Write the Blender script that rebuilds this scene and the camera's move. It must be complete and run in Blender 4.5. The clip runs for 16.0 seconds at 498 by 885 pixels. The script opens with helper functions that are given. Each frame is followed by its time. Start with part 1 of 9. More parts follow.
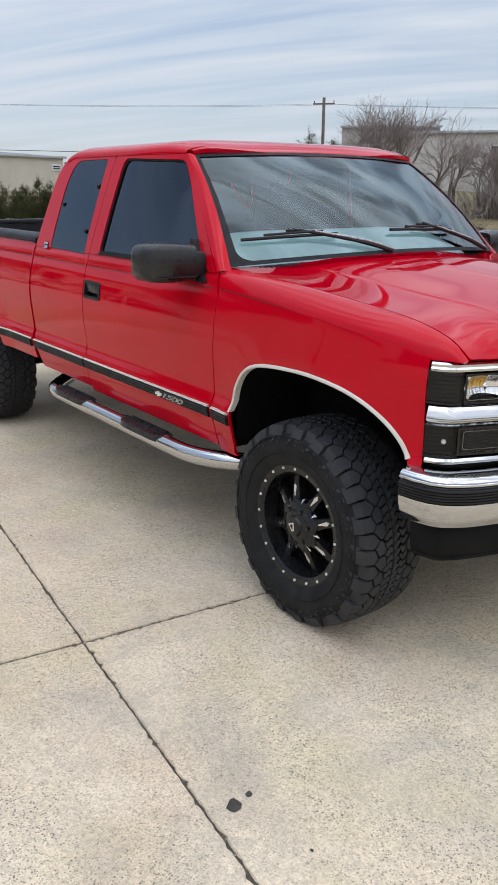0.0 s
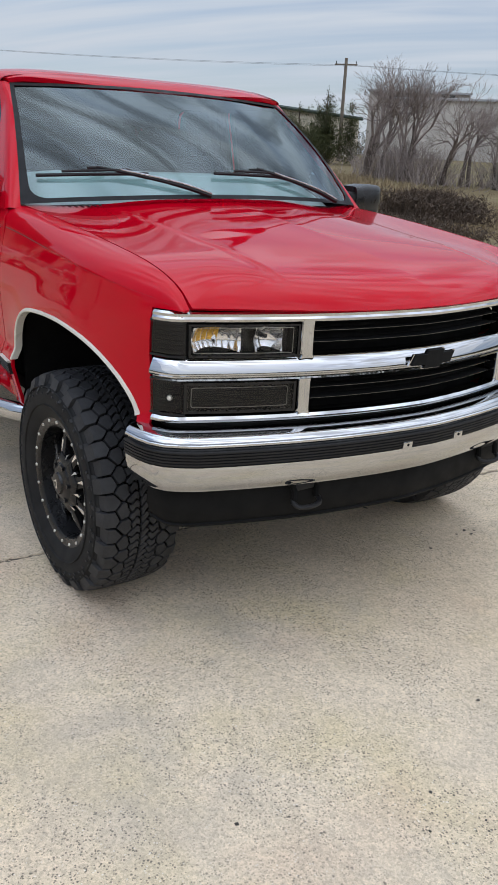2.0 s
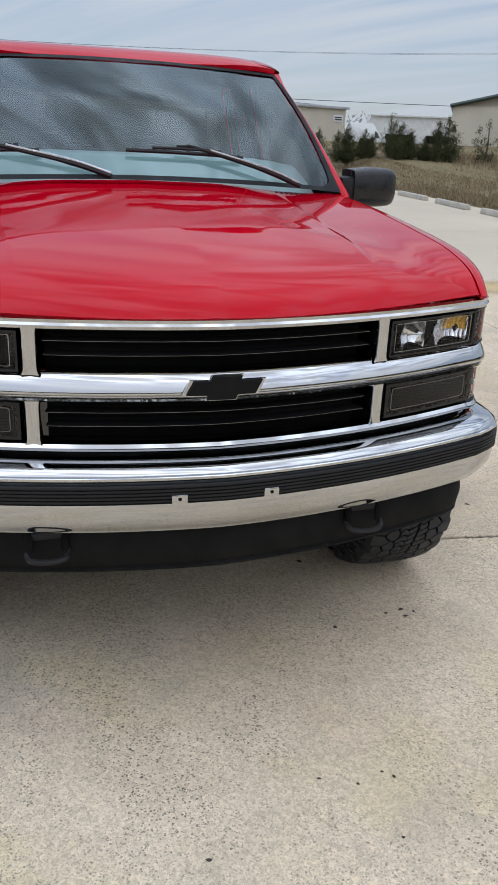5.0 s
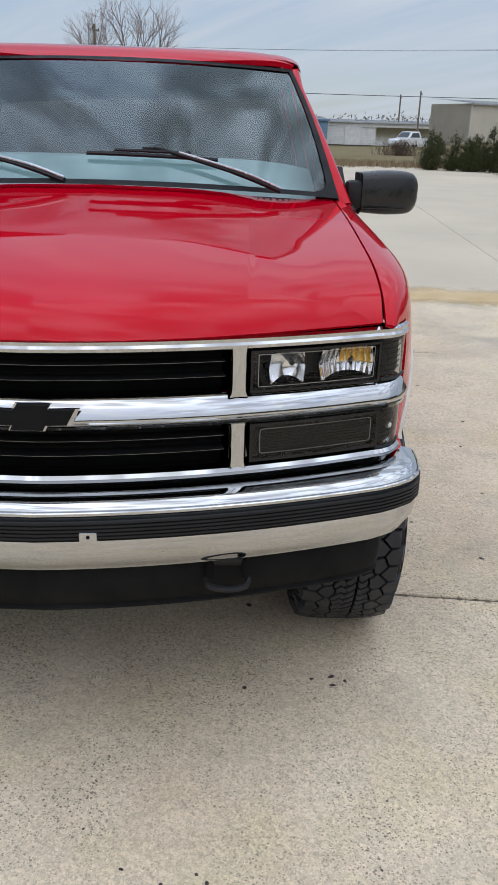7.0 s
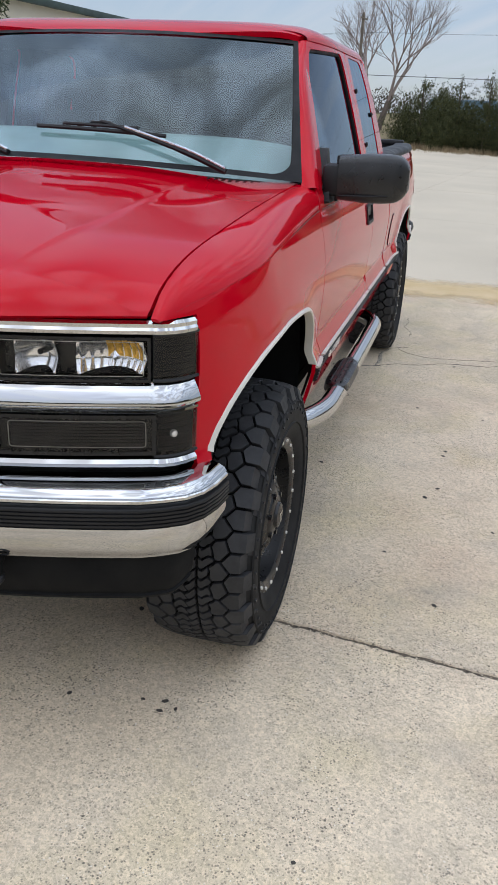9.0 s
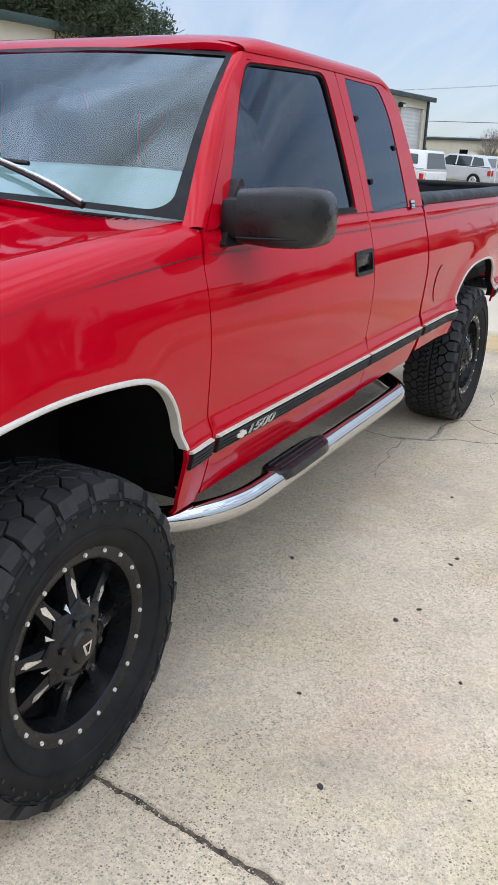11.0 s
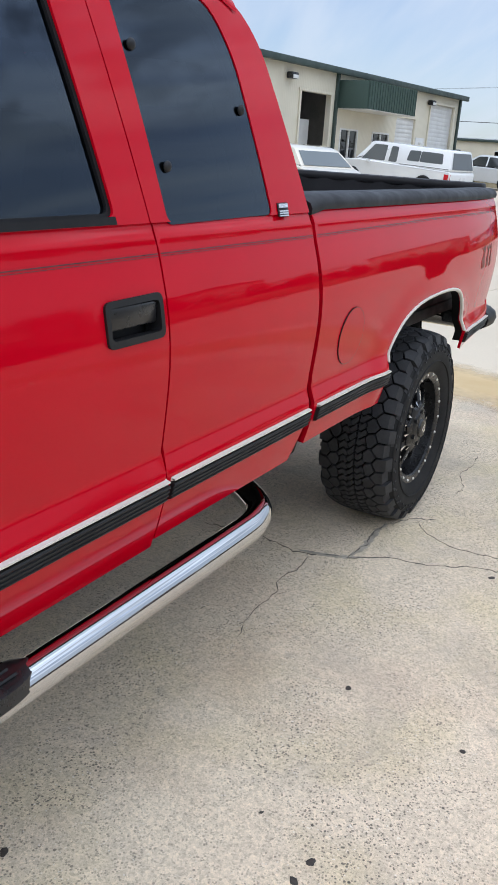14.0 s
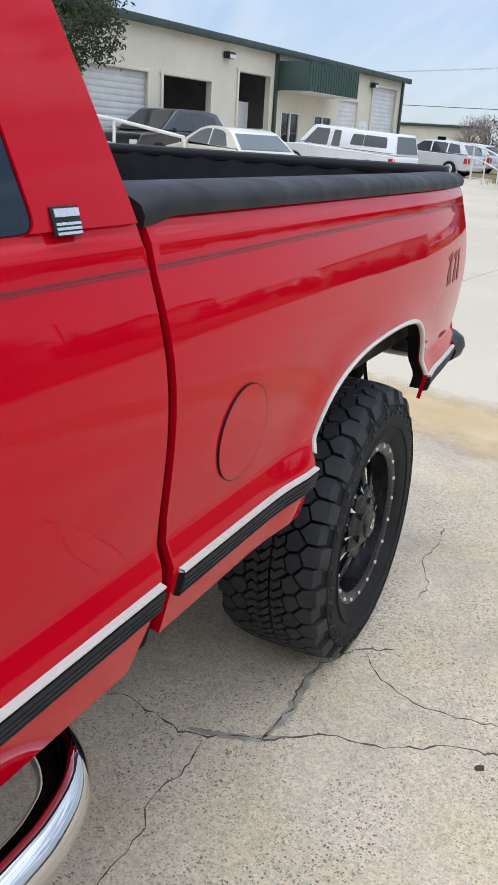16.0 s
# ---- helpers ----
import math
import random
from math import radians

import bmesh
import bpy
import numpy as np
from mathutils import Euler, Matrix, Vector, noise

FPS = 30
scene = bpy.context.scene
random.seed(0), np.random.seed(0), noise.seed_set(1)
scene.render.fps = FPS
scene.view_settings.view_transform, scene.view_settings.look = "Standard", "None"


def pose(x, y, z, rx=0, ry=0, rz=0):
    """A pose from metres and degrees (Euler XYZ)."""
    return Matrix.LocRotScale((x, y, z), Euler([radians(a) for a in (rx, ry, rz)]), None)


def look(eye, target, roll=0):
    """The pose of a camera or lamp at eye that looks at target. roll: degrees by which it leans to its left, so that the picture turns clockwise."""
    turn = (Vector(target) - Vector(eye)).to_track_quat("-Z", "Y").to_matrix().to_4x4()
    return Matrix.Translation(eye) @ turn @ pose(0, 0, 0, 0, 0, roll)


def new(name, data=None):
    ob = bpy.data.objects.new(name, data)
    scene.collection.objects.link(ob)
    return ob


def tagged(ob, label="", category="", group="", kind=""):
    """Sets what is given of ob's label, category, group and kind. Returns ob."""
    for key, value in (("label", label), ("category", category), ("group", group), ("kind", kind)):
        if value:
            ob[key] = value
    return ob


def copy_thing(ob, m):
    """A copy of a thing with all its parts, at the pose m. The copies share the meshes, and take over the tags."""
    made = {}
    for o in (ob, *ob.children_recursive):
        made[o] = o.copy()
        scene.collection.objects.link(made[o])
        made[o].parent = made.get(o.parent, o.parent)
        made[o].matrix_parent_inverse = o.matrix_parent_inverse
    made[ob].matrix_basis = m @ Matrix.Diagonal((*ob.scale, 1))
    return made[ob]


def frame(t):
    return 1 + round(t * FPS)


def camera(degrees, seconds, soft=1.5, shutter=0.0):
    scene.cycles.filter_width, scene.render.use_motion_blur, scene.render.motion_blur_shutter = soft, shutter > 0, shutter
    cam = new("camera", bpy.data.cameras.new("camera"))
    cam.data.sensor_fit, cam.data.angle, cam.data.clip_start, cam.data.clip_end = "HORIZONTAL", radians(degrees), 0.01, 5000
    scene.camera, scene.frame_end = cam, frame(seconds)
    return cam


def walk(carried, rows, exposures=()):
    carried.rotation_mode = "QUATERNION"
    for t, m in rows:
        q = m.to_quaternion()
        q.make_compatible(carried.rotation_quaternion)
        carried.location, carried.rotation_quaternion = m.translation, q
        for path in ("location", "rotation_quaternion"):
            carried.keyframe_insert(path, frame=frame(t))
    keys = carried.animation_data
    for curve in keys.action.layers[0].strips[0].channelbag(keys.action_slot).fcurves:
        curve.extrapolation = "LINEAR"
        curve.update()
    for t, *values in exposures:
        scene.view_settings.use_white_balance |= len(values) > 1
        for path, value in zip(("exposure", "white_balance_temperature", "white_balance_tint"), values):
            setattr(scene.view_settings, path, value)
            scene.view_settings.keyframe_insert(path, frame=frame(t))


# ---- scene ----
cam = camera(34.04, 16.0, soft=1.6)
PATH = [
    (0.0, (2.2096, -2.7989, 1.6366), (-0.0942, -1.1017, 0.7355), 0.415),
    (0.5, (2.4091, -2.6334, 1.6175), (0.1579, -0.8806, 0.6903), 0.837),
    (1.0, (2.4674, -2.4358, 1.5982), (0.2458, -0.6623, 0.6394), 1.461),
    (1.5, (2.5454, -2.2095, 1.5794), (0.3010, -0.4820, 0.5902), 2.385),
    (2.0, (2.5871, -1.9514, 1.5649), (0.2827, -0.3250, 0.5428), 2.956),
    (2.5, (2.6147, -1.6950, 1.5635), (0.2330, -0.1981, 0.5210), 3.261),
    (3.0, (2.6842, -1.4230, 1.5536), (0.2270, -0.0720, 0.4873), 3.539),
    (3.5, (2.6607, -1.1941, 1.5483), (0.1332, 0.0179, 0.4791), 3.510),
    (4.0, (2.7104, -0.9184, 1.5367), (0.1223, 0.1518, 0.4614), 3.405),
    (4.5, (2.6733, -0.6938, 1.5293), (0.0347, 0.2454, 0.4543), 3.041),
    (5.0, (2.6309, -0.4914, 1.5277), (-0.0493, 0.3361, 0.4639), 2.488),
    (5.2, (2.6464, -0.3794, 1.5322), (-0.0500, 0.3937, 0.4684), 2.314),
    (7.3, (2.4515, 0.5295, 1.5451), (-0.3432, 0.5560, 0.4546), 2.040),
    (7.5, (2.4313, 0.6410, 1.5409), (-0.3584, 0.5840, 0.4391), 2.273),
    (8.0, (2.3827, 0.9165, 1.5367), (-0.3842, 0.6276, 0.4138), 2.476),
    (8.5, (2.2672, 1.1597, 1.5339), (-0.4632, 0.6534, 0.3986), 2.644),
    (8.7, (2.2328, 1.2648, 1.5375), (-0.4810, 0.6846, 0.3980), 2.623),
    (10.8, (1.3612, 1.9720, 1.4910), (-1.1626, 0.7048, 0.4789), 2.437),
    (11.0, (1.2622, 2.0257, 1.4887), (-1.2427, 0.7146, 0.4855), 2.281),
    (11.5, (0.9963, 2.1320, 1.4751), (-1.4680, 0.7346, 0.4880), 2.276),
    (12.0, (0.7102, 2.1467, 1.4791), (-1.7292, 0.6987, 0.5032), 2.488),
    (12.5, (0.4086, 2.1766, 1.4796), (-2.0172, 0.7027, 0.5086), 2.744),
    (13.0, (0.1288, 2.1295, 1.4645), (-2.2953, 0.6619, 0.4796), 3.085),
    (13.5, (-0.1424, 1.9985, 1.4665), (-2.5787, 0.5624, 0.4654), 3.476),
    (14.0, (-0.4296, 1.9295, 1.4485), (-2.8855, 0.5371, 0.4338), 3.702),
    (14.5, (-0.7201, 1.8420, 1.4396), (-3.2028, 0.5078, 0.4119), 3.685),
    (15.0, (-0.9846, 1.7275, 1.4411), (-3.4951, 0.4523, 0.4060), 3.546),
    (15.5, (-1.2786, 1.6792, 1.4242), (-3.7994, 0.4301, 0.3825), 3.516),
    (16.0, (-1.5357, 1.5572, 1.4148), (-4.0645, 0.3298, 0.3667), 3.522),
]
# the exposure falls a little in front of the nose and rises along the driver's side
EXPOSURES = [(0, 0.34, 6680, 10), (1, 0.22, 6660, 10), (2.5, 0.16, 6590, 10), (5, 0.10, 6530, 10), (8.5, 0.14, 6530, 10), (11, 0.50, 6420, 10), (13, 0.50, 6400, 10), (16, 0.52, 6400, 10)]
walk(cam, [(t, look(eye, target, roll)) for t, eye, target, roll in PATH], EXPOSURES)

# ---- daylight under thin high cloud ----
SUN_ELEVATION, SUN_AZIMUTH = 54.0, 2.0   # degrees; azimuth of the sun counted from +x to +y
world = bpy.data.worlds.new("sky")
scene.world = world
world.use_nodes = True
wn, wl = world.node_tree.nodes, world.node_tree.links
wn.clear()


def wnode(kind, **values):
    n = wn.new(kind)
    for k, v in values.items():
        if k in n.inputs:
            n.inputs[k].default_value = v
    return n


w_out, w_bg = wnode("ShaderNodeOutputWorld"), wnode("ShaderNodeBackground")
w_sky = wnode("ShaderNodeTexSky")
w_sky.sky_type, w_sky.sun_disc = "NISHITA", False
w_sky.sun_elevation, w_sky.sun_rotation = radians(SUN_ELEVATION), radians(90 - SUN_AZIMUTH)
w_sky.dust_density, w_sky.air_density = 0.8, 1.0
w_co, w_sep = wnode("ShaderNodeTexCoord"), wnode("ShaderNodeSeparateXYZ")
wl.new(w_co.outputs["Generated"], w_sep.inputs[0])
w_z = wnode("ShaderNodeMath"); w_z.operation = "MAXIMUM"; w_z.inputs[1].default_value = 0.0
wl.new(w_sep.outputs["Z"], w_z.inputs[0])
w_zz = wnode("ShaderNodeMath"); w_zz.operation = "ADD"; w_zz.inputs[1].default_value = 0.16
wl.new(w_z.outputs[0], w_zz.inputs[0])
w_div = wnode("ShaderNodeVectorMath"); w_div.operation = "DIVIDE"
w_cmb = wnode("ShaderNodeCombineXYZ")
for k in ("X", "Y", "Z"):
    wl.new(w_zz.outputs[0], w_cmb.inputs[k])
wl.new(w_co.outputs["Generated"], w_div.inputs[0]); wl.new(w_cmb.outputs[0], w_div.inputs[1])
w_map = wnode("ShaderNodeMapping")
w_map.vector_type = "TEXTURE"
w_map.inputs["Rotation"].default_value = (0, 0, radians(34))
w_map.inputs["Scale"].default_value = (2.2, 0.36, 90.0)
wl.new(w_div.outputs[0], w_map.inputs["Vector"])
w_no = wnode("ShaderNodeTexNoise", Scale=1.5, Detail=5.0, Roughness=0.52, Distortion=0.35)
wl.new(w_map.outputs[0], w_no.inputs["Vector"])
w_ramp = wnode("ShaderNodeValToRGB")
w_ramp.color_ramp.elements[0].position, w_ramp.color_ramp.elements[0].color = 0.34, (0, 0, 0, 1)
w_ramp.color_ramp.elements[1].position, w_ramp.color_ramp.elements[1].color = 0.66, (1, 1, 1, 1)
wl.new(w_no.outputs["Fac"], w_ramp.inputs[0])
w_fac = wnode("ShaderNodeMapRange")
w_fac.inputs["To Min"].default_value, w_fac.inputs["To Max"].default_value = 0.45, 1.0
wl.new(w_ramp.outputs[0], w_fac.inputs["Value"])
w_sc = wnode("ShaderNodeVectorMath"); w_sc.operation = "MULTIPLY"; w_sc.inputs[1].default_value = (0.082, 0.088, 0.103)
wl.new(w_sky.outputs[0], w_sc.inputs[0])
w_mix = wnode("ShaderNodeMix"); w_mix.data_type = "RGBA"
w_mix.inputs[7].default_value = (0.580, 0.648, 0.745, 1)
# the cloud thins to bluer sky beyond the passenger side
w_side = wnode("ShaderNodeVectorMath"); w_side.operation = "DOT_PRODUCT"
w_side.inputs[1].default_value = Vector((-0.58, -0.72, 0.38)).normalized()
wl.new(w_co.outputs["Generated"], w_side.inputs[0])
w_thin = wnode("ShaderNodeMapRange")
w_thin.interpolation_type = "SMOOTHSTEP"
for _key, _val in (("From Min", 0.45), ("From Max", 1.0), ("To Min", 1.0), ("To Max", 0.62)):
    w_thin.inputs[_key].default_value = _val
wl.new(w_side.outputs["Value"], w_thin.inputs["Value"])
w_cov = wnode("ShaderNodeMath"); w_cov.operation = "MULTIPLY"
wl.new(w_fac.outputs[0], w_cov.inputs[0]); wl.new(w_thin.outputs[0], w_cov.inputs[1])
wl.new(w_cov.outputs[0], w_mix.inputs[0]); wl.new(w_sc.outputs[0], w_mix.inputs[6])
# thin overcast is brighter overhead than near the horizon
w_lift = wnode("ShaderNodeMath"); w_lift.operation = "MULTIPLY_ADD"
w_lift.inputs[1].default_value, w_lift.inputs[2].default_value = 1.80, 0.86
w_zsq = wnode("ShaderNodeMath"); w_zsq.operation = "MULTIPLY"
wl.new(w_z.outputs[0], w_zsq.inputs[0]); wl.new(w_z.outputs[0], w_zsq.inputs[1])
wl.new(w_zsq.outputs[0], w_lift.inputs[0])
w_up = wnode("ShaderNodeVectorMath"); w_up.operation = "SCALE"
wl.new(w_mix.outputs[2], w_up.inputs[0]); wl.new(w_lift.outputs[0], w_up.inputs["Scale"])
# higher up the sheet breaks into soft, darker and lighter rolls of cloud
w_roll = wnode("ShaderNodeMapping")
w_roll.vector_type = "TEXTURE"
w_roll.inputs["Rotation"].default_value = (0, 0, radians(20))
w_roll.inputs["Scale"].default_value = (0.62, 0.20, 90.0)
wl.new(w_div.outputs[0], w_roll.inputs["Vector"])
w_rn = wnode("ShaderNodeTexNoise", Scale=1.25, Detail=2.2, Roughness=0.5, Distortion=0.6)
wl.new(w_roll.outputs[0], w_rn.inputs["Vector"])
w_rr = wnode("ShaderNodeMapRange")
w_rr.interpolation_type = "SMOOTHSTEP"
for _key, _val in (("From Min", 0.37), ("From Max", 0.62), ("To Min", -0.46), ("To Max", 0.52)):
    w_rr.inputs[_key].default_value = _val
wl.new(w_rn.outputs["Fac"], w_rr.inputs["Value"])
w_hi = wnode("ShaderNodeMapRange")
w_hi.interpolation_type = "SMOOTHSTEP"
for _key, _val in (("From Min", 0.52), ("From Max", 0.86)):
    w_hi.inputs[_key].default_value = _val
wl.new(w_z.outputs[0], w_hi.inputs["Value"])
w_rm = wnode("ShaderNodeMath"); w_rm.operation = "MULTIPLY_ADD"; w_rm.inputs[2].default_value = 1.0
wl.new(w_rr.outputs[0], w_rm.inputs[0]); wl.new(w_hi.outputs[0], w_rm.inputs[1])
# beyond the driver's side it is a mottled sheet of small cloudlets
w_mn = wnode("ShaderNodeTexNoise", Scale=5.5, Detail=3.0, Roughness=0.5, Distortion=0.25)
wl.new(w_div.outputs[0], w_mn.inputs["Vector"])
w_mr = wnode("ShaderNodeMapRange")
w_mr.interpolation_type = "SMOOTHSTEP"
for _key, _val in (("From Min", 0.36), ("From Max", 0.60), ("To Min", -0.30), ("To Max", 0.48)):
    w_mr.inputs[_key].default_value = _val
wl.new(w_mn.outputs["Fac"], w_mr.inputs["Value"])
w_my, w_mz, w_mm = wnode("ShaderNodeMapRange"), wnode("ShaderNodeMapRange"), wnode("ShaderNodeMath")
for _node, _lo, _hi, _src in ((w_my, 0.10, 0.45, w_sep.outputs["Y"]), (w_mz, 0.26, 0.50, w_sep.outputs["Z"])):
    _node.interpolation_type = "SMOOTHSTEP"
    _node.inputs["From Min"].default_value, _node.inputs["From Max"].default_value = _lo, _hi
    wl.new(_src, _node.inputs["Value"])
w_mt, w_mb = wnode("ShaderNodeMapRange"), wnode("ShaderNodeMath")
w_mt.interpolation_type = "SMOOTHSTEP"
for _key, _val in (("From Min", 0.60), ("From Max", 0.80), ("To Min", 1.0), ("To Max", 0.0)):
    w_mt.inputs[_key].default_value = _val
wl.new(w_sep.outputs["Z"], w_mt.inputs["Value"])
w_mm.operation = w_mb.operation = "MULTIPLY"
wl.new(w_my.outputs[0], w_mb.inputs[0]); wl.new(w_mz.outputs[0], w_mb.inputs[1])
wl.new(w_mb.outputs[0], w_mm.inputs[0]); wl.new(w_mt.outputs[0], w_mm.inputs[1])
w_ma = wnode("ShaderNodeMath"); w_ma.operation = "MULTIPLY_ADD"
wl.new(w_mr.outputs[0], w_ma.inputs[0]); wl.new(w_mm.outputs[0], w_ma.inputs[1]); wl.new(w_rm.outputs[0], w_ma.inputs[2])
# high over the passenger side the cloud is thin and bright
w_py, w_pz, w_pm, w_pa = wnode("ShaderNodeMapRange"), wnode("ShaderNodeMapRange"), wnode("ShaderNodeMath"), wnode("ShaderNodeMath")
for _node, _lo, _hi, _src in ((w_py, -0.20, -0.50, w_sep.outputs["Y"]), (w_pz, 0.62, 0.85, w_sep.outputs["Z"])):
    _node.interpolation_type = "SMOOTHSTEP"
    _node.inputs["From Min"].default_value, _node.inputs["From Max"].default_value = _lo, _hi
    wl.new(_src, _node.inputs["Value"])
w_pm.operation, w_pa.operation = "MULTIPLY", "MULTIPLY_ADD"
wl.new(w_py.outputs[0], w_pm.inputs[0]); wl.new(w_pz.outputs[0], w_pm.inputs[1])
w_pa.inputs[1].default_value = 0.90
wl.new(w_pm.outputs[0], w_pa.inputs[0]); wl.new(w_ma.outputs[0], w_pa.inputs[2])
w_end = wnode("ShaderNodeVectorMath"); w_end.operation = "SCALE"
wl.new(w_up.outputs[0], w_end.inputs[0]); wl.new(w_pa.outputs[0], w_end.inputs["Scale"])
wl.new(w_end.outputs[0], w_bg.inputs["Color"])
w_bg.inputs["Strength"].default_value = 1.0
wl.new(w_bg.outputs[0], w_out.inputs["Surface"])

sun_lamp = bpy.data.lights.new("sun", "SUN")
sun_lamp.energy, sun_lamp.angle, sun_lamp.color = 0.62, radians(130), (1.0, 0.93, 0.84)
_el, _az = radians(SUN_ELEVATION), radians(SUN_AZIMUTH)
sun_dir = Vector((math.cos(_el) * math.cos(_az), math.cos(_el) * math.sin(_az), math.sin(_el)))
sun = new("sun", sun_lamp)
sun.matrix_world = look(sun_dir * 50, (0, 0, 0))

# ---- materials ----
class Nodes:
    """A principled material and short ways to wire it."""
    def __init__(self, name, base=(0.5, 0.5, 0.5), rough=0.5, metal=0.0, **extra):
        self.mat = bpy.data.materials.new(name)
        self.mat.use_nodes = True
        self.n, self.l = self.mat.node_tree.nodes, self.mat.node_tree.links
        self.b = self.n["Principled BSDF"]
        self.set("Base Color", (*base, 1)); self.set("Roughness", rough); self.set("Metallic", metal)
        for k, v in extra.items():
            self.set(k.replace("_", " "), v)
        self._pos = None

    def set(self, key, v):
        self.b.inputs[key].default_value = v

    def add(self, kind, **values):
        n = self.n.new(kind)
        for k, v in values.items():
            n.inputs[k.replace("_", " ")].default_value = v
        return n

    def pos(self, scale=(1, 1, 1), rot=(0, 0, 0)):
        c = self.n.new("ShaderNodeNewGeometry")
        m = self.n.new("ShaderNodeMapping")
        m.inputs["Scale"].default_value = scale
        m.inputs["Rotation"].default_value = [radians(a) for a in rot]
        self.l.new(c.outputs["Position"], m.inputs["Vector"])
        return m.outputs[0]

    def noise(self, scale, detail=4.0, rough=0.55, at=None, dist=0.0):
        t = self.add("ShaderNodeTexNoise", Scale=scale, Detail=detail, Roughness=rough, Distortion=dist)
        self.l.new(at or self.pos(), t.inputs["Vector"])
        return t.outputs["Fac"]

    def voronoi(self, scale, out="Distance", feature="F1", at=None):
        t = self.n.new("ShaderNodeTexVoronoi")
        t.feature = feature
        t.inputs["Scale"].default_value = scale
        self.l.new(at or self.pos(), t.inputs["Vector"])
        return t.outputs[out]

    def ramp(self, fac, stops):
        r = self.n.new("ShaderNodeValToRGB")
        e = r.color_ramp.elements
        while len(e) < len(stops):
            e.new(0.5)
        for el, (p, c) in zip(e, stops):
            el.position = p
            el.color = (*c, 1) if isinstance(c, tuple) else (c, c, c, 1)
        self.l.new(fac, r.inputs[0])
        return r.outputs[0]

    def mix(self, fac, a, b, blend="MIX"):
        m = self.n.new("ShaderNodeMix")
        m.data_type, m.blend_type = "RGBA", blend
        for i, v in ((0, fac), (6, a), (7, b)):
            if isinstance(v, (int, float)):
                m.inputs[i].default_value = v
            elif isinstance(v, tuple):
                m.inputs[i].default_value = (*v, 1)
            else:
                self.l.new(v, m.inputs[i])
        return m.outputs[2]

    def link(self, out, key):
        self.l.new(out, self.b.inputs[key])

    def bump(self, height, strength=0.3, dist=0.01):
        b = self.add("ShaderNodeBump", Strength=strength, Distance=dist)
        self.l.new(height, b.inputs["Height"])
        self.l.new(b.outputs[0], self.b.inputs["Normal"])


def varied(name, base, rough=0.6, amount=0.25, scale=3.0, grain=40.0, bump=0.15, bdist=0.004, metal=0.0, **extra):
    """A surface with soft stains, fine grain and light relief."""
    k = Nodes(name, base, rough, metal, **extra)
    dark = tuple(c * (1 - amount) for c in base)
    light = tuple(min(1, c * (1 + amount * 0.6)) for c in base)
    soft = k.ramp(k.noise(scale, 5), [(0.3, dark), (0.7, light)])
    fine = k.ramp(k.noise(grain, 3), [(0.3, 1 - amount * 0.6), (0.7, 1.0)])
    k.link(k.mix(1.0, soft, fine, "MULTIPLY"), "Base Color")
    k.link(k.ramp(k.noise(scale * 2.3, 4), [(0.3, max(0.02, rough - 0.1)), (0.7, min(1, rough + 0.1))]), "Roughness")
    if bump:
        k.bump(k.noise(grain, 4), bump, bdist)
    return k.mat


def make_paint():
    k = Nodes("red_paint", (0.50, 0.006, 0.012), 0.5, Coat_Weight=1.0, Coat_Roughness=0.03, Coat_IOR=1.31, Specular_IOR_Level=0.0)
    k.link(k.ramp(k.noise(2.2, 5), [(0.25, (0.465, 0.001, 0.010)), (0.75, (0.530, 0.001, 0.013))]), "Base Color")
    k.link(k.ramp(k.noise(9, 5, at=k.pos((0.3, 1, 3))), [(0.35, 0.012), (0.8, 0.05)]), "Coat Roughness")
    b = k.add("ShaderNodeBump", Strength=0.014, Distance=0.004)
    k.l.new(k.noise(7, 2), b.inputs["Height"])
    k.l.new(b.outputs[0], k.b.inputs["Coat Normal"])
    return k.mat


def make_chrome():
    k = Nodes("chrome", (0.55, 0.555, 0.56), 0.04, 1.0)
    k.link(k.ramp(k.noise(25, 4), [(0.4, 0.015), (0.8, 0.07)]), "Roughness")
    return k.mat


def make_rubber():
    k = Nodes("tyre_rubber", (0.007, 0.007, 0.0075), 0.72, Specular_IOR_Level=0.18)
    k.link(k.ramp(k.noise(14, 5), [(0.35, (0.011, 0.011, 0.0115)), (0.75, (0.023, 0.023, 0.0225))]), "Base Color")
    k.bump(k.noise(220, 3), 0.12, 0.002)
    return k.mat


def make_glass(name, tint, gloss=1.0, sheen=(1.0, 1.0, 1.0)):
    m = bpy.data.materials.new(name)
    m.use_nodes = True
    n, l = m.node_tree.nodes, m.node_tree.links
    n.clear()
    o, mixn = n.new("ShaderNodeOutputMaterial"), n.new("ShaderNodeMixShader")
    tr, gl, fr = n.new("ShaderNodeBsdfTransparent"), n.new("ShaderNodeBsdfGlossy"), n.new("ShaderNodeFresnel")
    tr.inputs["Color"].default_value = (*tint, 1)
    gl.inputs["Roughness"].default_value = 0.0
    gl.inputs["Color"].default_value = (*sheen, 1)
    fr.inputs["IOR"].default_value = 1.52 * gloss
    l.new(fr.outputs[0], mixn.inputs[0]); l.new(tr.outputs[0], mixn.inputs[1]); l.new(gl.outputs[0], mixn.inputs[2])
    l.new(mixn.outputs[0], o.inputs["Surface"])
    return m


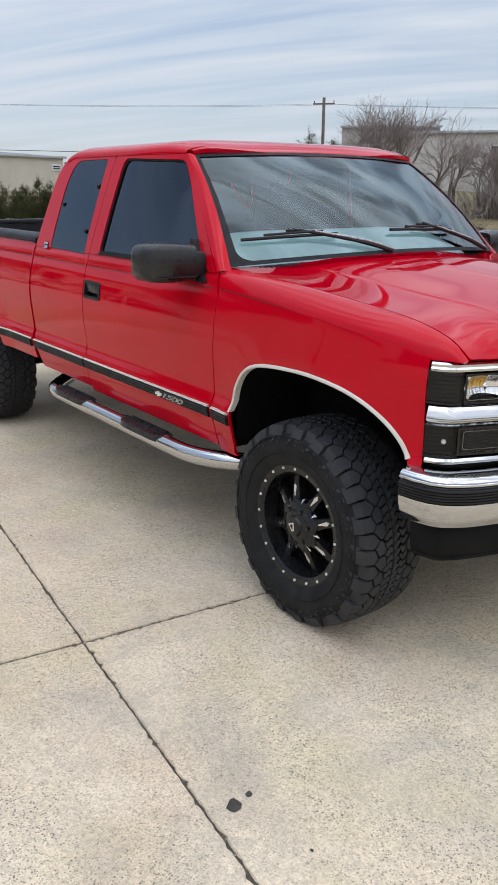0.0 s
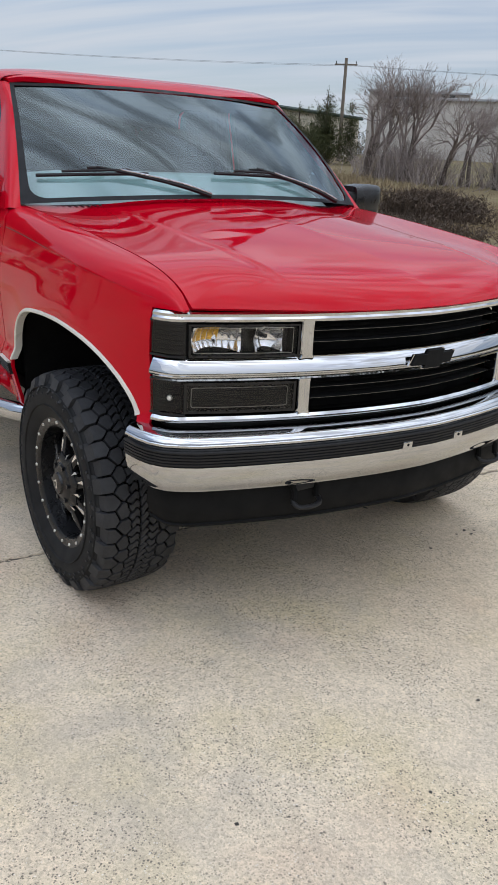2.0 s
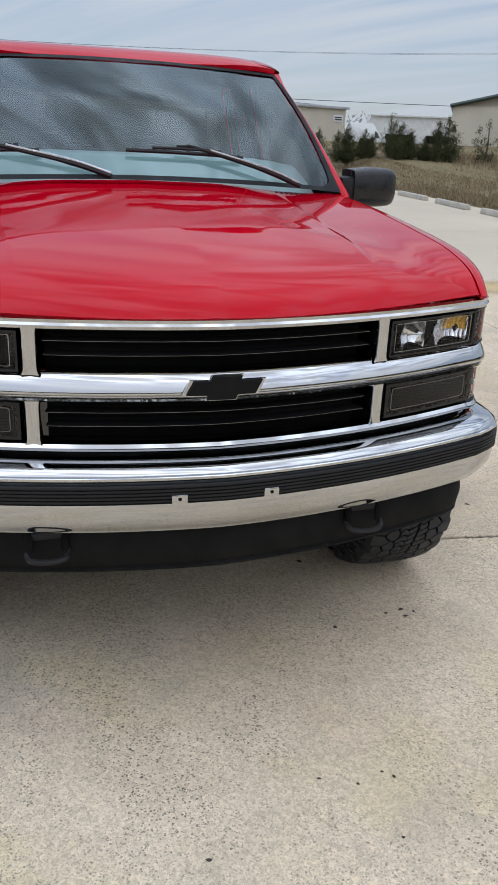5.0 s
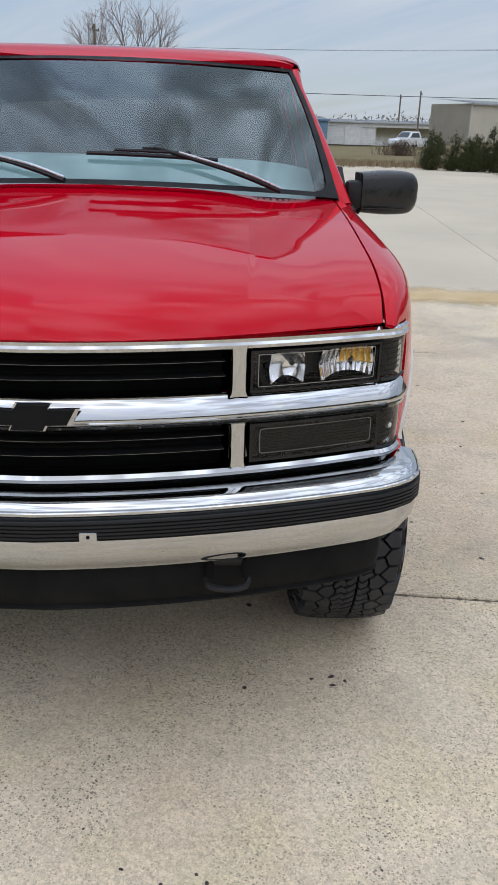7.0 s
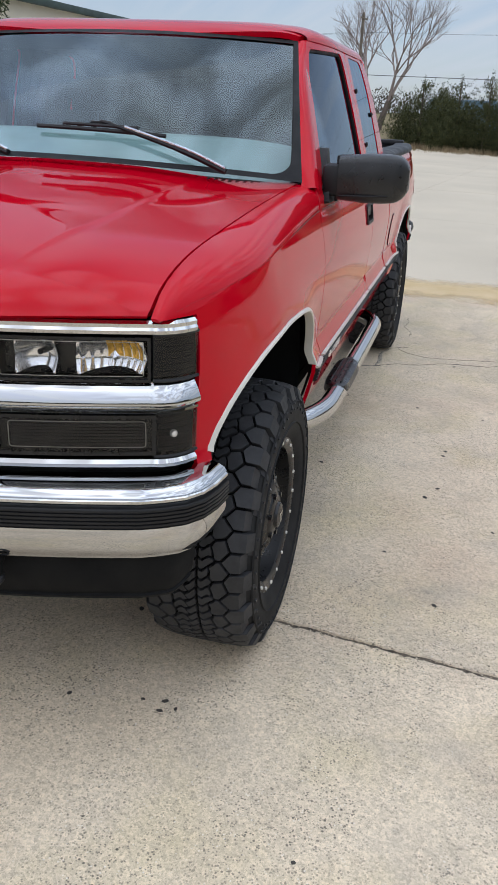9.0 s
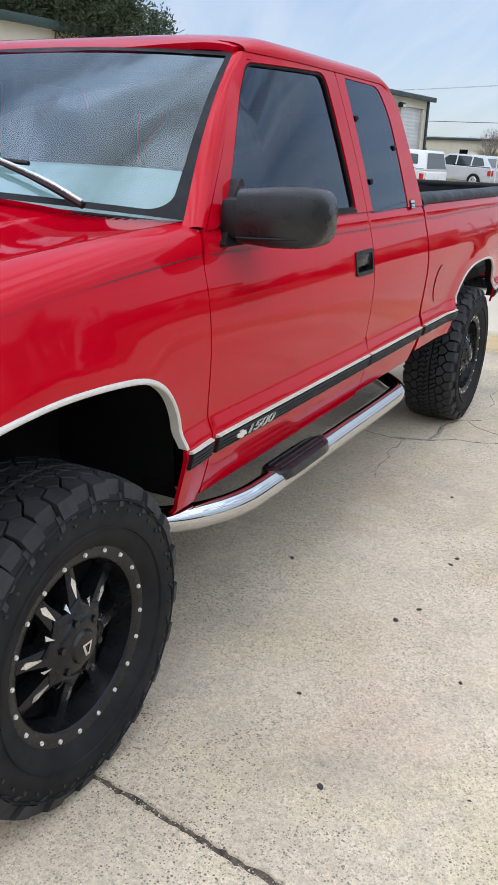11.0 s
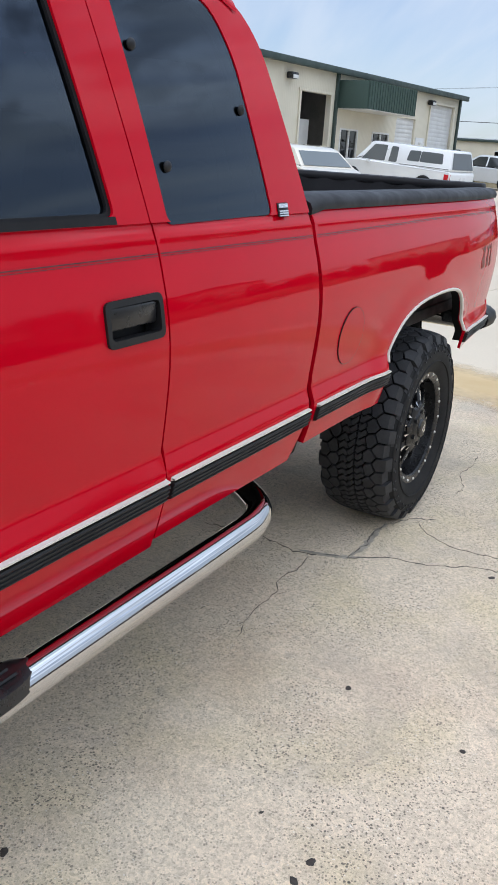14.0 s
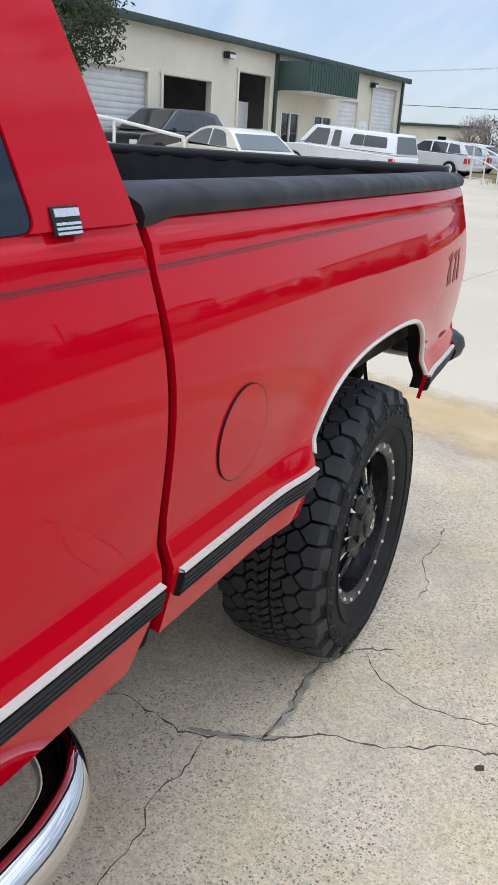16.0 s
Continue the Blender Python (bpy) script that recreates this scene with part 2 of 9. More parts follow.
def make_concrete():
    """Worn exposed-aggregate concrete: grains, pits, chips, stains and drag marks."""
    k = Nodes("pale_concrete", (0.4, 0.36, 0.3), 0.82, Specular_IOR_Level=0.20)
    big = k.ramp(k.noise(0.55, 6, 0.6), [(0.28, (0.62, 0.490, 0.334)), (0.5, (0.715, 0.585, 0.421)), (0.75, (0.765, 0.640, 0.478))])
    mid = k.ramp(k.noise(3.6, 7, 0.7), [(0.32, 0.91), (0.60, 1.05)])
    c = k.mix(1.0, big, mid, "MULTIPLY")
    # ochre and pinkish-brown discolouring in patches
    c = k.mix(k.ramp(k.noise(2.1, 5, 0.6, at=k.pos((1, 1, 1), (0, 0, 15))), [(0.48, 0.0), (0.68, 0.55)]), c, (0.66, 0.54, 0.31))
    c = k.mix(k.ramp(k.noise(1.5, 5, 0.6, at=k.pos((1, 1, 1), (0, 0, 65))), [(0.52, 0.0), (0.70, 0.45)]), c, (0.60, 0.43, 0.30))
    for scale, lo, hi, turn in ((190, 0.77, 1.14, 0), (84, 0.85, 1.08, 37)):
        cell = k.voronoi(scale, "Color", at=k.pos((1, 1, 1), (0, 0, turn)))
        c = k.mix(0.85, c, k.ramp(cell, [(0.15, lo), (0.55, 1.0), (0.95, hi)]), "MULTIPLY")
    fine = k.ramp(k.noise(330, 2, 0.6), [(0.35, 0.80), (0.6, 1.06)])
    c = k.mix(0.7, c, fine, "MULTIPLY")
    # pits and pale grit, denser in some patches than in others
    worn = k.ramp(k.noise(2.4, 6, 0.7, at=k.pos((0.6, 1.3, 1), (0, 0, 24))), [(0.37, 0.08), (0.59, 1.0)])
    for scale, r, keep, turn, col in ((82, 0.27, 0.46, 0, (0.125, 0.103, 0.078)), (54, 0.18, 0.55, 77, (0.12, 0.098, 0.075)), (38, 0.15, 0.52, 19, (0.045, 0.038, 0.030)), (125, 0.32, 0.45, 53, (0.17, 0.14, 0.105)), (104, 0.26, 0.54, 31, (0.80, 0.72, 0.60))):
        dot = k.ramp(k.voronoi(scale, at=k.pos((1, 1, 1), (0, 0, turn))), [(r * 0.7, 1.0), (r * 1.15, 0.0)])
        some = k.ramp(k.noise(scale * 0.45, 3, at=k.pos((1, 1, 1), (0, 0, turn + 9))), [(keep, 0.0), (keep + 0.05, 0.95)])
        c = k.mix(k.mix(1.0, k.mix(1.0, dot, some, "MULTIPLY"), worn, "MULTIPLY"), c, col)
    streak = k.ramp(k.noise(1.3, 5, 0.6, at=k.pos((0.35, 2.6, 1), (0, 0, 24))), [(0.50, 0.0), (0.80, 0.16)])
    c = k.mix(streak, c, (0.33, 0.285, 0.22))
    stain = k.ramp(k.noise(0.9, 7, 0.7, at=k.pos((1, 1, 1), (0, 0, 70)), dist=0.8), [(0.55, 0.0), (0.72, 0.45)])
    c = k.mix(stain, c, (0.25, 0.225, 0.19))
    # soft grey smudges and small darker drips
    smudge = k.ramp(k.noise(1.9, 6, 0.62, at=k.pos((1, 1, 1), (0, 0, 41)), dist=0.5), [(0.53, 0.0), (0.70, 0.42)])
    c = k.mix(smudge, c, (0.32, 0.285, 0.235))
    drip = k.ramp(k.noise(6.5, 4, 0.55, at=k.pos((1, 1, 1), (0, 0, 12))), [(0.66, 0.0), (0.76, 0.40)])
    c = k.mix(drip, c, (0.24, 0.21, 0.175))
    tint = k.add("ShaderNodeObjectInfo").outputs["Random"]
    c = k.mix(k.ramp(tint, [(0.0, 0.0), (1.0, 0.11)]), c, (0.36, 0.34, 0.30))
    k.link(c, "Base Color")
    k.bump(k.noise(140, 3, 0.7), 0.40, 0.003)
    return k.mat


def make_grass_ground():
    k = Nodes("dry_grass_ground", (0.25, 0.2, 0.12), 0.95, Specular_IOR_Level=0.1)
    a = k.ramp(k.noise(0.16, 6, 0.6), [(0.3, (0.185, 0.140, 0.080)), (0.5, (0.235, 0.188, 0.105)), (0.72, (0.200, 0.185, 0.085))])
    b = k.ramp(k.noise(5, 6, 0.7), [(0.3, 0.55), (0.7, 1.15)])
    k.link(k.mix(1.0, a, b, "MULTIPLY"), "Base Color")
    k.bump(k.noise(9, 6, 0.7), 0.8, 0.05)
    return k.mat


def make_leaf(name, dark, light):
    k = Nodes(name, light, 0.75, Specular_IOR_Level=0.2)
    isl = k.n.new("ShaderNodeNewGeometry").outputs["Random Per Island"]
    k.link(k.ramp(isl, [(0.0, dark), (1.0, light)]), "Base Color")
    return k.mat


def make_siding(name, base, period, dark=0.86):
    """Ribbed sheet-metal cladding: fine vertical ribs as relief, with dirt."""
    k = Nodes(name, base, 0.55)
    a = k.ramp(k.noise(0.7, 5), [(0.3, tuple(c * 0.88 for c in base)), (0.7, base)])
    k.link(a, "Base Color")
    w = k.add("ShaderNodeTexWave", Scale=1.0 / period, Distortion=0.0)
    w.bands_direction = "X"
    k.l.new(k.pos((0.8, 0.6, 0)), w.inputs["Vector"])
    k.bump(w.outputs["Fac"], 0.4, 0.01)
    return k.mat


PAINT, CHROME, RUBBER = make_paint(), make_chrome(), make_rubber()
# paler than the tyre walls: light on the block tops put into the colour
RUBBER_TREAD = varied("lit_tread_rubber", (0.031, 0.0315, 0.034), 0.58, 0.35, 12, 90, 0.25, 0.002, Specular_IOR_Level=0.35)
DECAL = varied("faded_sticker", (0.25, 0.040, 0.026), 0.5, 0.6, 30, 80, 0.0)
GLASS_DARK = make_glass("tinted_glass", (0.09, 0.10, 0.115), 1.10, (0.70, 0.84, 1.0))
GLASS_WIND = make_glass("windshield_glass", (0.62, 0.74, 0.74), 1.15, (0.86, 0.98, 1.0))
GLASS_CLEAR = make_glass("clear_lens", (0.95, 0.95, 0.95), 0.84)
GLASS_SMOKE = make_glass("smoked_lens", (0.62, 0.62, 0.63), 0.90)
BLACK_TRIM = varied("black_plastic", (0.011, 0.011, 0.012), 0.5, 0.3, 8, 180, 0.12, 0.001, Specular_IOR_Level=0.35)
BLACK_WORN = varied("weathered_black_plastic", (0.014, 0.014, 0.015), 0.30, 0.45, 9, 160, 0.15, 0.001)
BLACK_SATIN = varied("satin_black_alloy", (0.010, 0.010, 0.0108), 0.28, 0.3, 10, 150, 0.06, 0.001, Specular_IOR_Level=0.4)
LINER = varied("black_bed_liner", (0.015, 0.015, 0.017), 0.52, 0.2, 5, 140, 0.12, 0.001, Specular_IOR_Level=0.3)
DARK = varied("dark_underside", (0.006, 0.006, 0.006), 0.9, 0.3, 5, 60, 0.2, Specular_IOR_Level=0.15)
BLACK_MATT = varied("matt_black_plastic", (0.006, 0.006, 0.006), 0.75, 0.3, 6, 120, 0.2, 0.001, Specular_IOR_Level=0.2)
BLACK_GLOSS = varied("dark_polished_metal", (0.24, 0.245, 0.25), 0.14, 0.2, 12, 150, 0.0, metal=1.0)
GLASS_BLACK = make_glass("black_tinted_glass", (0.012, 0.013, 0.015), 1.1)
# pale metal for the highlight strip laid on the black wiper arms
ARM_GLINT = varied("arm_highlight_metal", (0.66, 0.68, 0.72), 0.24, 0.2, 12, 150, 0.0, metal=0.9)
MILLED = varied("milled_aluminium", (0.80, 0.80, 0.81), 0.22, 0.1, 20, 200, 0.05, 0.001, metal=1.0)
TRIM_WHITE = varied("bright_trim", (0.68, 0.65, 0.58), 0.35, 0.05, 6, 60, 0.0, 0.001, metal=0.05)
SEAL = varied("rubber_seal", (0.009, 0.009, 0.010), 0.6, 0.2, 10, 120, 0.0, Specular_IOR_Level=0.25)
LAMP_GREY = varied("grey_lamp_plastic", (0.040, 0.040, 0.041), 0.45, 0.3, 12, 150, 0.0, Specular_IOR_Level=0.3)
STRIPE = varied("faded_dark_stripe", (0.075, 0.022, 0.022), 0.35, 0.3, 10, 120, 0.0)
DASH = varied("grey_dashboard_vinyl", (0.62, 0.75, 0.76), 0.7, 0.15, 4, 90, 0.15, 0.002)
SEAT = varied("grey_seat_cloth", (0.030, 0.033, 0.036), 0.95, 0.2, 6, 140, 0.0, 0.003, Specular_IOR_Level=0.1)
REFLECTOR = varied("lamp_reflector", (0.92, 0.92, 0.93), 0.12, 0.05, 10, 60, 0.0, metal=0.85)
# the lit amber look is put into a bright base colour, without emission
AMBER_GLOW = varied("amber_glow_reflector", (1.0, 0.56, 0.10), 0.24, 0.15, 60, 120, 0.0, metal=0.35)
CONCRETE, GRASS = make_concrete(), make_grass_ground()

# ---- building tools ----
from mathutils.geometry import delaunay_2d_cdt


def part(name, bm, material, parent=None, label=""):
    """Links a bmesh (or a ready mesh) as one object, under a thing or part."""
    if isinstance(bm, bmesh.types.BMesh):
        me = bpy.data.meshes.new(name)
        bm.normal_update()
        bm.to_mesh(me)
        bm.free()
        me.shade_smooth()
        me.set_sharp_from_angle(angle=radians(38))
    else:
        me = bm
    if not me.materials:
        me.materials.append(material)
    ob = new(name, me)
    if parent:
        ob.parent = parent
    if label:
        tagged(ob, label)
    return ob


def thing(name, label, category, at=(0, 0, 0), rz=0.0, group="", kind=""):
    ob = new(name)
    ob.matrix_world = pose(*at, 0, 0, rz)
    return tagged(ob, label, category, group, kind)


def curve(points):
    """A smooth curve through (a, b) points, as a function of a."""
    xs, ys = np.array([p[0] for p in points], float), np.array([p[1] for p in points], float)
    if xs[0] > xs[-1]:
        xs, ys = xs[::-1], ys[::-1]
    h = np.diff(xs)
    s = np.diff(ys) / h
    m = np.concatenate([[s[0]], (s[:-1] + s[1:]) / 2, [s[-1]]])
    for i in range(len(s)):
        if s[i] == 0:
            m[i] = m[i + 1] = 0

    def f(x):
        x = min(max(x, xs[0]), xs[-1])
        i = min(int(np.searchsorted(xs, x, "right")) - 1, len(h) - 1)
        t = (x - xs[i]) / h[i]
        return float((1 + 2 * t) * (1 - t) ** 2 * ys[i] + t * (1 - t) ** 2 * h[i] * m[i]
                     + t * t * (3 - 2 * t) * ys[i + 1] + t * t * (t - 1) * h[i] * m[i + 1])
    return f


def fair(points, sigma):
    """The same, with its bends evened out over a short length."""
    f = curve(points)
    lo, hi = min(p[0] for p in points), max(p[0] for p in points)

    def g(x):   # runs on straight past both ends
        if x < lo:
            return f(lo) + (x - lo) * (f(lo + 0.01) - f(lo)) / 0.01
        if x > hi:
            return f(hi) + (x - hi) * (f(hi) - f(hi - 0.01)) / 0.01
        return f(x)
    ws = [(d, math.exp(-0.5 * (d / sigma) ** 2)) for d in np.arange(-3, 3.01, 0.25) * sigma]
    total = sum(w for _, w in ws)
    n = max(8, int((hi - lo) / 0.025))
    return curve([(x, sum(w * g(x + d) for d, w in ws) / total) for x in np.linspace(lo, hi, n + 1)])


def rounded(points, r, n=5):
    """A polygon with its corners rounded; r is one radius or one for each corner."""
    out, count = [], len(points)
    for i in range(count):
        p, a, b = Vector(points[i]), Vector(points[i - 1]), Vector(points[(i + 1) % count])
        rr = r[i] if isinstance(r, (list, tuple)) else r
        rr = min(rr, (a - p).length * 0.49, (b - p).length * 0.49)
        if rr < 1e-5:
            out.append(tuple(p))
            continue
        s, e = p + (a - p).normalized() * rr, p + (b - p).normalized() * rr
        for k in range(n + 1):
            t = k / n
            out.append(tuple(s * (1 - t) ** 2 + p * (2 * t * (1 - t)) + e * t * t))
    return out


def resample(loop, step):
    out = []
    for i in range(len(loop)):
        a, b = Vector(loop[i]), Vector(loop[(i + 1) % len(loop)])
        n = max(1, math.ceil((b - a).length / step))
        out += [tuple(a.lerp(b, k / n)) for k in range(n)]
    return out


def inside(loop, pts):
    """Which of the points lie in the polygon."""
    L = np.array(loop)
    x, y = pts[:, 0][:, None], pts[:, 1][:, None]
    x0, y0, x1, y1 = L[:, 0], L[:, 1], np.roll(L[:, 0], -1), np.roll(L[:, 1], -1)
    cross = ((y0 > y) != (y1 > y)) & (x < (x1 - x0) * (y - y0) / np.where(y1 == y0, 1e-12, y1 - y0) + x0)
    return cross.sum(1) % 2 == 1


def panel(name, outline, place, material, parent, holes=(), step=0.05, thick=0.012, out=(0, 1, 0), label="", lines=(), folds=()):
    """A formed sheet: an outline with holes in (u, v), laid on the surface place(u, v), with turned-in edges."""
    loops = [resample(outline, step)] + [resample(h, step) for h in holes]
    pts, edges = [], []
    for loop in loops:
        s = len(pts)
        pts += loop
        edges += [(s + i, s + (i + 1) % len(loop)) for i in range(len(loop))]
    P = np.array(loops[0])
    (u0, v0), (u1, v1) = P.min(0), P.max(0)
    gu, gv = np.meshgrid(np.arange(u0 + step / 2, u1, step), np.arange(v0 + step / 2, v1, step))
    g = np.stack([gu.ravel(), gv.ravel()], 1)
    if len(g):
        keep = inside(loops[0], g)
        for h in loops[1:]:
            keep &= ~inside(h, g)
        every = np.array(pts)
        d = np.sqrt(((g[:, None] - every[None]) ** 2).sum(2)).min(1)
        g = g[keep & (d > step * 0.45)]
        if len(lines):   # extra rows of points along creases
            fold = np.array(lines)
            g = g[np.sqrt(((g[:, None] - fold[None]) ** 2).sum(2)).min(1) > step * 0.45]
            pts += [tuple(q) for q in fold]
        for row in folds:   # unbroken crease lines
            f = np.array(row)
            g = g[np.sqrt(((g[:, None] - f[None]) ** 2).sum(2)).min(1) > step * 0.35]
            edges += [(len(pts) + i, len(pts) + i + 1) for i in range(len(row) - 1)]
            pts += row
        pts += [tuple(q) for q in g]
    verts2, _, faces, *_ = delaunay_2d_cdt([Vector(q) for q in pts], edges, [], 0, 1e-7)
    cen = np.array([[sum(verts2[i][k] for i in f) / len(f) for k in (0, 1)] for f in faces])
    ok = inside(loops[0], cen)
    for h in loops[1:]:
        ok &= ~inside(h, cen)
    faces = [f for f, o in zip(faces, ok) if o]
    out = Vector(out)
    co, no = [], []
    e = 1e-3
    for q in verts2:
        u, v = q
        n = (place(u + e, v) - place(u - e, v)).cross(place(u, v + e) - place(u, v - e))
        n = n.normalized() if n.length > 1e-12 else out
        co.append(place(u, v))
        no.append(n if n.dot(out) > 0 else -n)
    polys, count = [], {}
    for f in faces:
        n = (co[f[1]] - co[f[0]]).cross(co[f[2]] - co[f[0]])
        f = list(f) if n.dot(no[f[0]]) > 0 else list(reversed(f))
        polys.append(f)
        for i in range(3):
            count[(f[i], f[(i + 1) % 3])] = 1
    rim = [k for k in count if (k[1], k[0]) not in count]
    for a, b in rim:
        side = (co[b] - co[a]).cross(no[a])
        side = side.normalized() if side.length > 0 else no[a]
        s = len(co)
        co += [co[a], co[b], co[b] - no[b] * thick, co[a] - no[a] * thick]
        no += [side] * 4
        polys.append([s + 1, s, s + 3, s + 2])
    me = bpy.data.meshes.new(name)
    me.from_pydata([tuple(c) for c in co], [], polys)
    me.shade_smooth()
    me.normals_split_custom_set_from_vertices([tuple(n) for n in no])
    return part(name, me, material, parent, label)


def sheet(name, place, us, vs, material, parent, label="", bm=None):
    """A quad surface place(u, v) over two lists of parameters."""
    own = bm is None
    bm = bm or bmesh.new()
    rows = [[bm.verts.new(place(u, v)) for v in vs] for u in us]
    for i in range(len(us) - 1):
        for j in range(len(vs) - 1):
            bm.faces.new((rows[i][j], rows[i + 1][j], rows[i + 1][j + 1], rows[i][j + 1]))
    if own:
        bmesh.ops.recalc_face_normals(bm, faces=bm.faces)
        return part(name, bm, material, parent, label)


def add_tube(bm, path, radius, sides=10, caps=True):
    """A round bar along points; radius is one number or one for each point."""
    path = [Vector(p) for p in path]
    rings = []
    up = Vector((0, 0, 1))
    for i, p in enumerate(path):
        t = (path[min(i + 1, len(path) - 1)] - path[max(i - 1, 0)]).normalized()
        a = t.cross(up)
        if a.length < 0.05:
            a = t.cross(Vector((1, 0, 0)))
        a.normalize()
        b = a.cross(t)
        r = radius[i] if isinstance(radius, (list, tuple)) else radius
        rings.append([bm.verts.new(p + (a * math.cos(q) + b * math.sin(q)) * r)
                      for q in (2 * math.pi * k / sides for k in range(sides))])
    for r0, r1 in zip(rings, rings[1:]):
        for k in range(sides):
            bm.faces.new((r0[k], r0[(k + 1) % sides], r1[(k + 1) % sides], r1[k]))
    if caps:
        bm.faces.new(rings[0]); bm.faces.new(list(reversed(rings[-1])))


def tube(name, path, radius, material, parent=None, sides=10, label=""):
    bm = bmesh.new()
    add_tube(bm, path, radius, sides)
    bmesh.ops.recalc_face_normals(bm, faces=bm.faces)
    return part(name, bm, material, parent, label)


def smooth_path(points, n=6):
    """Points on a rounded line through the given ones."""
    P = [Vector(p) for p in points]
    P = [P[0] * 2 - P[1]] + P + [P[-1] * 2 - P[-2]]
    out = []
    for i in range(1, len(P) - 2):
        for k in range(n):
            t = k / n
            out.append(0.5 * (2 * P[i] + (P[i + 1] - P[i - 1]) * t + (2 * P[i - 1] - 5 * P[i] + 4 * P[i + 1] - P[i + 2]) * t * t
                              + (3 * P[i] - P[i - 1] - 3 * P[i + 1] + P[i + 2]) * t ** 3))
    return out + [P[-2]]


def add_box(bm, size, at=(0, 0, 0), bevel=0.0, turn=None, segments=2):
    m = Matrix.Translation(at) @ (turn or Matrix()) @ Matrix.Diagonal((*size, 1))
    made = bmesh.ops.create_cube(bm, size=1.0, matrix=m)["verts"]
    if bevel > 0:
        es = {e for v in made for e in v.link_edges}
        bmesh.ops.bevel(bm, geom=list(es), offset=bevel, segments=segments, profile=0.5, affect="EDGES", clamp_overlap=True)


def box(name, size, at, material, parent=None, bevel=0.0, label="", turn=None):
    bm = bmesh.new()
    add_box(bm, size, at, bevel, turn)
    return part(name, bm, material, parent, label)


def add_lathe(bm, profile, sides=48, closed=False):
    """Turns (radius, y) points round the y axis."""
    rings = [[bm.verts.new((r * math.cos(a), y, r * math.sin(a))) for a in (2 * math.pi * k / sides for k in range(sides))]
             for r, y in profile]
    pairs = list(zip(rings, rings[1:])) + ([(rings[-1], rings[0])] if closed else [])
    for r0, r1 in pairs:
        for k in range(sides):
            bm.faces.new((r0[k], r0[(k + 1) % sides], r1[(k + 1) % sides], r1[k]))
    return rings


def add_sweep(bm, path, section, closed=True):
    """Carries a section of (outward, up) points along a level path of (point, outward) pairs."""
    rings = [[bm.verts.new(Vector(p) + Vector(o) * a + Vector((0, 0, b))) for a, b in section] for p, o in path]
    n = len(section)
    for r0, r1 in zip(rings, rings[1:]):
        for k in range(n if closed else n - 1):
            bm.faces.new((r0[k], r0[(k + 1) % n], r1[(k + 1) % n], r1[k]))
    if closed:
        bm.faces.new(rings[0]); bm.faces.new(list(reversed(rings[-1])))


def sweep(name, path, section, material, parent, label="", closed=True):
    bm = bmesh.new()
    add_sweep(bm, path, section, closed)
    bmesh.ops.recalc_face_normals(bm, faces=bm.faces)
    return part(name, bm, material, parent, label)


def lathe(name, profile, material, parent, sides=48, closed=False, label=""):
    bm = bmesh.new()
    add_lathe(bm, profile, sides, closed)
    bmesh.ops.recalc_face_normals(bm, faces=bm.faces)
    return part(name, bm, material, parent, label)


def span(a, b, n):
    return [a + (b - a) * i / n for i in range(n + 1)]

# ---- ground ----
SLAB_TURN = -6.2                       # degrees by which the slab joints lie off the truck's line
SLAB_AT = Vector((-0.32, -1.70, 0.0))  # where two joints cross
GAP_X = 0.012                           # the crossing joints are wider
SLAB_X, SLAB_Y, GAP = 5.85, 5.0, 0.0045


def lot_z(x, y):
    """Height of the lot: level about the truck, rising towards the workshop and falling to the field."""
    c, s = math.cos(radians(SLAB_TURN)), math.sin(radians(SLAB_TURN))
    v = (y - SLAB_AT.y) * c - (x - SLAB_AT.x) * s
    if v < 0:
        return min(-v, 5) * 0.02 + max(0, min(-v, 55) - 5) * 0.045
    # the field beyond the stops climbs away from the truck
    edge = min(1.0, max(0.0, (v - 11.2) / 2.5))
    return edge * edge * (3 - 2 * edge) * max(0.0, min(0.045 * (-x - 16), 2.35 - 0.030 * (-x - 16) if x > -88 else 0.19))


def ground_sheet():
    bm = bmesh.new()
    ks = [-900, -300, -140, -110, -90, -74, -66] + list(range(-60, 34, 2)) + [40, 60, 80, 300, 900]
    rows = []
    for x in ks:
        row = []
        for y in ks:
            z = lot_z(x, y) - 0.12
            if y > 15.5 or x < -42:
                z += 0.10 + 0.05 * math.sin(x * 0.21 + y * 0.13)
            row.append(bm.verts.new((x, y, z)))
        rows.append(row)
    for i in range(len(ks) - 1):
        for j in range(len(ks) - 1):
            bm.faces.new((rows[i][j], rows[i + 1][j], rows[i + 1][j + 1], rows[i][j + 1]))
    ob = part("ground", bm, GRASS)
    return tagged(ob, "dry winter grass field with bare brown patches", "ground", kind="structure")


ground_sheet()

pavement = tagged(new("pavement"), "weathered pale exposed-aggregate concrete slabs with dark joints", "pavement", kind="structure")
pavement.matrix_world = Matrix.Translation(SLAB_AT) @ Matrix.Rotation(radians(SLAB_TURN), 4, "Z")


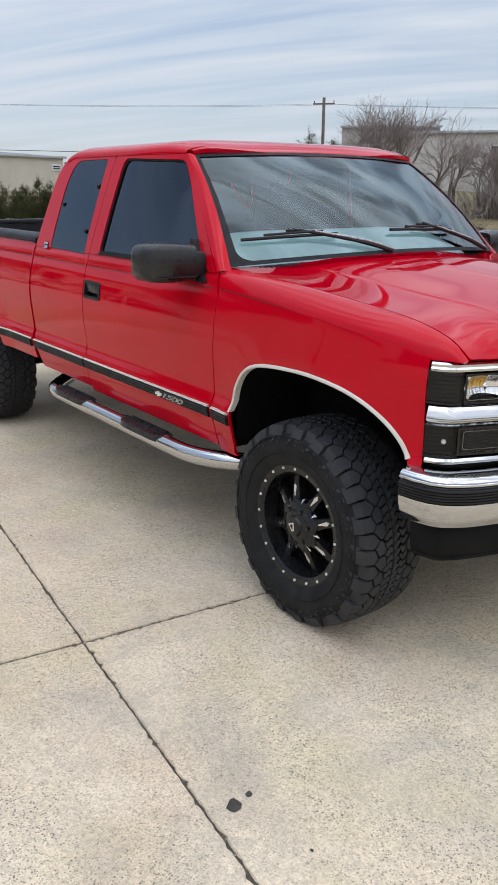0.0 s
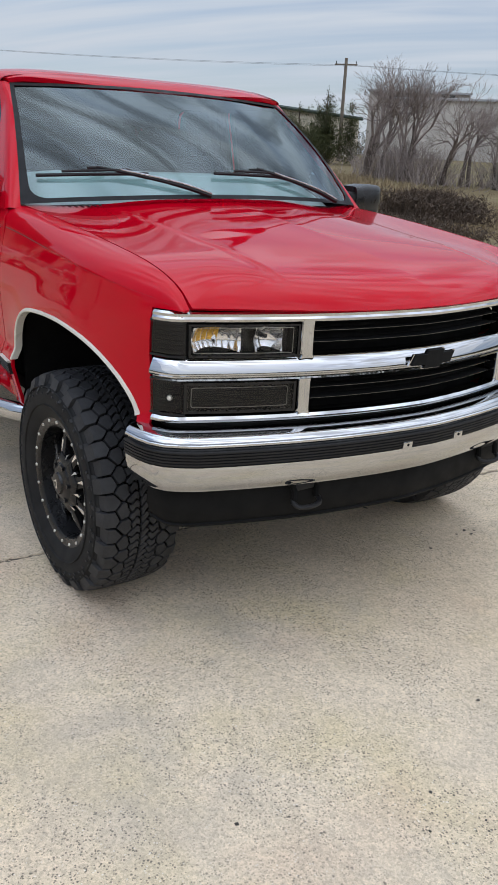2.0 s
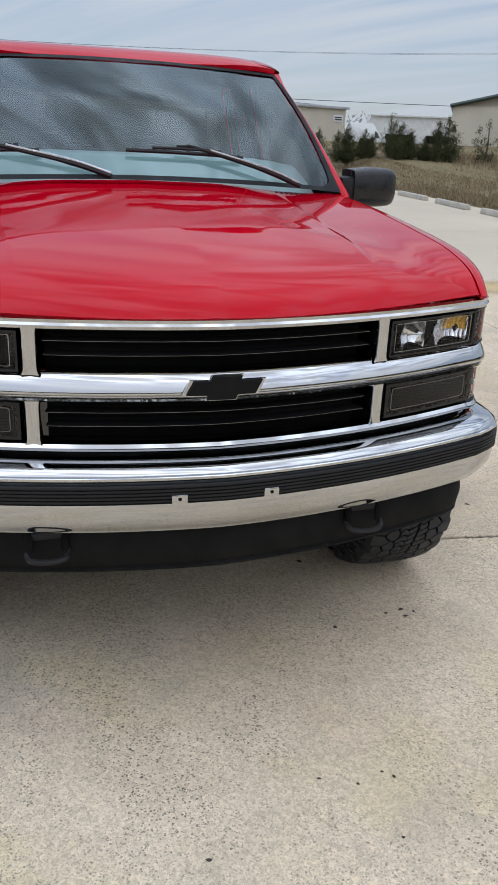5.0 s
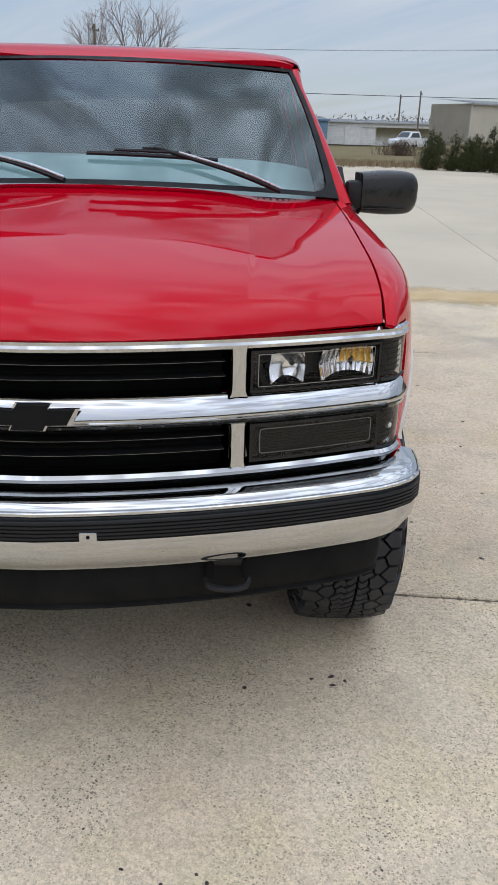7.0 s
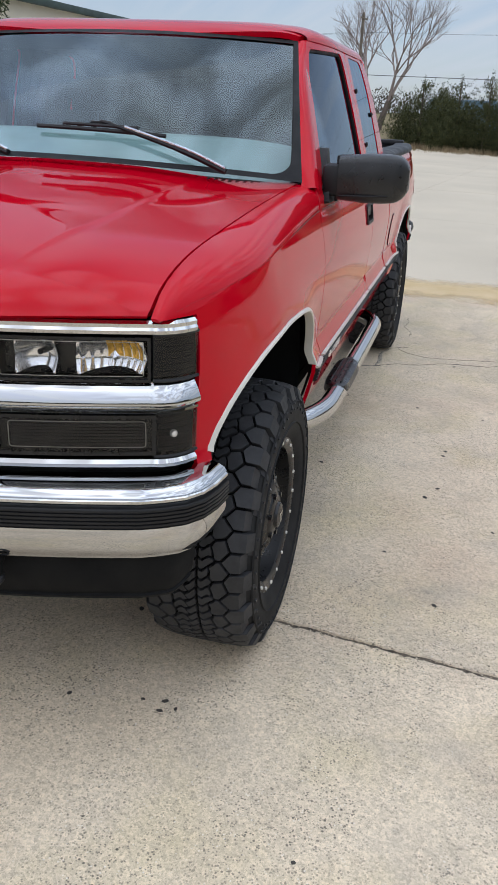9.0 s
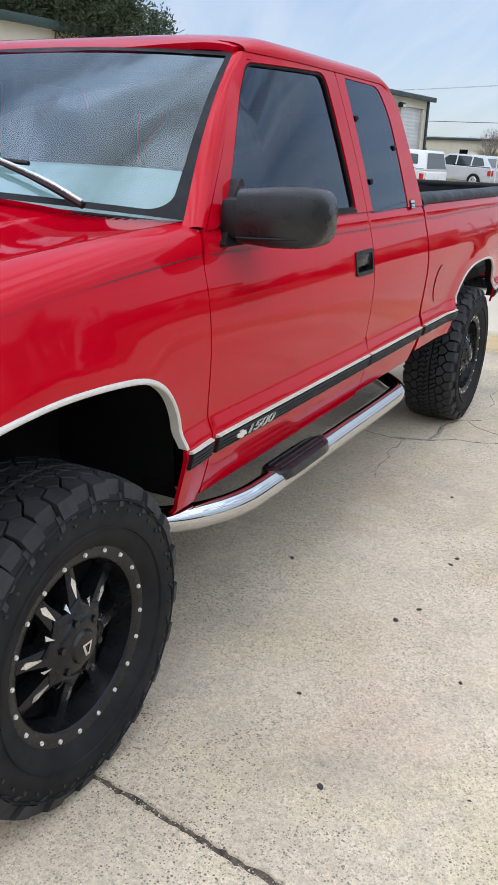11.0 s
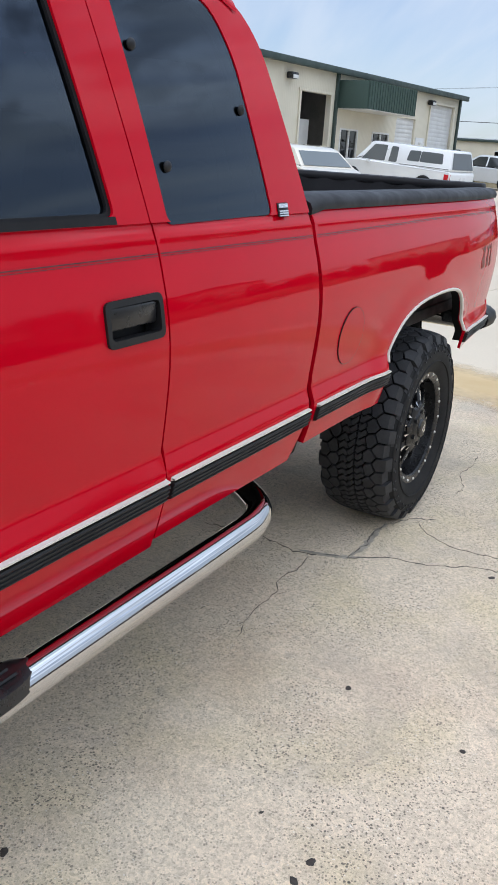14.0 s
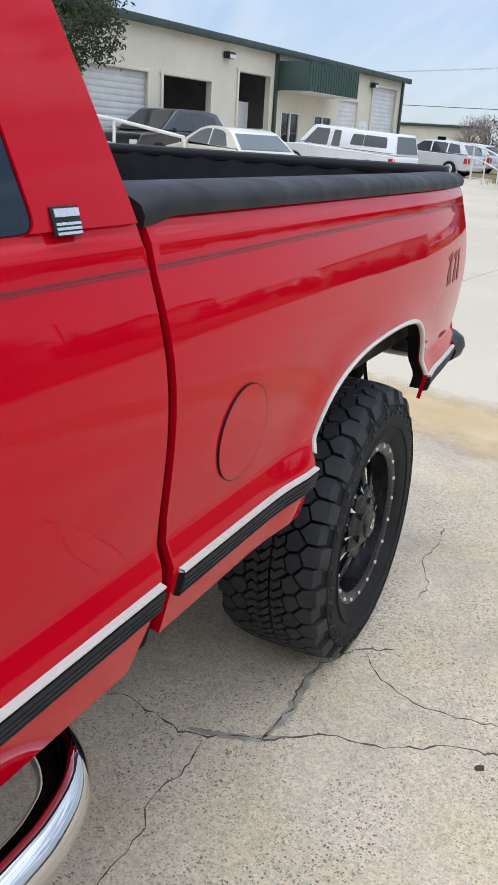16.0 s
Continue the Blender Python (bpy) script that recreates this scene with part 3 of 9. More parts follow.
def slab_mesh(sx, sy, seed):
    """One slab with worn, slightly wandering arrises."""
    rnd = random.Random(seed)
    bm = bmesh.new()
    loop = []
    n = 320
    w = lambda: rnd.uniform(-0.0028, 0.0028) - (rnd.uniform(0, 0.011) if rnd.random() < 0.16 else 0)
    for k in range(n):
        loop.append((GAP_X / 2 + (sx - GAP_X) * k / n, GAP / 2 - w()))
    for k in range(n):
        loop.append((sx - GAP_X / 2 + w(), GAP / 2 + (sy - GAP) * k / n))
    for k in range(n):
        loop.append((sx - GAP_X / 2 - (sx - GAP_X) * k / n, sy - GAP / 2 + w()))
    for k in range(n):
        loop.append((GAP_X / 2 - w(), sy - GAP / 2 - (sy - GAP) * k / n))
    c = Vector((sx / 2, sy / 2))
    top = [bm.verts.new((x + math.copysign(0.004, c.x - x), y + math.copysign(0.004, c.y - y), 0.0)) for x, y in loop]
    edge = [bm.verts.new((x, y, -0.006)) for x, y in loop]
    low = [bm.verts.new((x, y, -0.09)) for x, y in loop]
    bm.faces.new(top)
    m = len(loop)
    for i in range(m):
        j = (i + 1) % m
        bm.faces.new((top[i], edge[i], edge[j], top[j]))
        bm.faces.new((edge[i], low[i], low[j], edge[j]))
    bmesh.ops.recalc_face_normals(bm, faces=bm.faces)
    return bm


def lay_slabs():
    shared = []
    for k in range(3):
        ob = part("slab", slab_mesh(SLAB_X, SLAB_Y, k), CONCRETE, pavement)
        shared.append(ob.data)
        bpy.data.objects.remove(ob)
    rnd = random.Random(4)
    far = varied("smooth_grey_concrete", (0.545, 0.470, 0.362), 0.9, 0.10, 0.35, 45, 0.10, 0.002, Specular_IOR_Level=0.15)
    ob = part("slab", slab_mesh(SLAB_X, SLAB_Y, 3), far, pavement)
    smooth = ob.data
    bpy.data.objects.remove(ob)
    fill = varied("joint_dirt", (0.15, 0.118, 0.085), 0.95, 0.75, 60, 180, 0.8)
    for j in range(-9, 3):
        # each row turns about its joint, so that neighbours meet
        if j >= 0:
            z0, slope = 0.0, 0.0
        else:
            k = -j - 1
            z0, slope = (0.0, -0.02) if k == 0 else (SLAB_Y * 0.02 + (k - 1) * SLAB_Y * 0.045, -0.045)
            z0 -= slope * SLAB_Y
        # rows slope with v; z0 is the height of the row's edge nearest the workshop
        m = Matrix.Translation((0, j * SLAB_Y, z0)) @ Matrix.Rotation(math.atan(slope), 4, "X")
        if j == 2:   # a narrow last row under the wheel stops
            m = m @ Matrix.Diagonal((1, 0.23, 1, 1))
        for i in range(-7, 6):
            ob = new("slab", smooth if i <= -2 else shared[rnd.randrange(3)])
            ob.parent = pavement
            ob.matrix_basis = m @ Matrix.Translation((i * SLAB_X, 0, rnd.uniform(-0.0012, 0.0)))
        bm = bmesh.new()
        add_box(bm, (13 * SLAB_X, SLAB_Y, 0.05), (-0.5 * SLAB_X, SLAB_Y / 2, -0.0305))
        ob = part("joint_filler", bm, fill, pavement)
        ob.matrix_basis = m


lay_slabs()


def on_lot(x, y, lift=0.0):
    return Vector((x, y, lot_z(x, y) + lift))


def cracks():
    """Irregular cracks and old stains in the slabs round the truck."""
    lines = [[(-2.98, 0.30), (-3.03, 0.52), (-2.99, 0.66), (-3.00, 0.78), (-3.05, 0.84), (-3.07, 0.91), (-3.16, 1.02), (-3.20, 1.18), (-3.30, 1.34), (-3.34, 1.62), (-3.52, 1.95)],
             [(-3.06, 0.90), (-3.20, 0.92), (-3.34, 0.90), (-3.44, 0.91), (-3.54, 0.96), (-3.62, 1.07)],
             [(-3.56, 1.00), (-3.46, 1.08), (-3.40, 1.20), (-3.43, 1.42), (-3.50, 1.70), (-3.46, 2.1)],
             [(-3.00, 0.77), (-2.88, 0.79), (-2.76, 0.77), (-2.66, 0.81), (-2.52, 0.80), (-2.35, 0.84)],
             [(-4.56, 0.98), (-4.38, 1.01), (-4.22, 0.99), (-4.06, 1.06), (-3.95, 1.05)]]
    mat = varied("crack_dirt", (0.13, 0.108, 0.085), 0.95, 0.4, 20, 90, 0.3)
    rnd = random.Random(11)
    for k, line in enumerate(lines):
        pts = [Vector((a, b, 0)) for a, b in line]
        fine = []
        for a, b in zip(pts, pts[1:]):
            n = max(2, int((b - a).length / 0.022))
            fine += [a.lerp(b, i / n) + Vector((rnd.gauss(0, 0.0045), rnd.gauss(0, 0.0045), 0)) for i in range(n)]
        fine.append(pts[-1])
        bm = bmesh.new()
        rows = []
        for i, p in enumerate(fine):
            t = (fine[min(i + 1, len(fine) - 1)] - fine[max(i - 1, 0)]).normalized()
            o = Vector((-t.y, t.x, 0))
            w = (0.0015 if k < 2 else 0.0009) * (rnd.uniform(0.3, 2.2) if rnd.random() < 0.7 else 0.12) * (1 if 0 < i < len(fine) - 1 else 0.2)
            rows.append([bm.verts.new(p + o * w * q + Vector((0, 0, h))) for q, h in ((-1.6, -0.003), (-1, 0.0014), (1, 0.0014), (1.6, -0.003))])
        for a, b in zip(rows, rows[1:]):
            for j in range(3):
                bm.faces.new((a[j], a[j + 1], b[j + 1], b[j]))
        ob = part("crack", bm, mat, pavement)
        ob.matrix_basis = pavement.matrix_world.inverted()
    # smears of grey mortar over the widest cracks
    mortar = varied("grey_mortar", (0.44, 0.385, 0.31), 0.95, 0.35, 14, 120, 0.5, 0.002)
    for line, wide in (([(-3.005, 0.72), (-3.03, 0.815), (-3.065, 0.895), (-3.10, 0.945)], 0.017), ([(-3.07, 0.90), (-3.17, 0.917), (-3.27, 0.912), (-3.36, 0.903), (-3.45, 0.912)], 0.019)):
        path = [Vector(p) for p in smooth_path([(a, b, 0) for a, b in line], 9)]
        bm, rows = bmesh.new(), []
        for i, p in enumerate(path):
            t = (path[min(i + 1, len(path) - 1)] - path[max(i - 1, 0)]).normalized()
            o = Vector((-t.y, t.x, 0))
            w = wide * math.sin(math.pi * (i + 0.4) / (len(path) - 0.2)) ** 0.5
            a, b = rnd.uniform(0.35, 1.0) * w, rnd.uniform(0.35, 1.0) * w
            rows.append([bm.verts.new(p + o * q + Vector((0, 0, h))) for q, h in ((-a - 0.003, -0.003), (-a, 0.0009), (b, 0.0009), (b + 0.003, -0.003))])
        for a, b in zip(rows, rows[1:]):
            for j in range(3):
                bm.faces.new((a[j], a[j + 1], b[j + 1], b[j]))
        ob = part("crack_filling", bm, mortar, pavement)
        ob.matrix_basis = pavement.matrix_world.inverted()


cracks()


def joint_grit():
    """Crumbs of broken concrete and sand lying in the joints round the truck."""
    rnd = random.Random(21)
    verts, faces = [], []
    tilt = Matrix.Rotation(radians(SLAB_TURN), 3, "Z")
    for _ in range(2600):
        if rnd.random() < 0.62:
            p = Vector((rnd.uniform(-3, 5.5), rnd.choice((0.0, SLAB_Y)) + rnd.gauss(0, 0.006), 0)) if rnd.random() < 0.45 else Vector((rnd.gauss(0, 0.007), rnd.uniform(-2.5, 6.5), 0))
        else:
            p = Vector((rnd.gauss(0, 0.030), rnd.uniform(-2.5, 6.5), 0))
        q = SLAB_AT + tilt @ p
        r = rnd.uniform(0.0012, 0.0045)
        z = lot_z(q.x, q.y) + (-0.004 if abs(p.x) < 0.006 else 0.0)
        s0 = len(verts)
        a = rnd.uniform(0, 6.28)
        for k in range(4):
            verts.append((q.x + r * rnd.uniform(0.7, 1.3) * math.cos(a + k * 1.57), q.y + r * rnd.uniform(0.7, 1.3) * math.sin(a + k * 1.57), z))
        verts.append((q.x, q.y, z + r * 0.8))
        faces += [(s0 + k, s0 + (k + 1) % 4, s0 + 4) for k in range(4)]
    me = bpy.data.meshes.new("grit")
    me.from_pydata(verts, [], faces)
    k = Nodes("concrete_grit", (0.5, 0.43, 0.33), 0.9)
    k.link(k.ramp(k.n.new("ShaderNodeNewGeometry").outputs["Random Per Island"], [(0.0, (0.14, 0.11, 0.08)), (0.5, (0.40, 0.33, 0.24)), (1.0, (0.72, 0.62, 0.48))]), "Base Color")
    return tagged(part("grit", me, k.mat), "loose grit and crumbs along the pavement joints", "grit", kind="stuff")


joint_grit()


def spots():
    """Small dark lumps of tar, chewing gum and leaf on the slabs."""
    rnd = random.Random(5)
    mat = varied("dark_spot", (0.055, 0.045, 0.036), 0.8, 0.4, 30, 120, 0.3)
    known = [(0.700, -1.731, 0.030), (0.690, -1.672, 0.013), (0.50, 0.495, 0.009), (0.448, 0.761, 0.010), (0.47, 0.80, 0.008), (0.49, 0.76, 0.009), (0.46, 0.70, 0.007), (0.05, 0.527, 0.012),
             (-1.644, 1.419, 0.012), (-1.36, 0.864, 0.013), (-1.139, 1.364, 0.014), (-1.249, 1.413, 0.012), (-1.709, 1.427, 0.013), (-0.287, 1.456, 0.012), (-3.249, 1.408, 0.015),
             (1.22, -1.72, 0.008), (0.95, -1.66, 0.007), (-2.32, 1.24, 0.012), (-2.25, 1.60, 0.010), (-1.9, 1.85, 0.012), (-2.6, 1.75, 0.010), (-0.9, 1.65, 0.010), (-0.6, 1.25, 0.009), (-1.5, 1.72, 0.011)]
    known += [(rnd.uniform(-6, 2.6), rnd.choice((-1, 1)) * rnd.uniform(1.15, 3.0), rnd.uniform(0.003, 0.007)) for _ in range(60)]
    known += [(rnd.uniform(1.0, 2.2), rnd.uniform(-1.5, 1.5), rnd.uniform(0.003, 0.007)) for _ in range(24)]
    for x, y, r in known:
        bm = bmesh.new()
        n = 9
        top = bm.verts.new((0, 0, r * 0.22))
        ph = rnd.uniform(0, 6)
        ring = [bm.verts.new((r * (1 + 0.35 * math.sin(2 * a + ph) * rnd.random()) * math.cos(a), r * 0.75 * (1 + 0.3 * rnd.uniform(-1, 1)) * math.sin(a), 0.0)) for a in (2 * math.pi * k / n for k in range(n))]
        for k in range(n):
            bm.faces.new((top, ring[k], ring[(k + 1) % n]))
        ob = part("dark_spot", bm, mat, pavement)
        ob.matrix_basis = pavement.matrix_world.inverted() @ Matrix.Translation(on_lot(x, y, 0.0005)) @ Matrix.Rotation(ph, 4, "Z")


spots()


def dirt_band():
    """Tan silt washed along a joint behind the truck."""
    k = Nodes("tan_silt", (0.46, 0.34, 0.18), 0.95, Specular_IOR_Level=0.1)
    k.link(k.ramp(k.noise(2.2, 6, 0.65), [(0.3, (0.54, 0.39, 0.20)), (0.7, (0.66, 0.51, 0.31))]), "Base Color")
    edge = k.n.new("ShaderNodeUVMap")
    bsdf, out = k.b, k.n["Material Output"]
    tr, mx = k.n.new("ShaderNodeBsdfTransparent"), k.n.new("ShaderNodeMixShader")
    co = k.n.new("ShaderNodeTexCoord")
    sep = k.n.new("ShaderNodeSeparateXYZ")
    k.l.new(co.outputs["Object"], sep.inputs[0])
    ab = k.n.new("ShaderNodeMath"); ab.operation = "ABSOLUTE"
    k.l.new(sep.outputs["X"], ab.inputs[0])
    ad = k.n.new("ShaderNodeMath"); ad.operation = "MULTIPLY_ADD"
    k.l.new(k.noise(1.6, 6, 0.7), ad.inputs[0]); ad.inputs[1].default_value = 0.9
    k.l.new(ab.outputs[0], ad.inputs[2])
    fac = k.ramp(ad.outputs[0], [(0.62, 0.85), (1.0, 0.0)])
    k.l.new(fac, mx.inputs[0]); k.l.new(tr.outputs[0], mx.inputs[1]); k.l.new(bsdf.outputs[0], mx.inputs[2])
    k.l.new(mx.outputs[0], out.inputs["Surface"])
    for x0, w in ((-6.05, 1.0),):
        bm = bmesh.new()
        ys = span(-11, 9, 20)
        rows = [[bm.verts.new((dx, y, lot_z(x0, y) + 0.004)) for dx in span(-w, w, 6)] for y in ys]
        for a, b in zip(rows, rows[1:]):
            for j in range(6):
                bm.faces.new((a[j], a[j + 1], b[j + 1], b[j]))
        ob = part("silt", bm, k.mat, pavement)
        ob.matrix_basis = pavement.matrix_world.inverted() @ Matrix.Translation((x0, 0, 0)) @ Matrix.Rotation(radians(SLAB_TURN), 4, "Z")


dirt_band()

# ---- the lifted red pickup; front axle over the origin, nose towards +x, driver's side +y ----
REAR_AXLE = -3.60
truck = thing("pickup_truck", "lifted glossy red extended-cab pickup with chrome bumper and black wheels", "pickup truck")

SIDE = curve([(0.48, 0.866), (0.54, 0.898), (0.60, 0.917), (0.66, 0.933), (0.70, 0.942), (0.738, 0.9500), (0.748, 0.9505), (0.758, 0.9475), (0.785, 0.9370), (0.798, 0.9318),
              (0.806, 0.9305), (0.816, 0.9312), (0.86, 0.9360), (0.92, 0.9420), (1.00, 0.9475), (1.06, 0.9465), (1.11, 0.941), (1.16, 0.932), (1.20, 0.922), (1.235, 0.912),
              (1.256, 0.9075), (1.268, 0.9065), (1.29, 0.893), (1.34, 0.880)])


def side_folds(x0, x1, top=True):
    """Rows of points along the creases of the body side."""
    zs = (0.738, 0.748, 0.758, 0.770, 0.785, 0.794, 0.801, 0.808, 0.816, 0.83) + ((1.22, 1.235, 1.246, 1.256, 1.264, 1.272, 1.283) if top else ())
    return [[(x, z) for x in span(x0, x1, max(2, int(abs(x1 - x0) / 0.03)))] for z in zs]


def flare(x, z, cx, cz, half, top):
    """The swelling of the body round a wheel opening."""
    d = math.hypot((x - cx) / half, max(z - cz, 0) / top) if z > cz else abs(x - cx) / half
    return 0.013 * math.exp(-((d - 1.0) / 0.20) ** 2) if z > 0.55 else 0.0


def side_y(x, z):
    y = SIDE(z)
    if x > 0.1:
        y -= 0.385 * (x - 0.1) ** 2
    if x > 0.42:
        y -= 0.55 * (x - 0.42) ** 2
    if x < -3.9:
        y -= 0.085 * (x + 3.9) ** 2
    y += flare(x, z, 0.03, 0.70, 0.47, 0.31) + flare(x, z, REAR_AXLE + 0.06, 0.70, 0.47, 0.28)
    return y


def on_side(s, lift=0.0):
    return lambda u, v: Vector((u, s * (side_y(u, v) + lift), v))


def seam_y(x):
    return 0.793 + (0.642 - x) * 0.030


SEAM_Z = fair([(0.70, 1.050), (0.628, 1.124), (0.60, 1.158), (0.50, 1.203), (0.38, 1.230), (0.2, 1.251), (0.0, 1.2712), (-0.2, 1.2885), (-0.5, 1.3085), (-0.62, 1.3145)], 0.030)


def shoulder_z(x):
    return SEAM_Z(x) - 0.072


def fender_place(s):
    """Up the side to the shoulder (v to 2), then over to the hood seam (v to 2.3)."""
    def f(u, v):
        if v <= 2.0:
            z = v
            top = shoulder_z(u)
            if z > top:
                t = min((z - top) / (2.0 - top), 1.0)
                a = Vector((u, side_y(u, top), top))
                slope = side_y(u, top) - side_y(u, top - 0.02)
                b = a + Vector((0, slope * 2.2, 0.055))
                c = Vector((u, seam_y(u) + 0.035, SEAM_Z(u) - 0.003))
                d = Vector((u, seam_y(u), SEAM_Z(u)))
                p = a * (1 - t) ** 3 + b * 3 * t * (1 - t) ** 2 + c * 3 * t * t * (1 - t) + d * t ** 3
                return Vector((p.x, s * p.y, p.z))
            return Vector((u, s * side_y(u, z), z))
        return f(u, 2.0)
    return f


FRONT_ARCH = [(-0.432, 0.60), (-0.425, 0.757), (-0.400, 0.845), (-0.345, 0.925), (-0.262, 0.972), (-0.133, 0.992), (0.05, 0.998),
              (0.20, 0.985), (0.31, 0.955), (0.40, 0.905), (0.455, 0.850), (0.487, 0.790), (0.500, 0.74)]
REAR_ARCH = [(-3.105, 0.640), (-3.108, 0.775), (-3.150, 0.846), (-3.225, 0.908), (-3.35, 0.948), (-3.52, 0.964), (-3.72, 0.966),
             (-3.86, 0.945), (-3.935, 0.900), (-3.985, 0.830), (-4.010, 0.755), (-4.02, 0.70)]


def dense(line, n=4):
    return [(p.x, p.y) for p in smooth_path([(a, b, 0) for a, b in line], n)]


def fender(s):
    place = fender_place(s)
    arch = dense(FRONT_ARCH)
    line = [(-0.568, 0.545), (-0.45, 0.545)] + arch + [(0.540, 0.74), (0.530, 0.80), (0.529, 0.98)]
    for x in (0.530, 0.545, 0.560, 0.575, 0.590, 0.602, 0.610, 0.616, 0.620, 0.623):   # front edge, level along the bright bar
        lo, hi = 1.0, 2.0
        for _ in range(30):
            v = (lo + hi) / 2
            lo, hi = (v, hi) if place(x, v).z < 1.1235 else (lo, v)
        line.append((x, lo))
    line += [(0.625, 2.0), (-0.60, 2.0), (-0.598, 1.6), (-0.560, 1.20), (-0.556, 1.04), (-0.572, 0.80)]
    ob = panel("fender", line, place, PAINT, truck, step=0.045, out=(0, s, 0.6), folds=side_folds(-0.560, -0.445, False))
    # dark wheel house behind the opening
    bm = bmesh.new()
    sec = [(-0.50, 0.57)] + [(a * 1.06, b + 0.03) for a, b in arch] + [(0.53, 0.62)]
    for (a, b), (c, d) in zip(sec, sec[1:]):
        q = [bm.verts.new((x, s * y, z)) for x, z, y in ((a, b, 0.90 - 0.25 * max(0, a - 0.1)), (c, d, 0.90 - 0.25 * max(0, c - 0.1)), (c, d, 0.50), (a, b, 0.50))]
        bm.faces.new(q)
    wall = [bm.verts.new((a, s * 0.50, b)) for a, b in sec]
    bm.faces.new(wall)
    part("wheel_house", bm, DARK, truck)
    return ob


def arch_trim(s, line):
    """Bright lip along a wheel opening."""
    pts = dense(line, 5)
    bm = bmesh.new()
    rings = []
    for i, (x, z) in enumerate(pts):
        a, b = Vector(pts[max(i - 1, 0)]), Vector(pts[min(i + 1, len(pts) - 1)])
        t = (b - a).normalized()
        nrm = Vector((-t.y, t.x))
        ring = []
        for k, h in ((-0.004, -0.022), (-0.004, 0.004), (0.000, 0.007), (0.006, 0.006), (0.0095, 0.002), (0.0095, -0.006)):
            px, pz = x + nrm.x * k, z + nrm.y * k
            ring.append(bm.verts.new((px, s * (side_y(px, pz) + h), pz)))
        rings.append(ring)
    for r0, r1 in zip(rings, rings[1:]):
        for k in range(5):
            bm.faces.new((r0[k], r0[k + 1], r1[k + 1], r1[k]))
    bmesh.ops.recalc_face_normals(bm, faces=bm.faces)
    return part("arch_trim", bm, TRIM_WHITE, truck, "bright metal wheel-arch trim")


def side_strip(s, x0, x1, z0, z1, lift, material, name, ribs=0, label=""):
    """A moulding that follows the body side, with rounded ends."""
    bm = bmesh.new()
    n = max(2, int(abs(x1 - x0) / 0.06))
    sec = [(z0, -0.004), (z0 + 0.003, lift * 0.8), (z0 + 0.007, lift)]
    if ribs:
        w = (z1 - z0 - 0.014) / ribs
        for k in range(ribs):
            a = z0 + 0.007 + w * k
            sec += [(a + w * 0.15, lift), (a + w * 0.3, lift - 0.003), (a + w * 0.7, lift - 0.003), (a + w * 0.85, lift)]
    sec += [(z1 - 0.007, lift), (z1 - 0.003, lift * 0.8), (z1, -0.004)]
    rings = [[bm.verts.new((x, s * (side_y(x, z) + h), z)) for z, h in sec] for x in span(x0, x1, n)]
    for r0, r1 in zip(rings, rings[1:]):
        for k in range(len(sec) - 1):
            bm.faces.new((r0[k], r0[k + 1], r1[k + 1], r1[k]))
    bm.faces.new(rings[0]); bm.faces.new(list(reversed(rings[-1])))
    bmesh.ops.recalc_face_normals(bm, faces=bm.faces)
    return part(name, bm, material, truck, label)


# greenhouse side: leans in towards the roof
def glass_y(x, z):
    t = (z - 1.285) / 0.5
    taper = 0.040 * max(0.0, min(1.2, (x + 1.55) / 0.45)) ** 2 * max(0.0, t)
    return 0.897 - 0.142 * t + 0.024 * t * (1 - t) - taper


def on_glasshouse(s, lift=0.0):
    return lambda u, v: Vector((u, s * (glass_y(u, v) + lift), v))




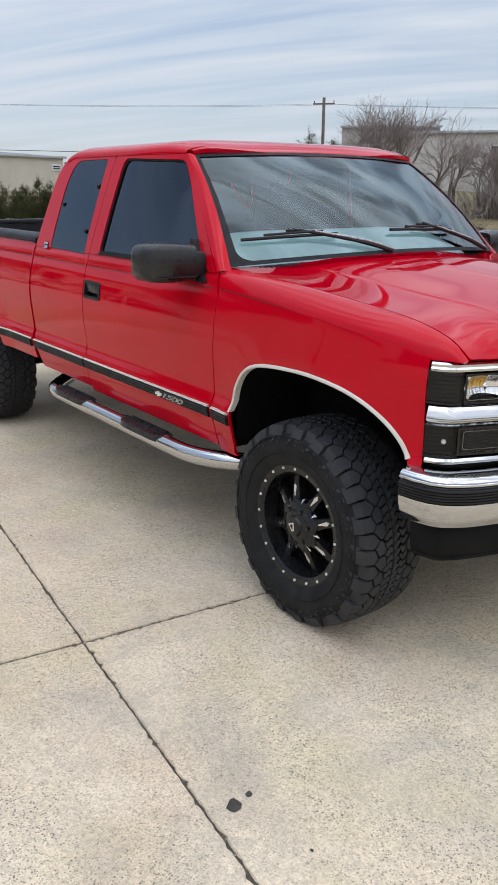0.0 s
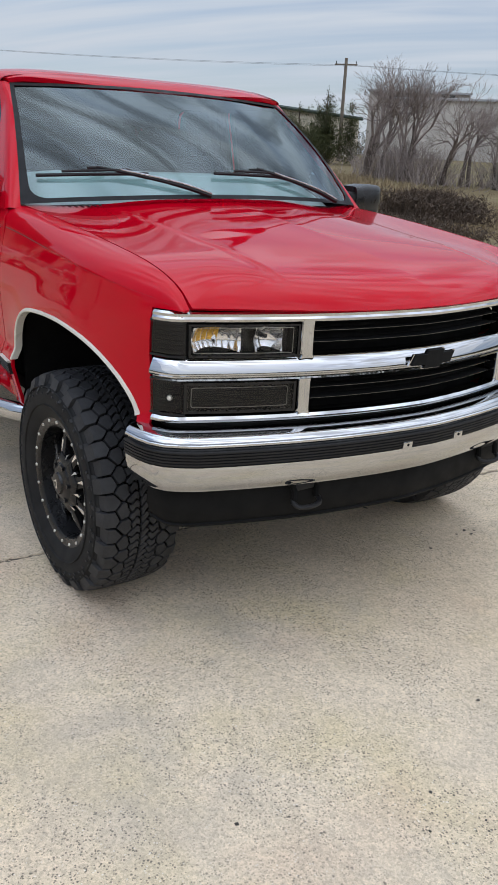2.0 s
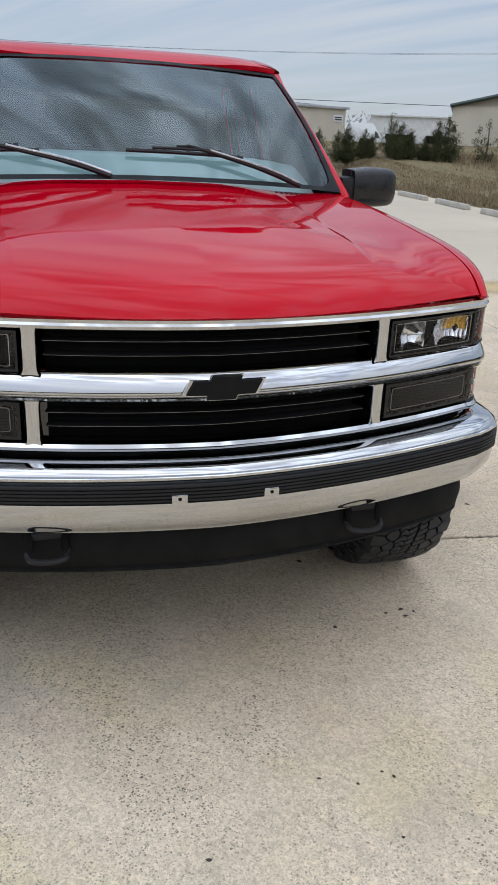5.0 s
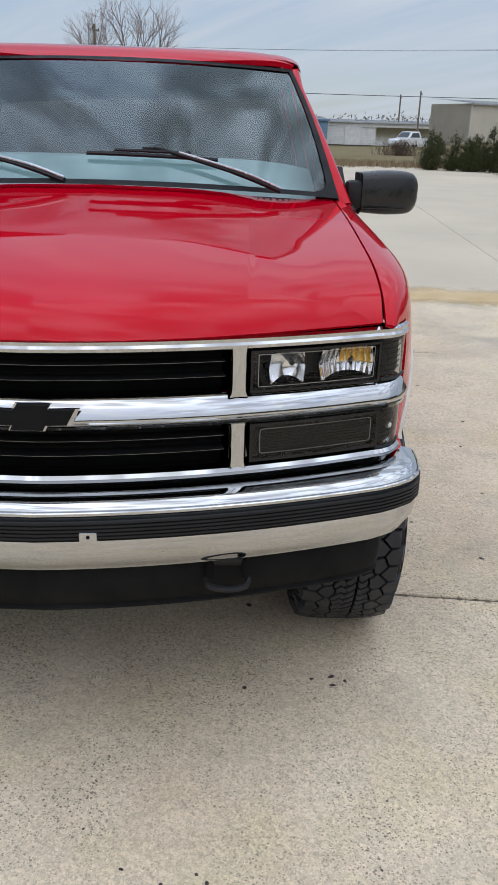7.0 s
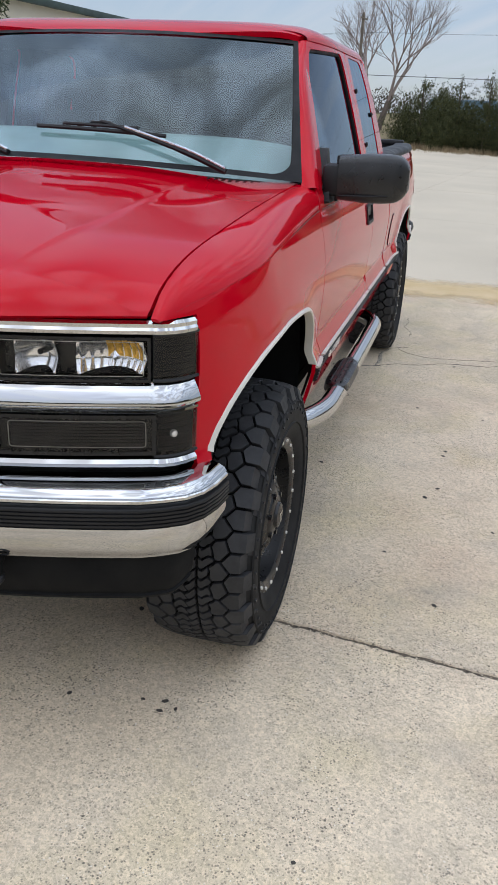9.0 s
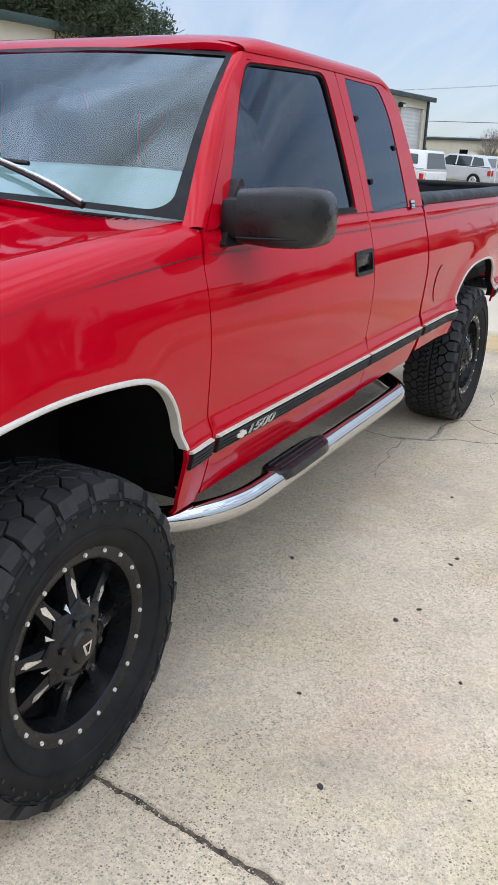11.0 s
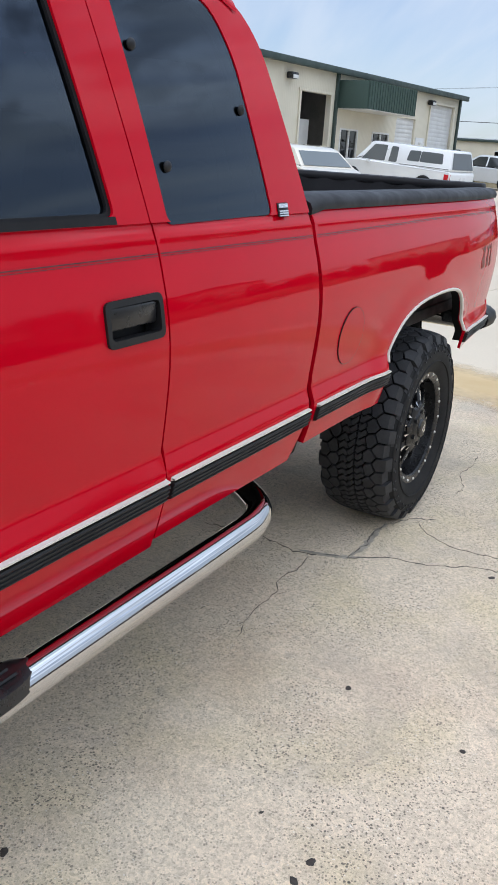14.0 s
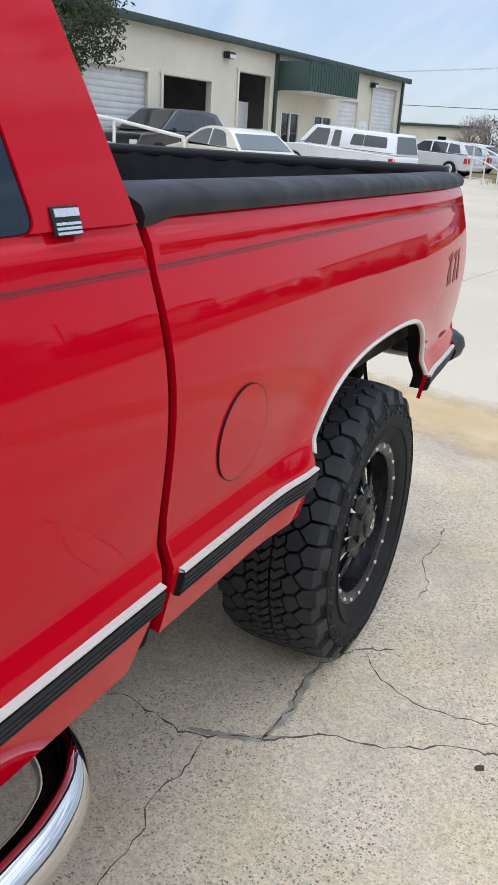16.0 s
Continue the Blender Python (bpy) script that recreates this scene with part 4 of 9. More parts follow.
def door(s):
    lower = [(-0.578, 0.565), (-0.578, 0.80), (-0.562, 1.04), (-0.563, 1.20), (-0.601, 1.300), (-1.797, 1.300), (-1.797, 1.20), (-1.800, 0.565)]
    # handle recess stands as an opening in the skin
    hole = rounded([(-1.607, 1.082), (-1.607, 1.157), (-1.772, 1.160), (-1.772, 1.082)], 0.015)
    skin = panel("door", lower, on_side(s), PAINT, truck, holes=[hole], out=(0, s, 0), label="glossy red cab door", folds=side_folds(-0.610, -1.790))
    outer = rounded([(-0.610, 1.297), (-1.100, 1.786), (-1.700, 1.792), (-1.786, 1.297)], [0.0, 0.035, 0.05, 0.0])
    inner = rounded([(-0.715, 1.312), (-1.092, 1.750), (-1.605, 1.766), (-1.682, 1.312)], [0.02, 0.035, 0.05, 0.02])
    panel("door_frame", outer, on_glasshouse(s, 0.004), PAINT, skin, holes=[inner], step=0.04, thick=0.03, out=(0, s, 0.3))
    seal_in = rounded([(-0.732, 1.318), (-1.100, 1.742), (-1.598, 1.757), (-1.672, 1.318)], [0.02, 0.03, 0.05, 0.02])
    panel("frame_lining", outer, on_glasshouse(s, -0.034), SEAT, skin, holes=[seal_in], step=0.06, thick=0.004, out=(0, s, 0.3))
    panel("window_seal", inner, on_glasshouse(s, -0.002), SEAL, skin, holes=[seal_in], step=0.05, thick=0.02, out=(0, s, 0.3))
    panel("belt_seal", [(-0.66, 1.298), (-0.70, 1.313), (-1.682, 1.313), (-1.684, 1.298)], on_glasshouse(s, 0.005), SEAL, skin, step=0.06, thick=0.02, out=(0, s, 0.3))
    g = panel("door_window", rounded([(-0.72, 1.30), (-1.098, 1.748), (-1.602, 1.762), (-1.678, 1.30)], [0.02, 0.03, 0.05, 0.02]),
              on_glasshouse(s, -0.010), GLASS_DARK, skin, step=0.08, thick=0.004, out=(0, s, 0.3), label="dark tinted door window")
    # black paddle handle in its recess
    bm = bmesh.new()
    y = s * (side_y(-1.69, 1.12))
    add_box(bm, (0.176, 0.006, 0.086), (-1.690, y - s * 0.032, 1.120))
    part("handle_recess", bm, BLACK_TRIM, skin)
    ring = rounded([(-1.600, 1.074), (-1.600, 1.163), (-1.780, 1.166), (-1.780, 1.074)], 0.018)
    ring_in = rounded([(-1.612, 1.088), (-1.612, 1.150), (-1.768, 1.152), (-1.768, 1.088)], 0.012)
    panel("handle_bezel", ring, on_side(s, 0.006), BLACK_TRIM, skin, holes=[ring_in], step=0.03, thick=0.03, out=(0, s, 0))
    bm = bmesh.new()
    add_box(bm, (0.150, 0.016, 0.046), (-1.690, y - s * 0.010, 1.127), 0.006)
    part("door_handle", bm, BLACK_WORN, skin, "black plastic pull handle")
    return skin


def cab_corner(s):
    """The extended part of the cab behind the door, down to the sill."""
    lower = [(-1.806, 0.585), (-1.803, 1.20), (-1.803, 1.300), (-2.505, 1.300), (-2.512, 1.10), (-2.512, 0.80), (-2.50, 0.70), (-2.46, 0.585)]
    skin = panel("cab_quarter", lower, on_side(s), PAINT, truck, out=(0, s, 0), folds=side_folds(-1.812, -2.498))
    outer = rounded([(-1.790, 1.297), (-1.704, 1.790), (-2.275, 1.782), (-2.365, 1.70), (-2.500, 1.297)], [0.0, 0.0, 0.10, 0.10, 0.0], 7)
    hole = rounded([(-1.848, 1.296), (-1.783, 1.766), (-2.150, 1.764), (-2.225, 1.66), (-2.296, 1.296)], [0.02, 0.02, 0.06, 0.08, 0.025])
    panel("pillar", outer, on_glasshouse(s, 0.004), PAINT, skin, holes=[hole], step=0.04, thick=0.03, out=(0, s, 0.3))
    inner = rounded([(-1.858, 1.306), (-1.795, 1.754), (-2.142, 1.752), (-2.212, 1.66), (-2.281, 1.306)], [0.02, 0.02, 0.06, 0.08, 0.025])
    panel("pillar_lining", outer, on_glasshouse(s, -0.034), SEAT, skin, holes=[inner], step=0.06, thick=0.004, out=(0, s, 0.3))
    glass = panel("quarter_window", rounded([(-1.850, 1.290), (-1.787, 1.763), (-2.148, 1.761), (-2.222, 1.66), (-2.293, 1.298)], [0.02, 0.02, 0.06, 0.08, 0.025]),
                  on_glasshouse(s, 0.001), GLASS_DARK, skin, step=0.08, thick=0.005, out=(0, s, 0.3), label="dark tinted pop-out quarter window")
    panel("window_seal", hole, on_glasshouse(s, 0.000), SEAL, skin, holes=[inner], step=0.05, thick=0.02, out=(0, s, 0.3))
    for x, z in ((-1.875, 1.405), (-1.830, 1.630), (-2.212, 1.535)):
        bm = bmesh.new()
        bmesh.ops.create_uvsphere(bm, u_segments=12, v_segments=8, radius=0.012,
                                  matrix=Matrix.Translation((x, s * (glass_y(x, z) + 0.006), z)) @ Matrix.Diagonal((1, 0.6, 1, 1)))
        part("window_latch", bm, BLACK_TRIM, skin)
    # small bright plate with dark bars in place of lettering
    bx, bz = -2.348, 1.308
    bm = bmesh.new()
    add_box(bm, (0.054, 0.004, 0.036), (bx, s * (glass_y(bx, bz) + 0.006), bz), 0.002, Matrix.Rotation(s * 0.27, 4, "X"))
    badge = part("badge", bm, BLACK_TRIM, skin, "small black badge with bright bars")
    for k, h in ((0.010, 0.010), (-0.003, 0.0035), (-0.0085, 0.0035), (-0.014, 0.0035)):
        bm = bmesh.new()
        add_box(bm, (0.047, 0.004, h), (bx, s * (glass_y(bx, bz + k) + 0.0076), bz + k), 0.0, Matrix.Rotation(s * 0.27, 4, "X"))
        part("badge_bar", bm, MILLED, skin)
    return skin


def pillar_front(s):
    """The front face of the windscreen pillar, from the glass edge round to the door."""
    def f(t, k):
        a = wind(s, t, 1.0) + Vector((0.0, 0, 0.004))
        x, z = np.interp(t, [0, 1], [-0.606, -1.098]), np.interp(t, [0, 1], [1.300, 1.778])
        b = Vector((x, s * (glass_y(x, z) + 0.004), z))
        out = Vector((0.35, s * 0.75, 0.45)).normalized()
        return a.lerp(b, k) + out * 0.011 * math.sin(math.pi * k) * (1.1 - 0.8 * t)
    return sheet("windscreen_pillar", f, span(-0.04, 1.0, 20), span(0, 1, 14), PAINT, truck)


def wind(s, t, q):
    """The windscreen: t from base to head, q from centre to edge; s picks the half."""
    half = 0.842 + (0.694 - 0.842) * t
    y = half * q
    base = Vector((-0.375 - 0.205 * q ** 2.2, y, 1.356 - 0.040 * q ** 2))
    head = Vector((-1.035 - 0.040 * q ** 2.2, y, 1.790 - 0.022 * q ** 2))
    p = base.lerp(head, t)
    p += Vector((0.55, 0, 0.8)).normalized() * 0.030 * math.sin(math.pi * t)
    p.y = s * y
    return p


def windscreen():
    us = span(0.015, 1.0, 16)
    place = lambda t, q: wind(1 if q >= 0 else -1, t, abs(q))
    glass = sheet("windscreen", place, us, span(-1, 1, 28), GLASS_WIND, truck, "wide sloping windscreen glass with a shaded top band")
    lift = Vector((0.55, 0, 0.8)).normalized()
    for a, b, c, d in ((0.972, 1.005, -1, 1), (0.0, 0.030, -1, 1)):
        sheet("windscreen_seal", lambda t, q: place(t, q) + lift * 0.004, span(a, b, 14 if b - a > 0.5 else 2),
              span(c, d, 28 if d - c > 1 else 2), SEAL, truck)
    for s in (1, -1):   # side borders, wider towards the foot
        sheet("windscreen_seal", lambda t, k: place(t, s * (1.003 + (0.978 - 0.022 * math.exp(-t / 0.25) - 1.003) * k)) + lift * 0.004, span(0, 1, 14), (0.0, 1.0), SEAL, truck)
    for s in (1, -1):   # rounded lower corners of the black border
        sheet("windscreen_seal", lambda a, k: place(0.028 + 0.085 * (1 - math.cos(a)) * k, s * (0.963 - 0.085 * (1 - math.sin(a)) * k)) + lift * 0.0042, span(0, math.pi / 2, 8), (0.0, 1.0), SEAL, truck)
    shade = sheet("shade_band", lambda t, q: place(t, q) - lift * 0.004, span(0.80, 0.965, 4), span(-0.965, 0.965, 28),
                  make_glass("shade_band_tint", (0.20, 0.24, 0.25), 0.7), truck, "dark tint band at the head of the windscreen")
    shade.visible_shadow = False
    glass.visible_shadow = False
    return glass


HOOD_CROWN = fair([(0.80, 0.0), (0.6, 0.008), (0.4, 0.020), (0.0, 0.036), (-0.45, 0.046)], 0.10)


def front_x(y):
    """The swept-back plan of the nose, with a slight point in the middle."""
    return 0.806 - 0.035 * math.sqrt(y * y + 1e-5) - 0.2503 * y * y


def crease_y(x):
    return 0.470 + 0.050 * (0.63 - x)


def hood_z(x, y):
    q = min(abs(y) / seam_y(x), 1.05)
    flat = 1.2655 - 0.085 * x
    z = flat + HOOD_CROWN(x) * (1 - q ** 2.2)
    # a centre ridge, and two pressed ridges that run out before the nose
    z -= 0.016 * (math.sqrt(y * y + 0.003 ** 2) - 0.10) * math.exp(-(y / 0.40) ** 2)
    c = crease_y(x)
    fade = min(1.0, max(0.0, (0.68 - x) / 0.22))
    z += 0.0042 * fade * (1 / (1 + math.exp((abs(y) - c) / 0.0045)) - 0.5) + 0.0016 * fade * math.exp(-((abs(y) - c) / 0.012) ** 2)
    # the nose rounds down to the grille
    lead = max(front_x(y) + 0.015 - x, 0.0)
    z -= 0.075 * math.exp(-lead / 0.075) + 0.030 * math.exp(-lead / 0.018) + 0.003 * q ** 4 * math.exp(-lead / 0.05)
    w = min(1.0, max(0.0, (x - 0.15) / 0.30))
    q0 = 0.25 + 0.35 * w * w * (3 - 2 * w)   # the seam's rise spreads wide at the back, close at the nose
    k = min(1.0, max(0.0, (q - q0) / (1 - q0)))
    k = k ** 3 * (6 * k * k - 15 * k + 10)
    return z * (1 - k) + (SEAM_Z(x)) * k if x < 0.62 else z


def hood():
    folds = [(x, s * (crease_y(x) + d)) for x in span(0.69, -0.50, 60) for s in (1, -1) for d in (-0.014, -0.007, 0.0, 0.007, 0.014)]
    folds += [(x, d) for x in span(0.77, -0.44, 60) for d in (-0.010, -0.004, 0.0, 0.004, 0.010)]
    back = lambda y: -0.455 - 0.165 * (y / 0.83) ** 2
    line = [(front_x(y) + 0.002, y) for y in span(-0.785, 0.785, 24)]
    line += [(x, seam_y(x) - 0.006) for x in span(0.55, -0.55, 20)]
    line += [(back(y), y) for y in span(0.82, -0.82, 20)]
    line += [(x, -seam_y(x) + 0.006) for x in span(-0.55, 0.55, 20)]
    return panel("hood", line, lambda u, v: Vector((u, v, hood_z(u, v))), PAINT, truck, step=0.020, thick=0.02, out=(0, 0, 1), label="glossy red hood with pressed crease lines", lines=folds)


def cowl():
    """Black slatted panel between hood and windscreen."""
    f = lambda t, q: Vector((-0.43 - 0.17 * abs(q) ** 2 + (0.075) * (t - 0.3), 0.82 * q, 1.330 - 0.030 * q * q - 0.006 * t))
    base = sheet("cowl", lambda t, q: f(t, q) + Vector((0.0, 0, -0.004)), span(-0.9, 0.8, 4), span(-1, 1, 24), BLACK_TRIM, truck)
    for q in span(-0.97, 0.97, 70):
        bm = bmesh.new()
        a, b = f(-0.1, q), f(0.6, q)
        add_tube(bm, [a, a.lerp(b, 0.5) + Vector((0, 0, 0.004)), b], 0.004, 5)
        part("cowl_slat", bm, BLACK_TRIM, base)
    return base


def roof_point(u, v):
    q = abs(v) / 0.748
    z = 1.853 - 0.020 * q ** 4.2 - 0.040 * q ** 14
    if u > -1.30:
        k = (u + 1.30) / 0.25
        z -= 0.062 * max(0.0, k) ** 2.2 * (1 - 0.35 * q * q)
    if u < -2.10:
        k = (-2.10 - u) / 0.24
        z -= 0.055 * k ** 2.2
    return Vector((u, v, z))


def roof():
    front = lambda y: -1.032 - 0.045 * (y / 0.7) ** 2
    line = [(front(y), y) for y in span(-0.70, 0.70, 20)] + [(-1.115, 0.712)] + [(x, 0.748 - 0.028 * max(0.0, (x + 1.6) / 0.4) ** 2) for x in span(-1.2, -2.2, 12)]
    line += [(-2.335, y) for y in span(0.70, -0.70, 10)] + [(x, -0.748 + 0.028 * max(0.0, (x + 1.6) / 0.4) ** 2) for x in span(-2.2, -1.2, 12)] + [(-1.115, -0.712)]
    skin = panel("roof", line, roof_point, PAINT, truck, step=0.05, thick=0.02, out=(0, 0, 1))
    # rounded shoulder from the roof down to the heads of the doors
    for s in (1, -1):
        def shoulder(x, t):
            a = roof_point(x, 0.630) + Vector((0, 0, 0.0006))
            low = 1.778 - 0.030 * max(0.0, (-2.20 - x) / 0.08)
            c = Vector((x, glass_y(x, low) + 0.0075, low))
            b = Vector((x, c.y + 0.004, roof_point(x, 0.690).z + 0.004))
            p = a * (1 - t) ** 2 + b * 2 * t * (1 - t) + c * t * t
            return Vector((p.x, s * p.y, p.z))
        sheet("roof_shoulder", shoulder, span(-1.095, -2.270, 40), span(0, 1, 14), PAINT, skin)
    return skin


def cab_back():
    """Rear wall of the cab with its window."""
    f = lambda u, v: Vector((-2.345 - 0.155 * (1.77 - v) / 0.47 if v > 1.30 else -2.505, u, v))
    line = [(-0.893, 1.28), (-0.765, 1.70), (-0.735, 1.735), (-0.66, 1.765), (0.0, 1.785), (0.66, 1.765), (0.735, 1.735), (0.765, 1.70), (0.893, 1.28), (0.90, 0.62), (-0.90, 0.62)]
    hole = rounded([(-0.66, 1.36), (-0.58, 1.70), (0.58, 1.70), (0.66, 1.36)], 0.05)
    back = panel("cab_back", line, f, PAINT, truck, holes=[hole], step=0.08, out=(-1, 0, 0))
    panel("back_lining", [(-0.86, 1.10), (-0.86, 1.30), (-0.730, 1.735), (-0.65, 1.768), (0.65, 1.768), (0.730, 1.735), (0.86, 1.30), (0.86, 1.10)], lambda u, v: f(u, v) + Vector((0.03, 0, 0)), SEAT, back, holes=[hole], step=0.1, thick=0.004, out=(-1, 0, 0))
    ring_out = rounded([(-0.69, 1.33), (-0.605, 1.725), (0.605, 1.725), (0.69, 1.33)], 0.06)
    ring_in = rounded([(-0.645, 1.375), (-0.57, 1.685), (0.57, 1.685), (0.645, 1.375)], 0.05)
    panel("window_seal", ring_out, lambda u, v: f(u, v) + Vector((0.036, 0, 0)), SEAL, back, holes=[ring_in], step=0.08, thick=0.004, out=(1, 0, 0))
    panel("rear_window", hole, lambda u, v: f(u, v) + Vector((0.004, 0, 0)), GLASS_BLACK, back, step=0.1, thick=0.004, out=(-1, 0, 0))


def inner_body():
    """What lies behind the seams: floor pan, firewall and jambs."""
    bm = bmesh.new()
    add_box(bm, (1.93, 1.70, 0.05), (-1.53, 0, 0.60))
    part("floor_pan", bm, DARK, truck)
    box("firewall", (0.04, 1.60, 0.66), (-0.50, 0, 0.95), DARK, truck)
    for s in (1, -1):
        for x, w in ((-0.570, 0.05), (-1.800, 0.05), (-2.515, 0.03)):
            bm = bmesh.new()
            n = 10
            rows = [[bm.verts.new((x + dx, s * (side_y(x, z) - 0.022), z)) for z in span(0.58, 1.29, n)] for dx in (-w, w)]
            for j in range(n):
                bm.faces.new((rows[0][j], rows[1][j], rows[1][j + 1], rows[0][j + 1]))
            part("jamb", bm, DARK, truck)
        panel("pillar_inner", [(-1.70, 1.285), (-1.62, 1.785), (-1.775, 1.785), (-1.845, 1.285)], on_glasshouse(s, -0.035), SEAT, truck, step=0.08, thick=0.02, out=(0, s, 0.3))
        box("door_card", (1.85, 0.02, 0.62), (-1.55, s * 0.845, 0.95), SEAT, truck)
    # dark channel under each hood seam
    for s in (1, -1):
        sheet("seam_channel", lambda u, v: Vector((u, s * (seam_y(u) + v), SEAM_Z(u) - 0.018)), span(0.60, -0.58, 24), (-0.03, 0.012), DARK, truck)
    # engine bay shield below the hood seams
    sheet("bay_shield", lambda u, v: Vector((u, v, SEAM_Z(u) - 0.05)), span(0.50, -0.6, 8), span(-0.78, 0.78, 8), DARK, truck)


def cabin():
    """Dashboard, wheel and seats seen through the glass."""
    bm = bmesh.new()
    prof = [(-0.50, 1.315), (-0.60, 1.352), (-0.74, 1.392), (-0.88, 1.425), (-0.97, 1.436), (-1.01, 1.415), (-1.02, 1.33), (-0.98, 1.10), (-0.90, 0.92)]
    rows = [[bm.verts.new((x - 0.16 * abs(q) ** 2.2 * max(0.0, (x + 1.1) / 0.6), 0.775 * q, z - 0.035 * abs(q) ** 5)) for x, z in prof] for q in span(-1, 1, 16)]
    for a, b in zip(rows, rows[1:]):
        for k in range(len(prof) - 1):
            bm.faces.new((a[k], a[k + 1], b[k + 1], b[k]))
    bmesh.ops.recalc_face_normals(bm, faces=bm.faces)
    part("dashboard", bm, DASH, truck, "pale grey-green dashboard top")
    turn = Matrix.Translation((-1.13, 0.40, 1.26)) @ Matrix.Rotation(radians(-62), 4, "Y")
    bm = bmesh.new()
    ring = [turn @ Vector((0.185 * math.cos(a), 0.185 * math.sin(a), 0)) for a in span(0, 2 * math.pi, 28)]
    add_tube(bm, ring, 0.014, 8, caps=False)
    for a in (0.3, math.pi - 0.3, -math.pi / 2):
        add_tube(bm, [turn @ Vector((0, 0, -0.03)), turn @ Vector((0.18 * math.cos(a), 0.18 * math.sin(a), 0))], 0.014, 6)
    part("steering_wheel", bm, BLACK_TRIM, truck)
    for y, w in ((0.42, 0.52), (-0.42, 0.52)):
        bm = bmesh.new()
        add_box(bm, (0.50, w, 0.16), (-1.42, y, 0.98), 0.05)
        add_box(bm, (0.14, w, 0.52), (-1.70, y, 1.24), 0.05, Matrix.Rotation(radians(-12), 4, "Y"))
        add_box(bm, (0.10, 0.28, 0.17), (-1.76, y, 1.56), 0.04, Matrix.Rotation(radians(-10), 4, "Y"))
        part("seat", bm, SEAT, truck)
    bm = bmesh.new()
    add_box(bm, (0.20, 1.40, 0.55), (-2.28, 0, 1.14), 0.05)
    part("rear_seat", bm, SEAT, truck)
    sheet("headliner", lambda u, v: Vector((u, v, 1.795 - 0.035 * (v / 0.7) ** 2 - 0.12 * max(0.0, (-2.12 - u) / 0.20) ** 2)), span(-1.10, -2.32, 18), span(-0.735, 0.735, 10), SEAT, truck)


def wiper(pivot, y_clip, y_tip, y_end):
    """Arm from the cowl to a blade that lies along the foot of the glass."""
    def on_glass(t, y, lift=1.0):
        return wind(1 if y >= 0 else -1, t, abs(y) / (0.842 + (0.694 - 0.842) * t)) + Vector((0.010, 0, 0.015)) * lift
    pivot = Vector(pivot) + Vector((0.012, 0, 0.004))
    clip = on_glass(0.190, y_clip, 1.9)
    arm = tube("wiper_arm", smooth_path([pivot, pivot.lerp(clip, 0.3) + Vector((0.004, 0, 0.010)), pivot.lerp(clip, 0.75) + Vector((0.002, 0, 0.006)), clip], 4), [0.010] * 5 + [0.008] * 4 + [0.006] * 4, BLACK_TRIM, truck, 6, "black wiper arm with an added highlight strip")
    # added bright ribbon along the top stands in for the sky's highlight
    line = smooth_path([pivot + Vector((0.004, 0, 0.010)), pivot.lerp(clip, 0.3) + Vector((0.007, 0, 0.020)), pivot.lerp(clip, 0.80) + Vector((0.004, 0, 0.012))], 6)
    across = (clip - pivot).cross(Vector((0.35, 0, 0.94))).normalized() * 0.0048
    bm, up = bmesh.new(), Vector((0.0012, 0, 0.0035))
    rows = [[bm.verts.new(Vector(p) + o) for o in (-across, up - across * 0.8, up + across * 0.8, across)] for p in line]
    for p, q in zip(rows, rows[1:]):
        for k in range(3):
            bm.faces.new((p[k], p[k + 1], q[k + 1], q[k]))
    bmesh.ops.recalc_face_normals(bm, faces=bm.faces)
    part("arm_highlight", bm, ARM_GLINT, arm)
    tube("wiper_blade", [on_glass(0.158 + 0.008 * k, y) for k, y in zip(span(0, 1, 14), span(y_end, y_tip, 14))], 0.0075, BLACK_TRIM, arm, 6)
    tube("blade_bridge", [on_glass(0.172, y, 1.6) for y in span(y_clip - 0.13, y_clip + 0.13, 5)], 0.006, BLACK_TRIM, arm, 6)
    bm = bmesh.new()
    add_box(bm, (0.014, 0.075, 0.011), clip - Vector((0.003, 0, 0.005)), 0.004)
    part("blade_clip", bm, BLACK_TRIM, arm)


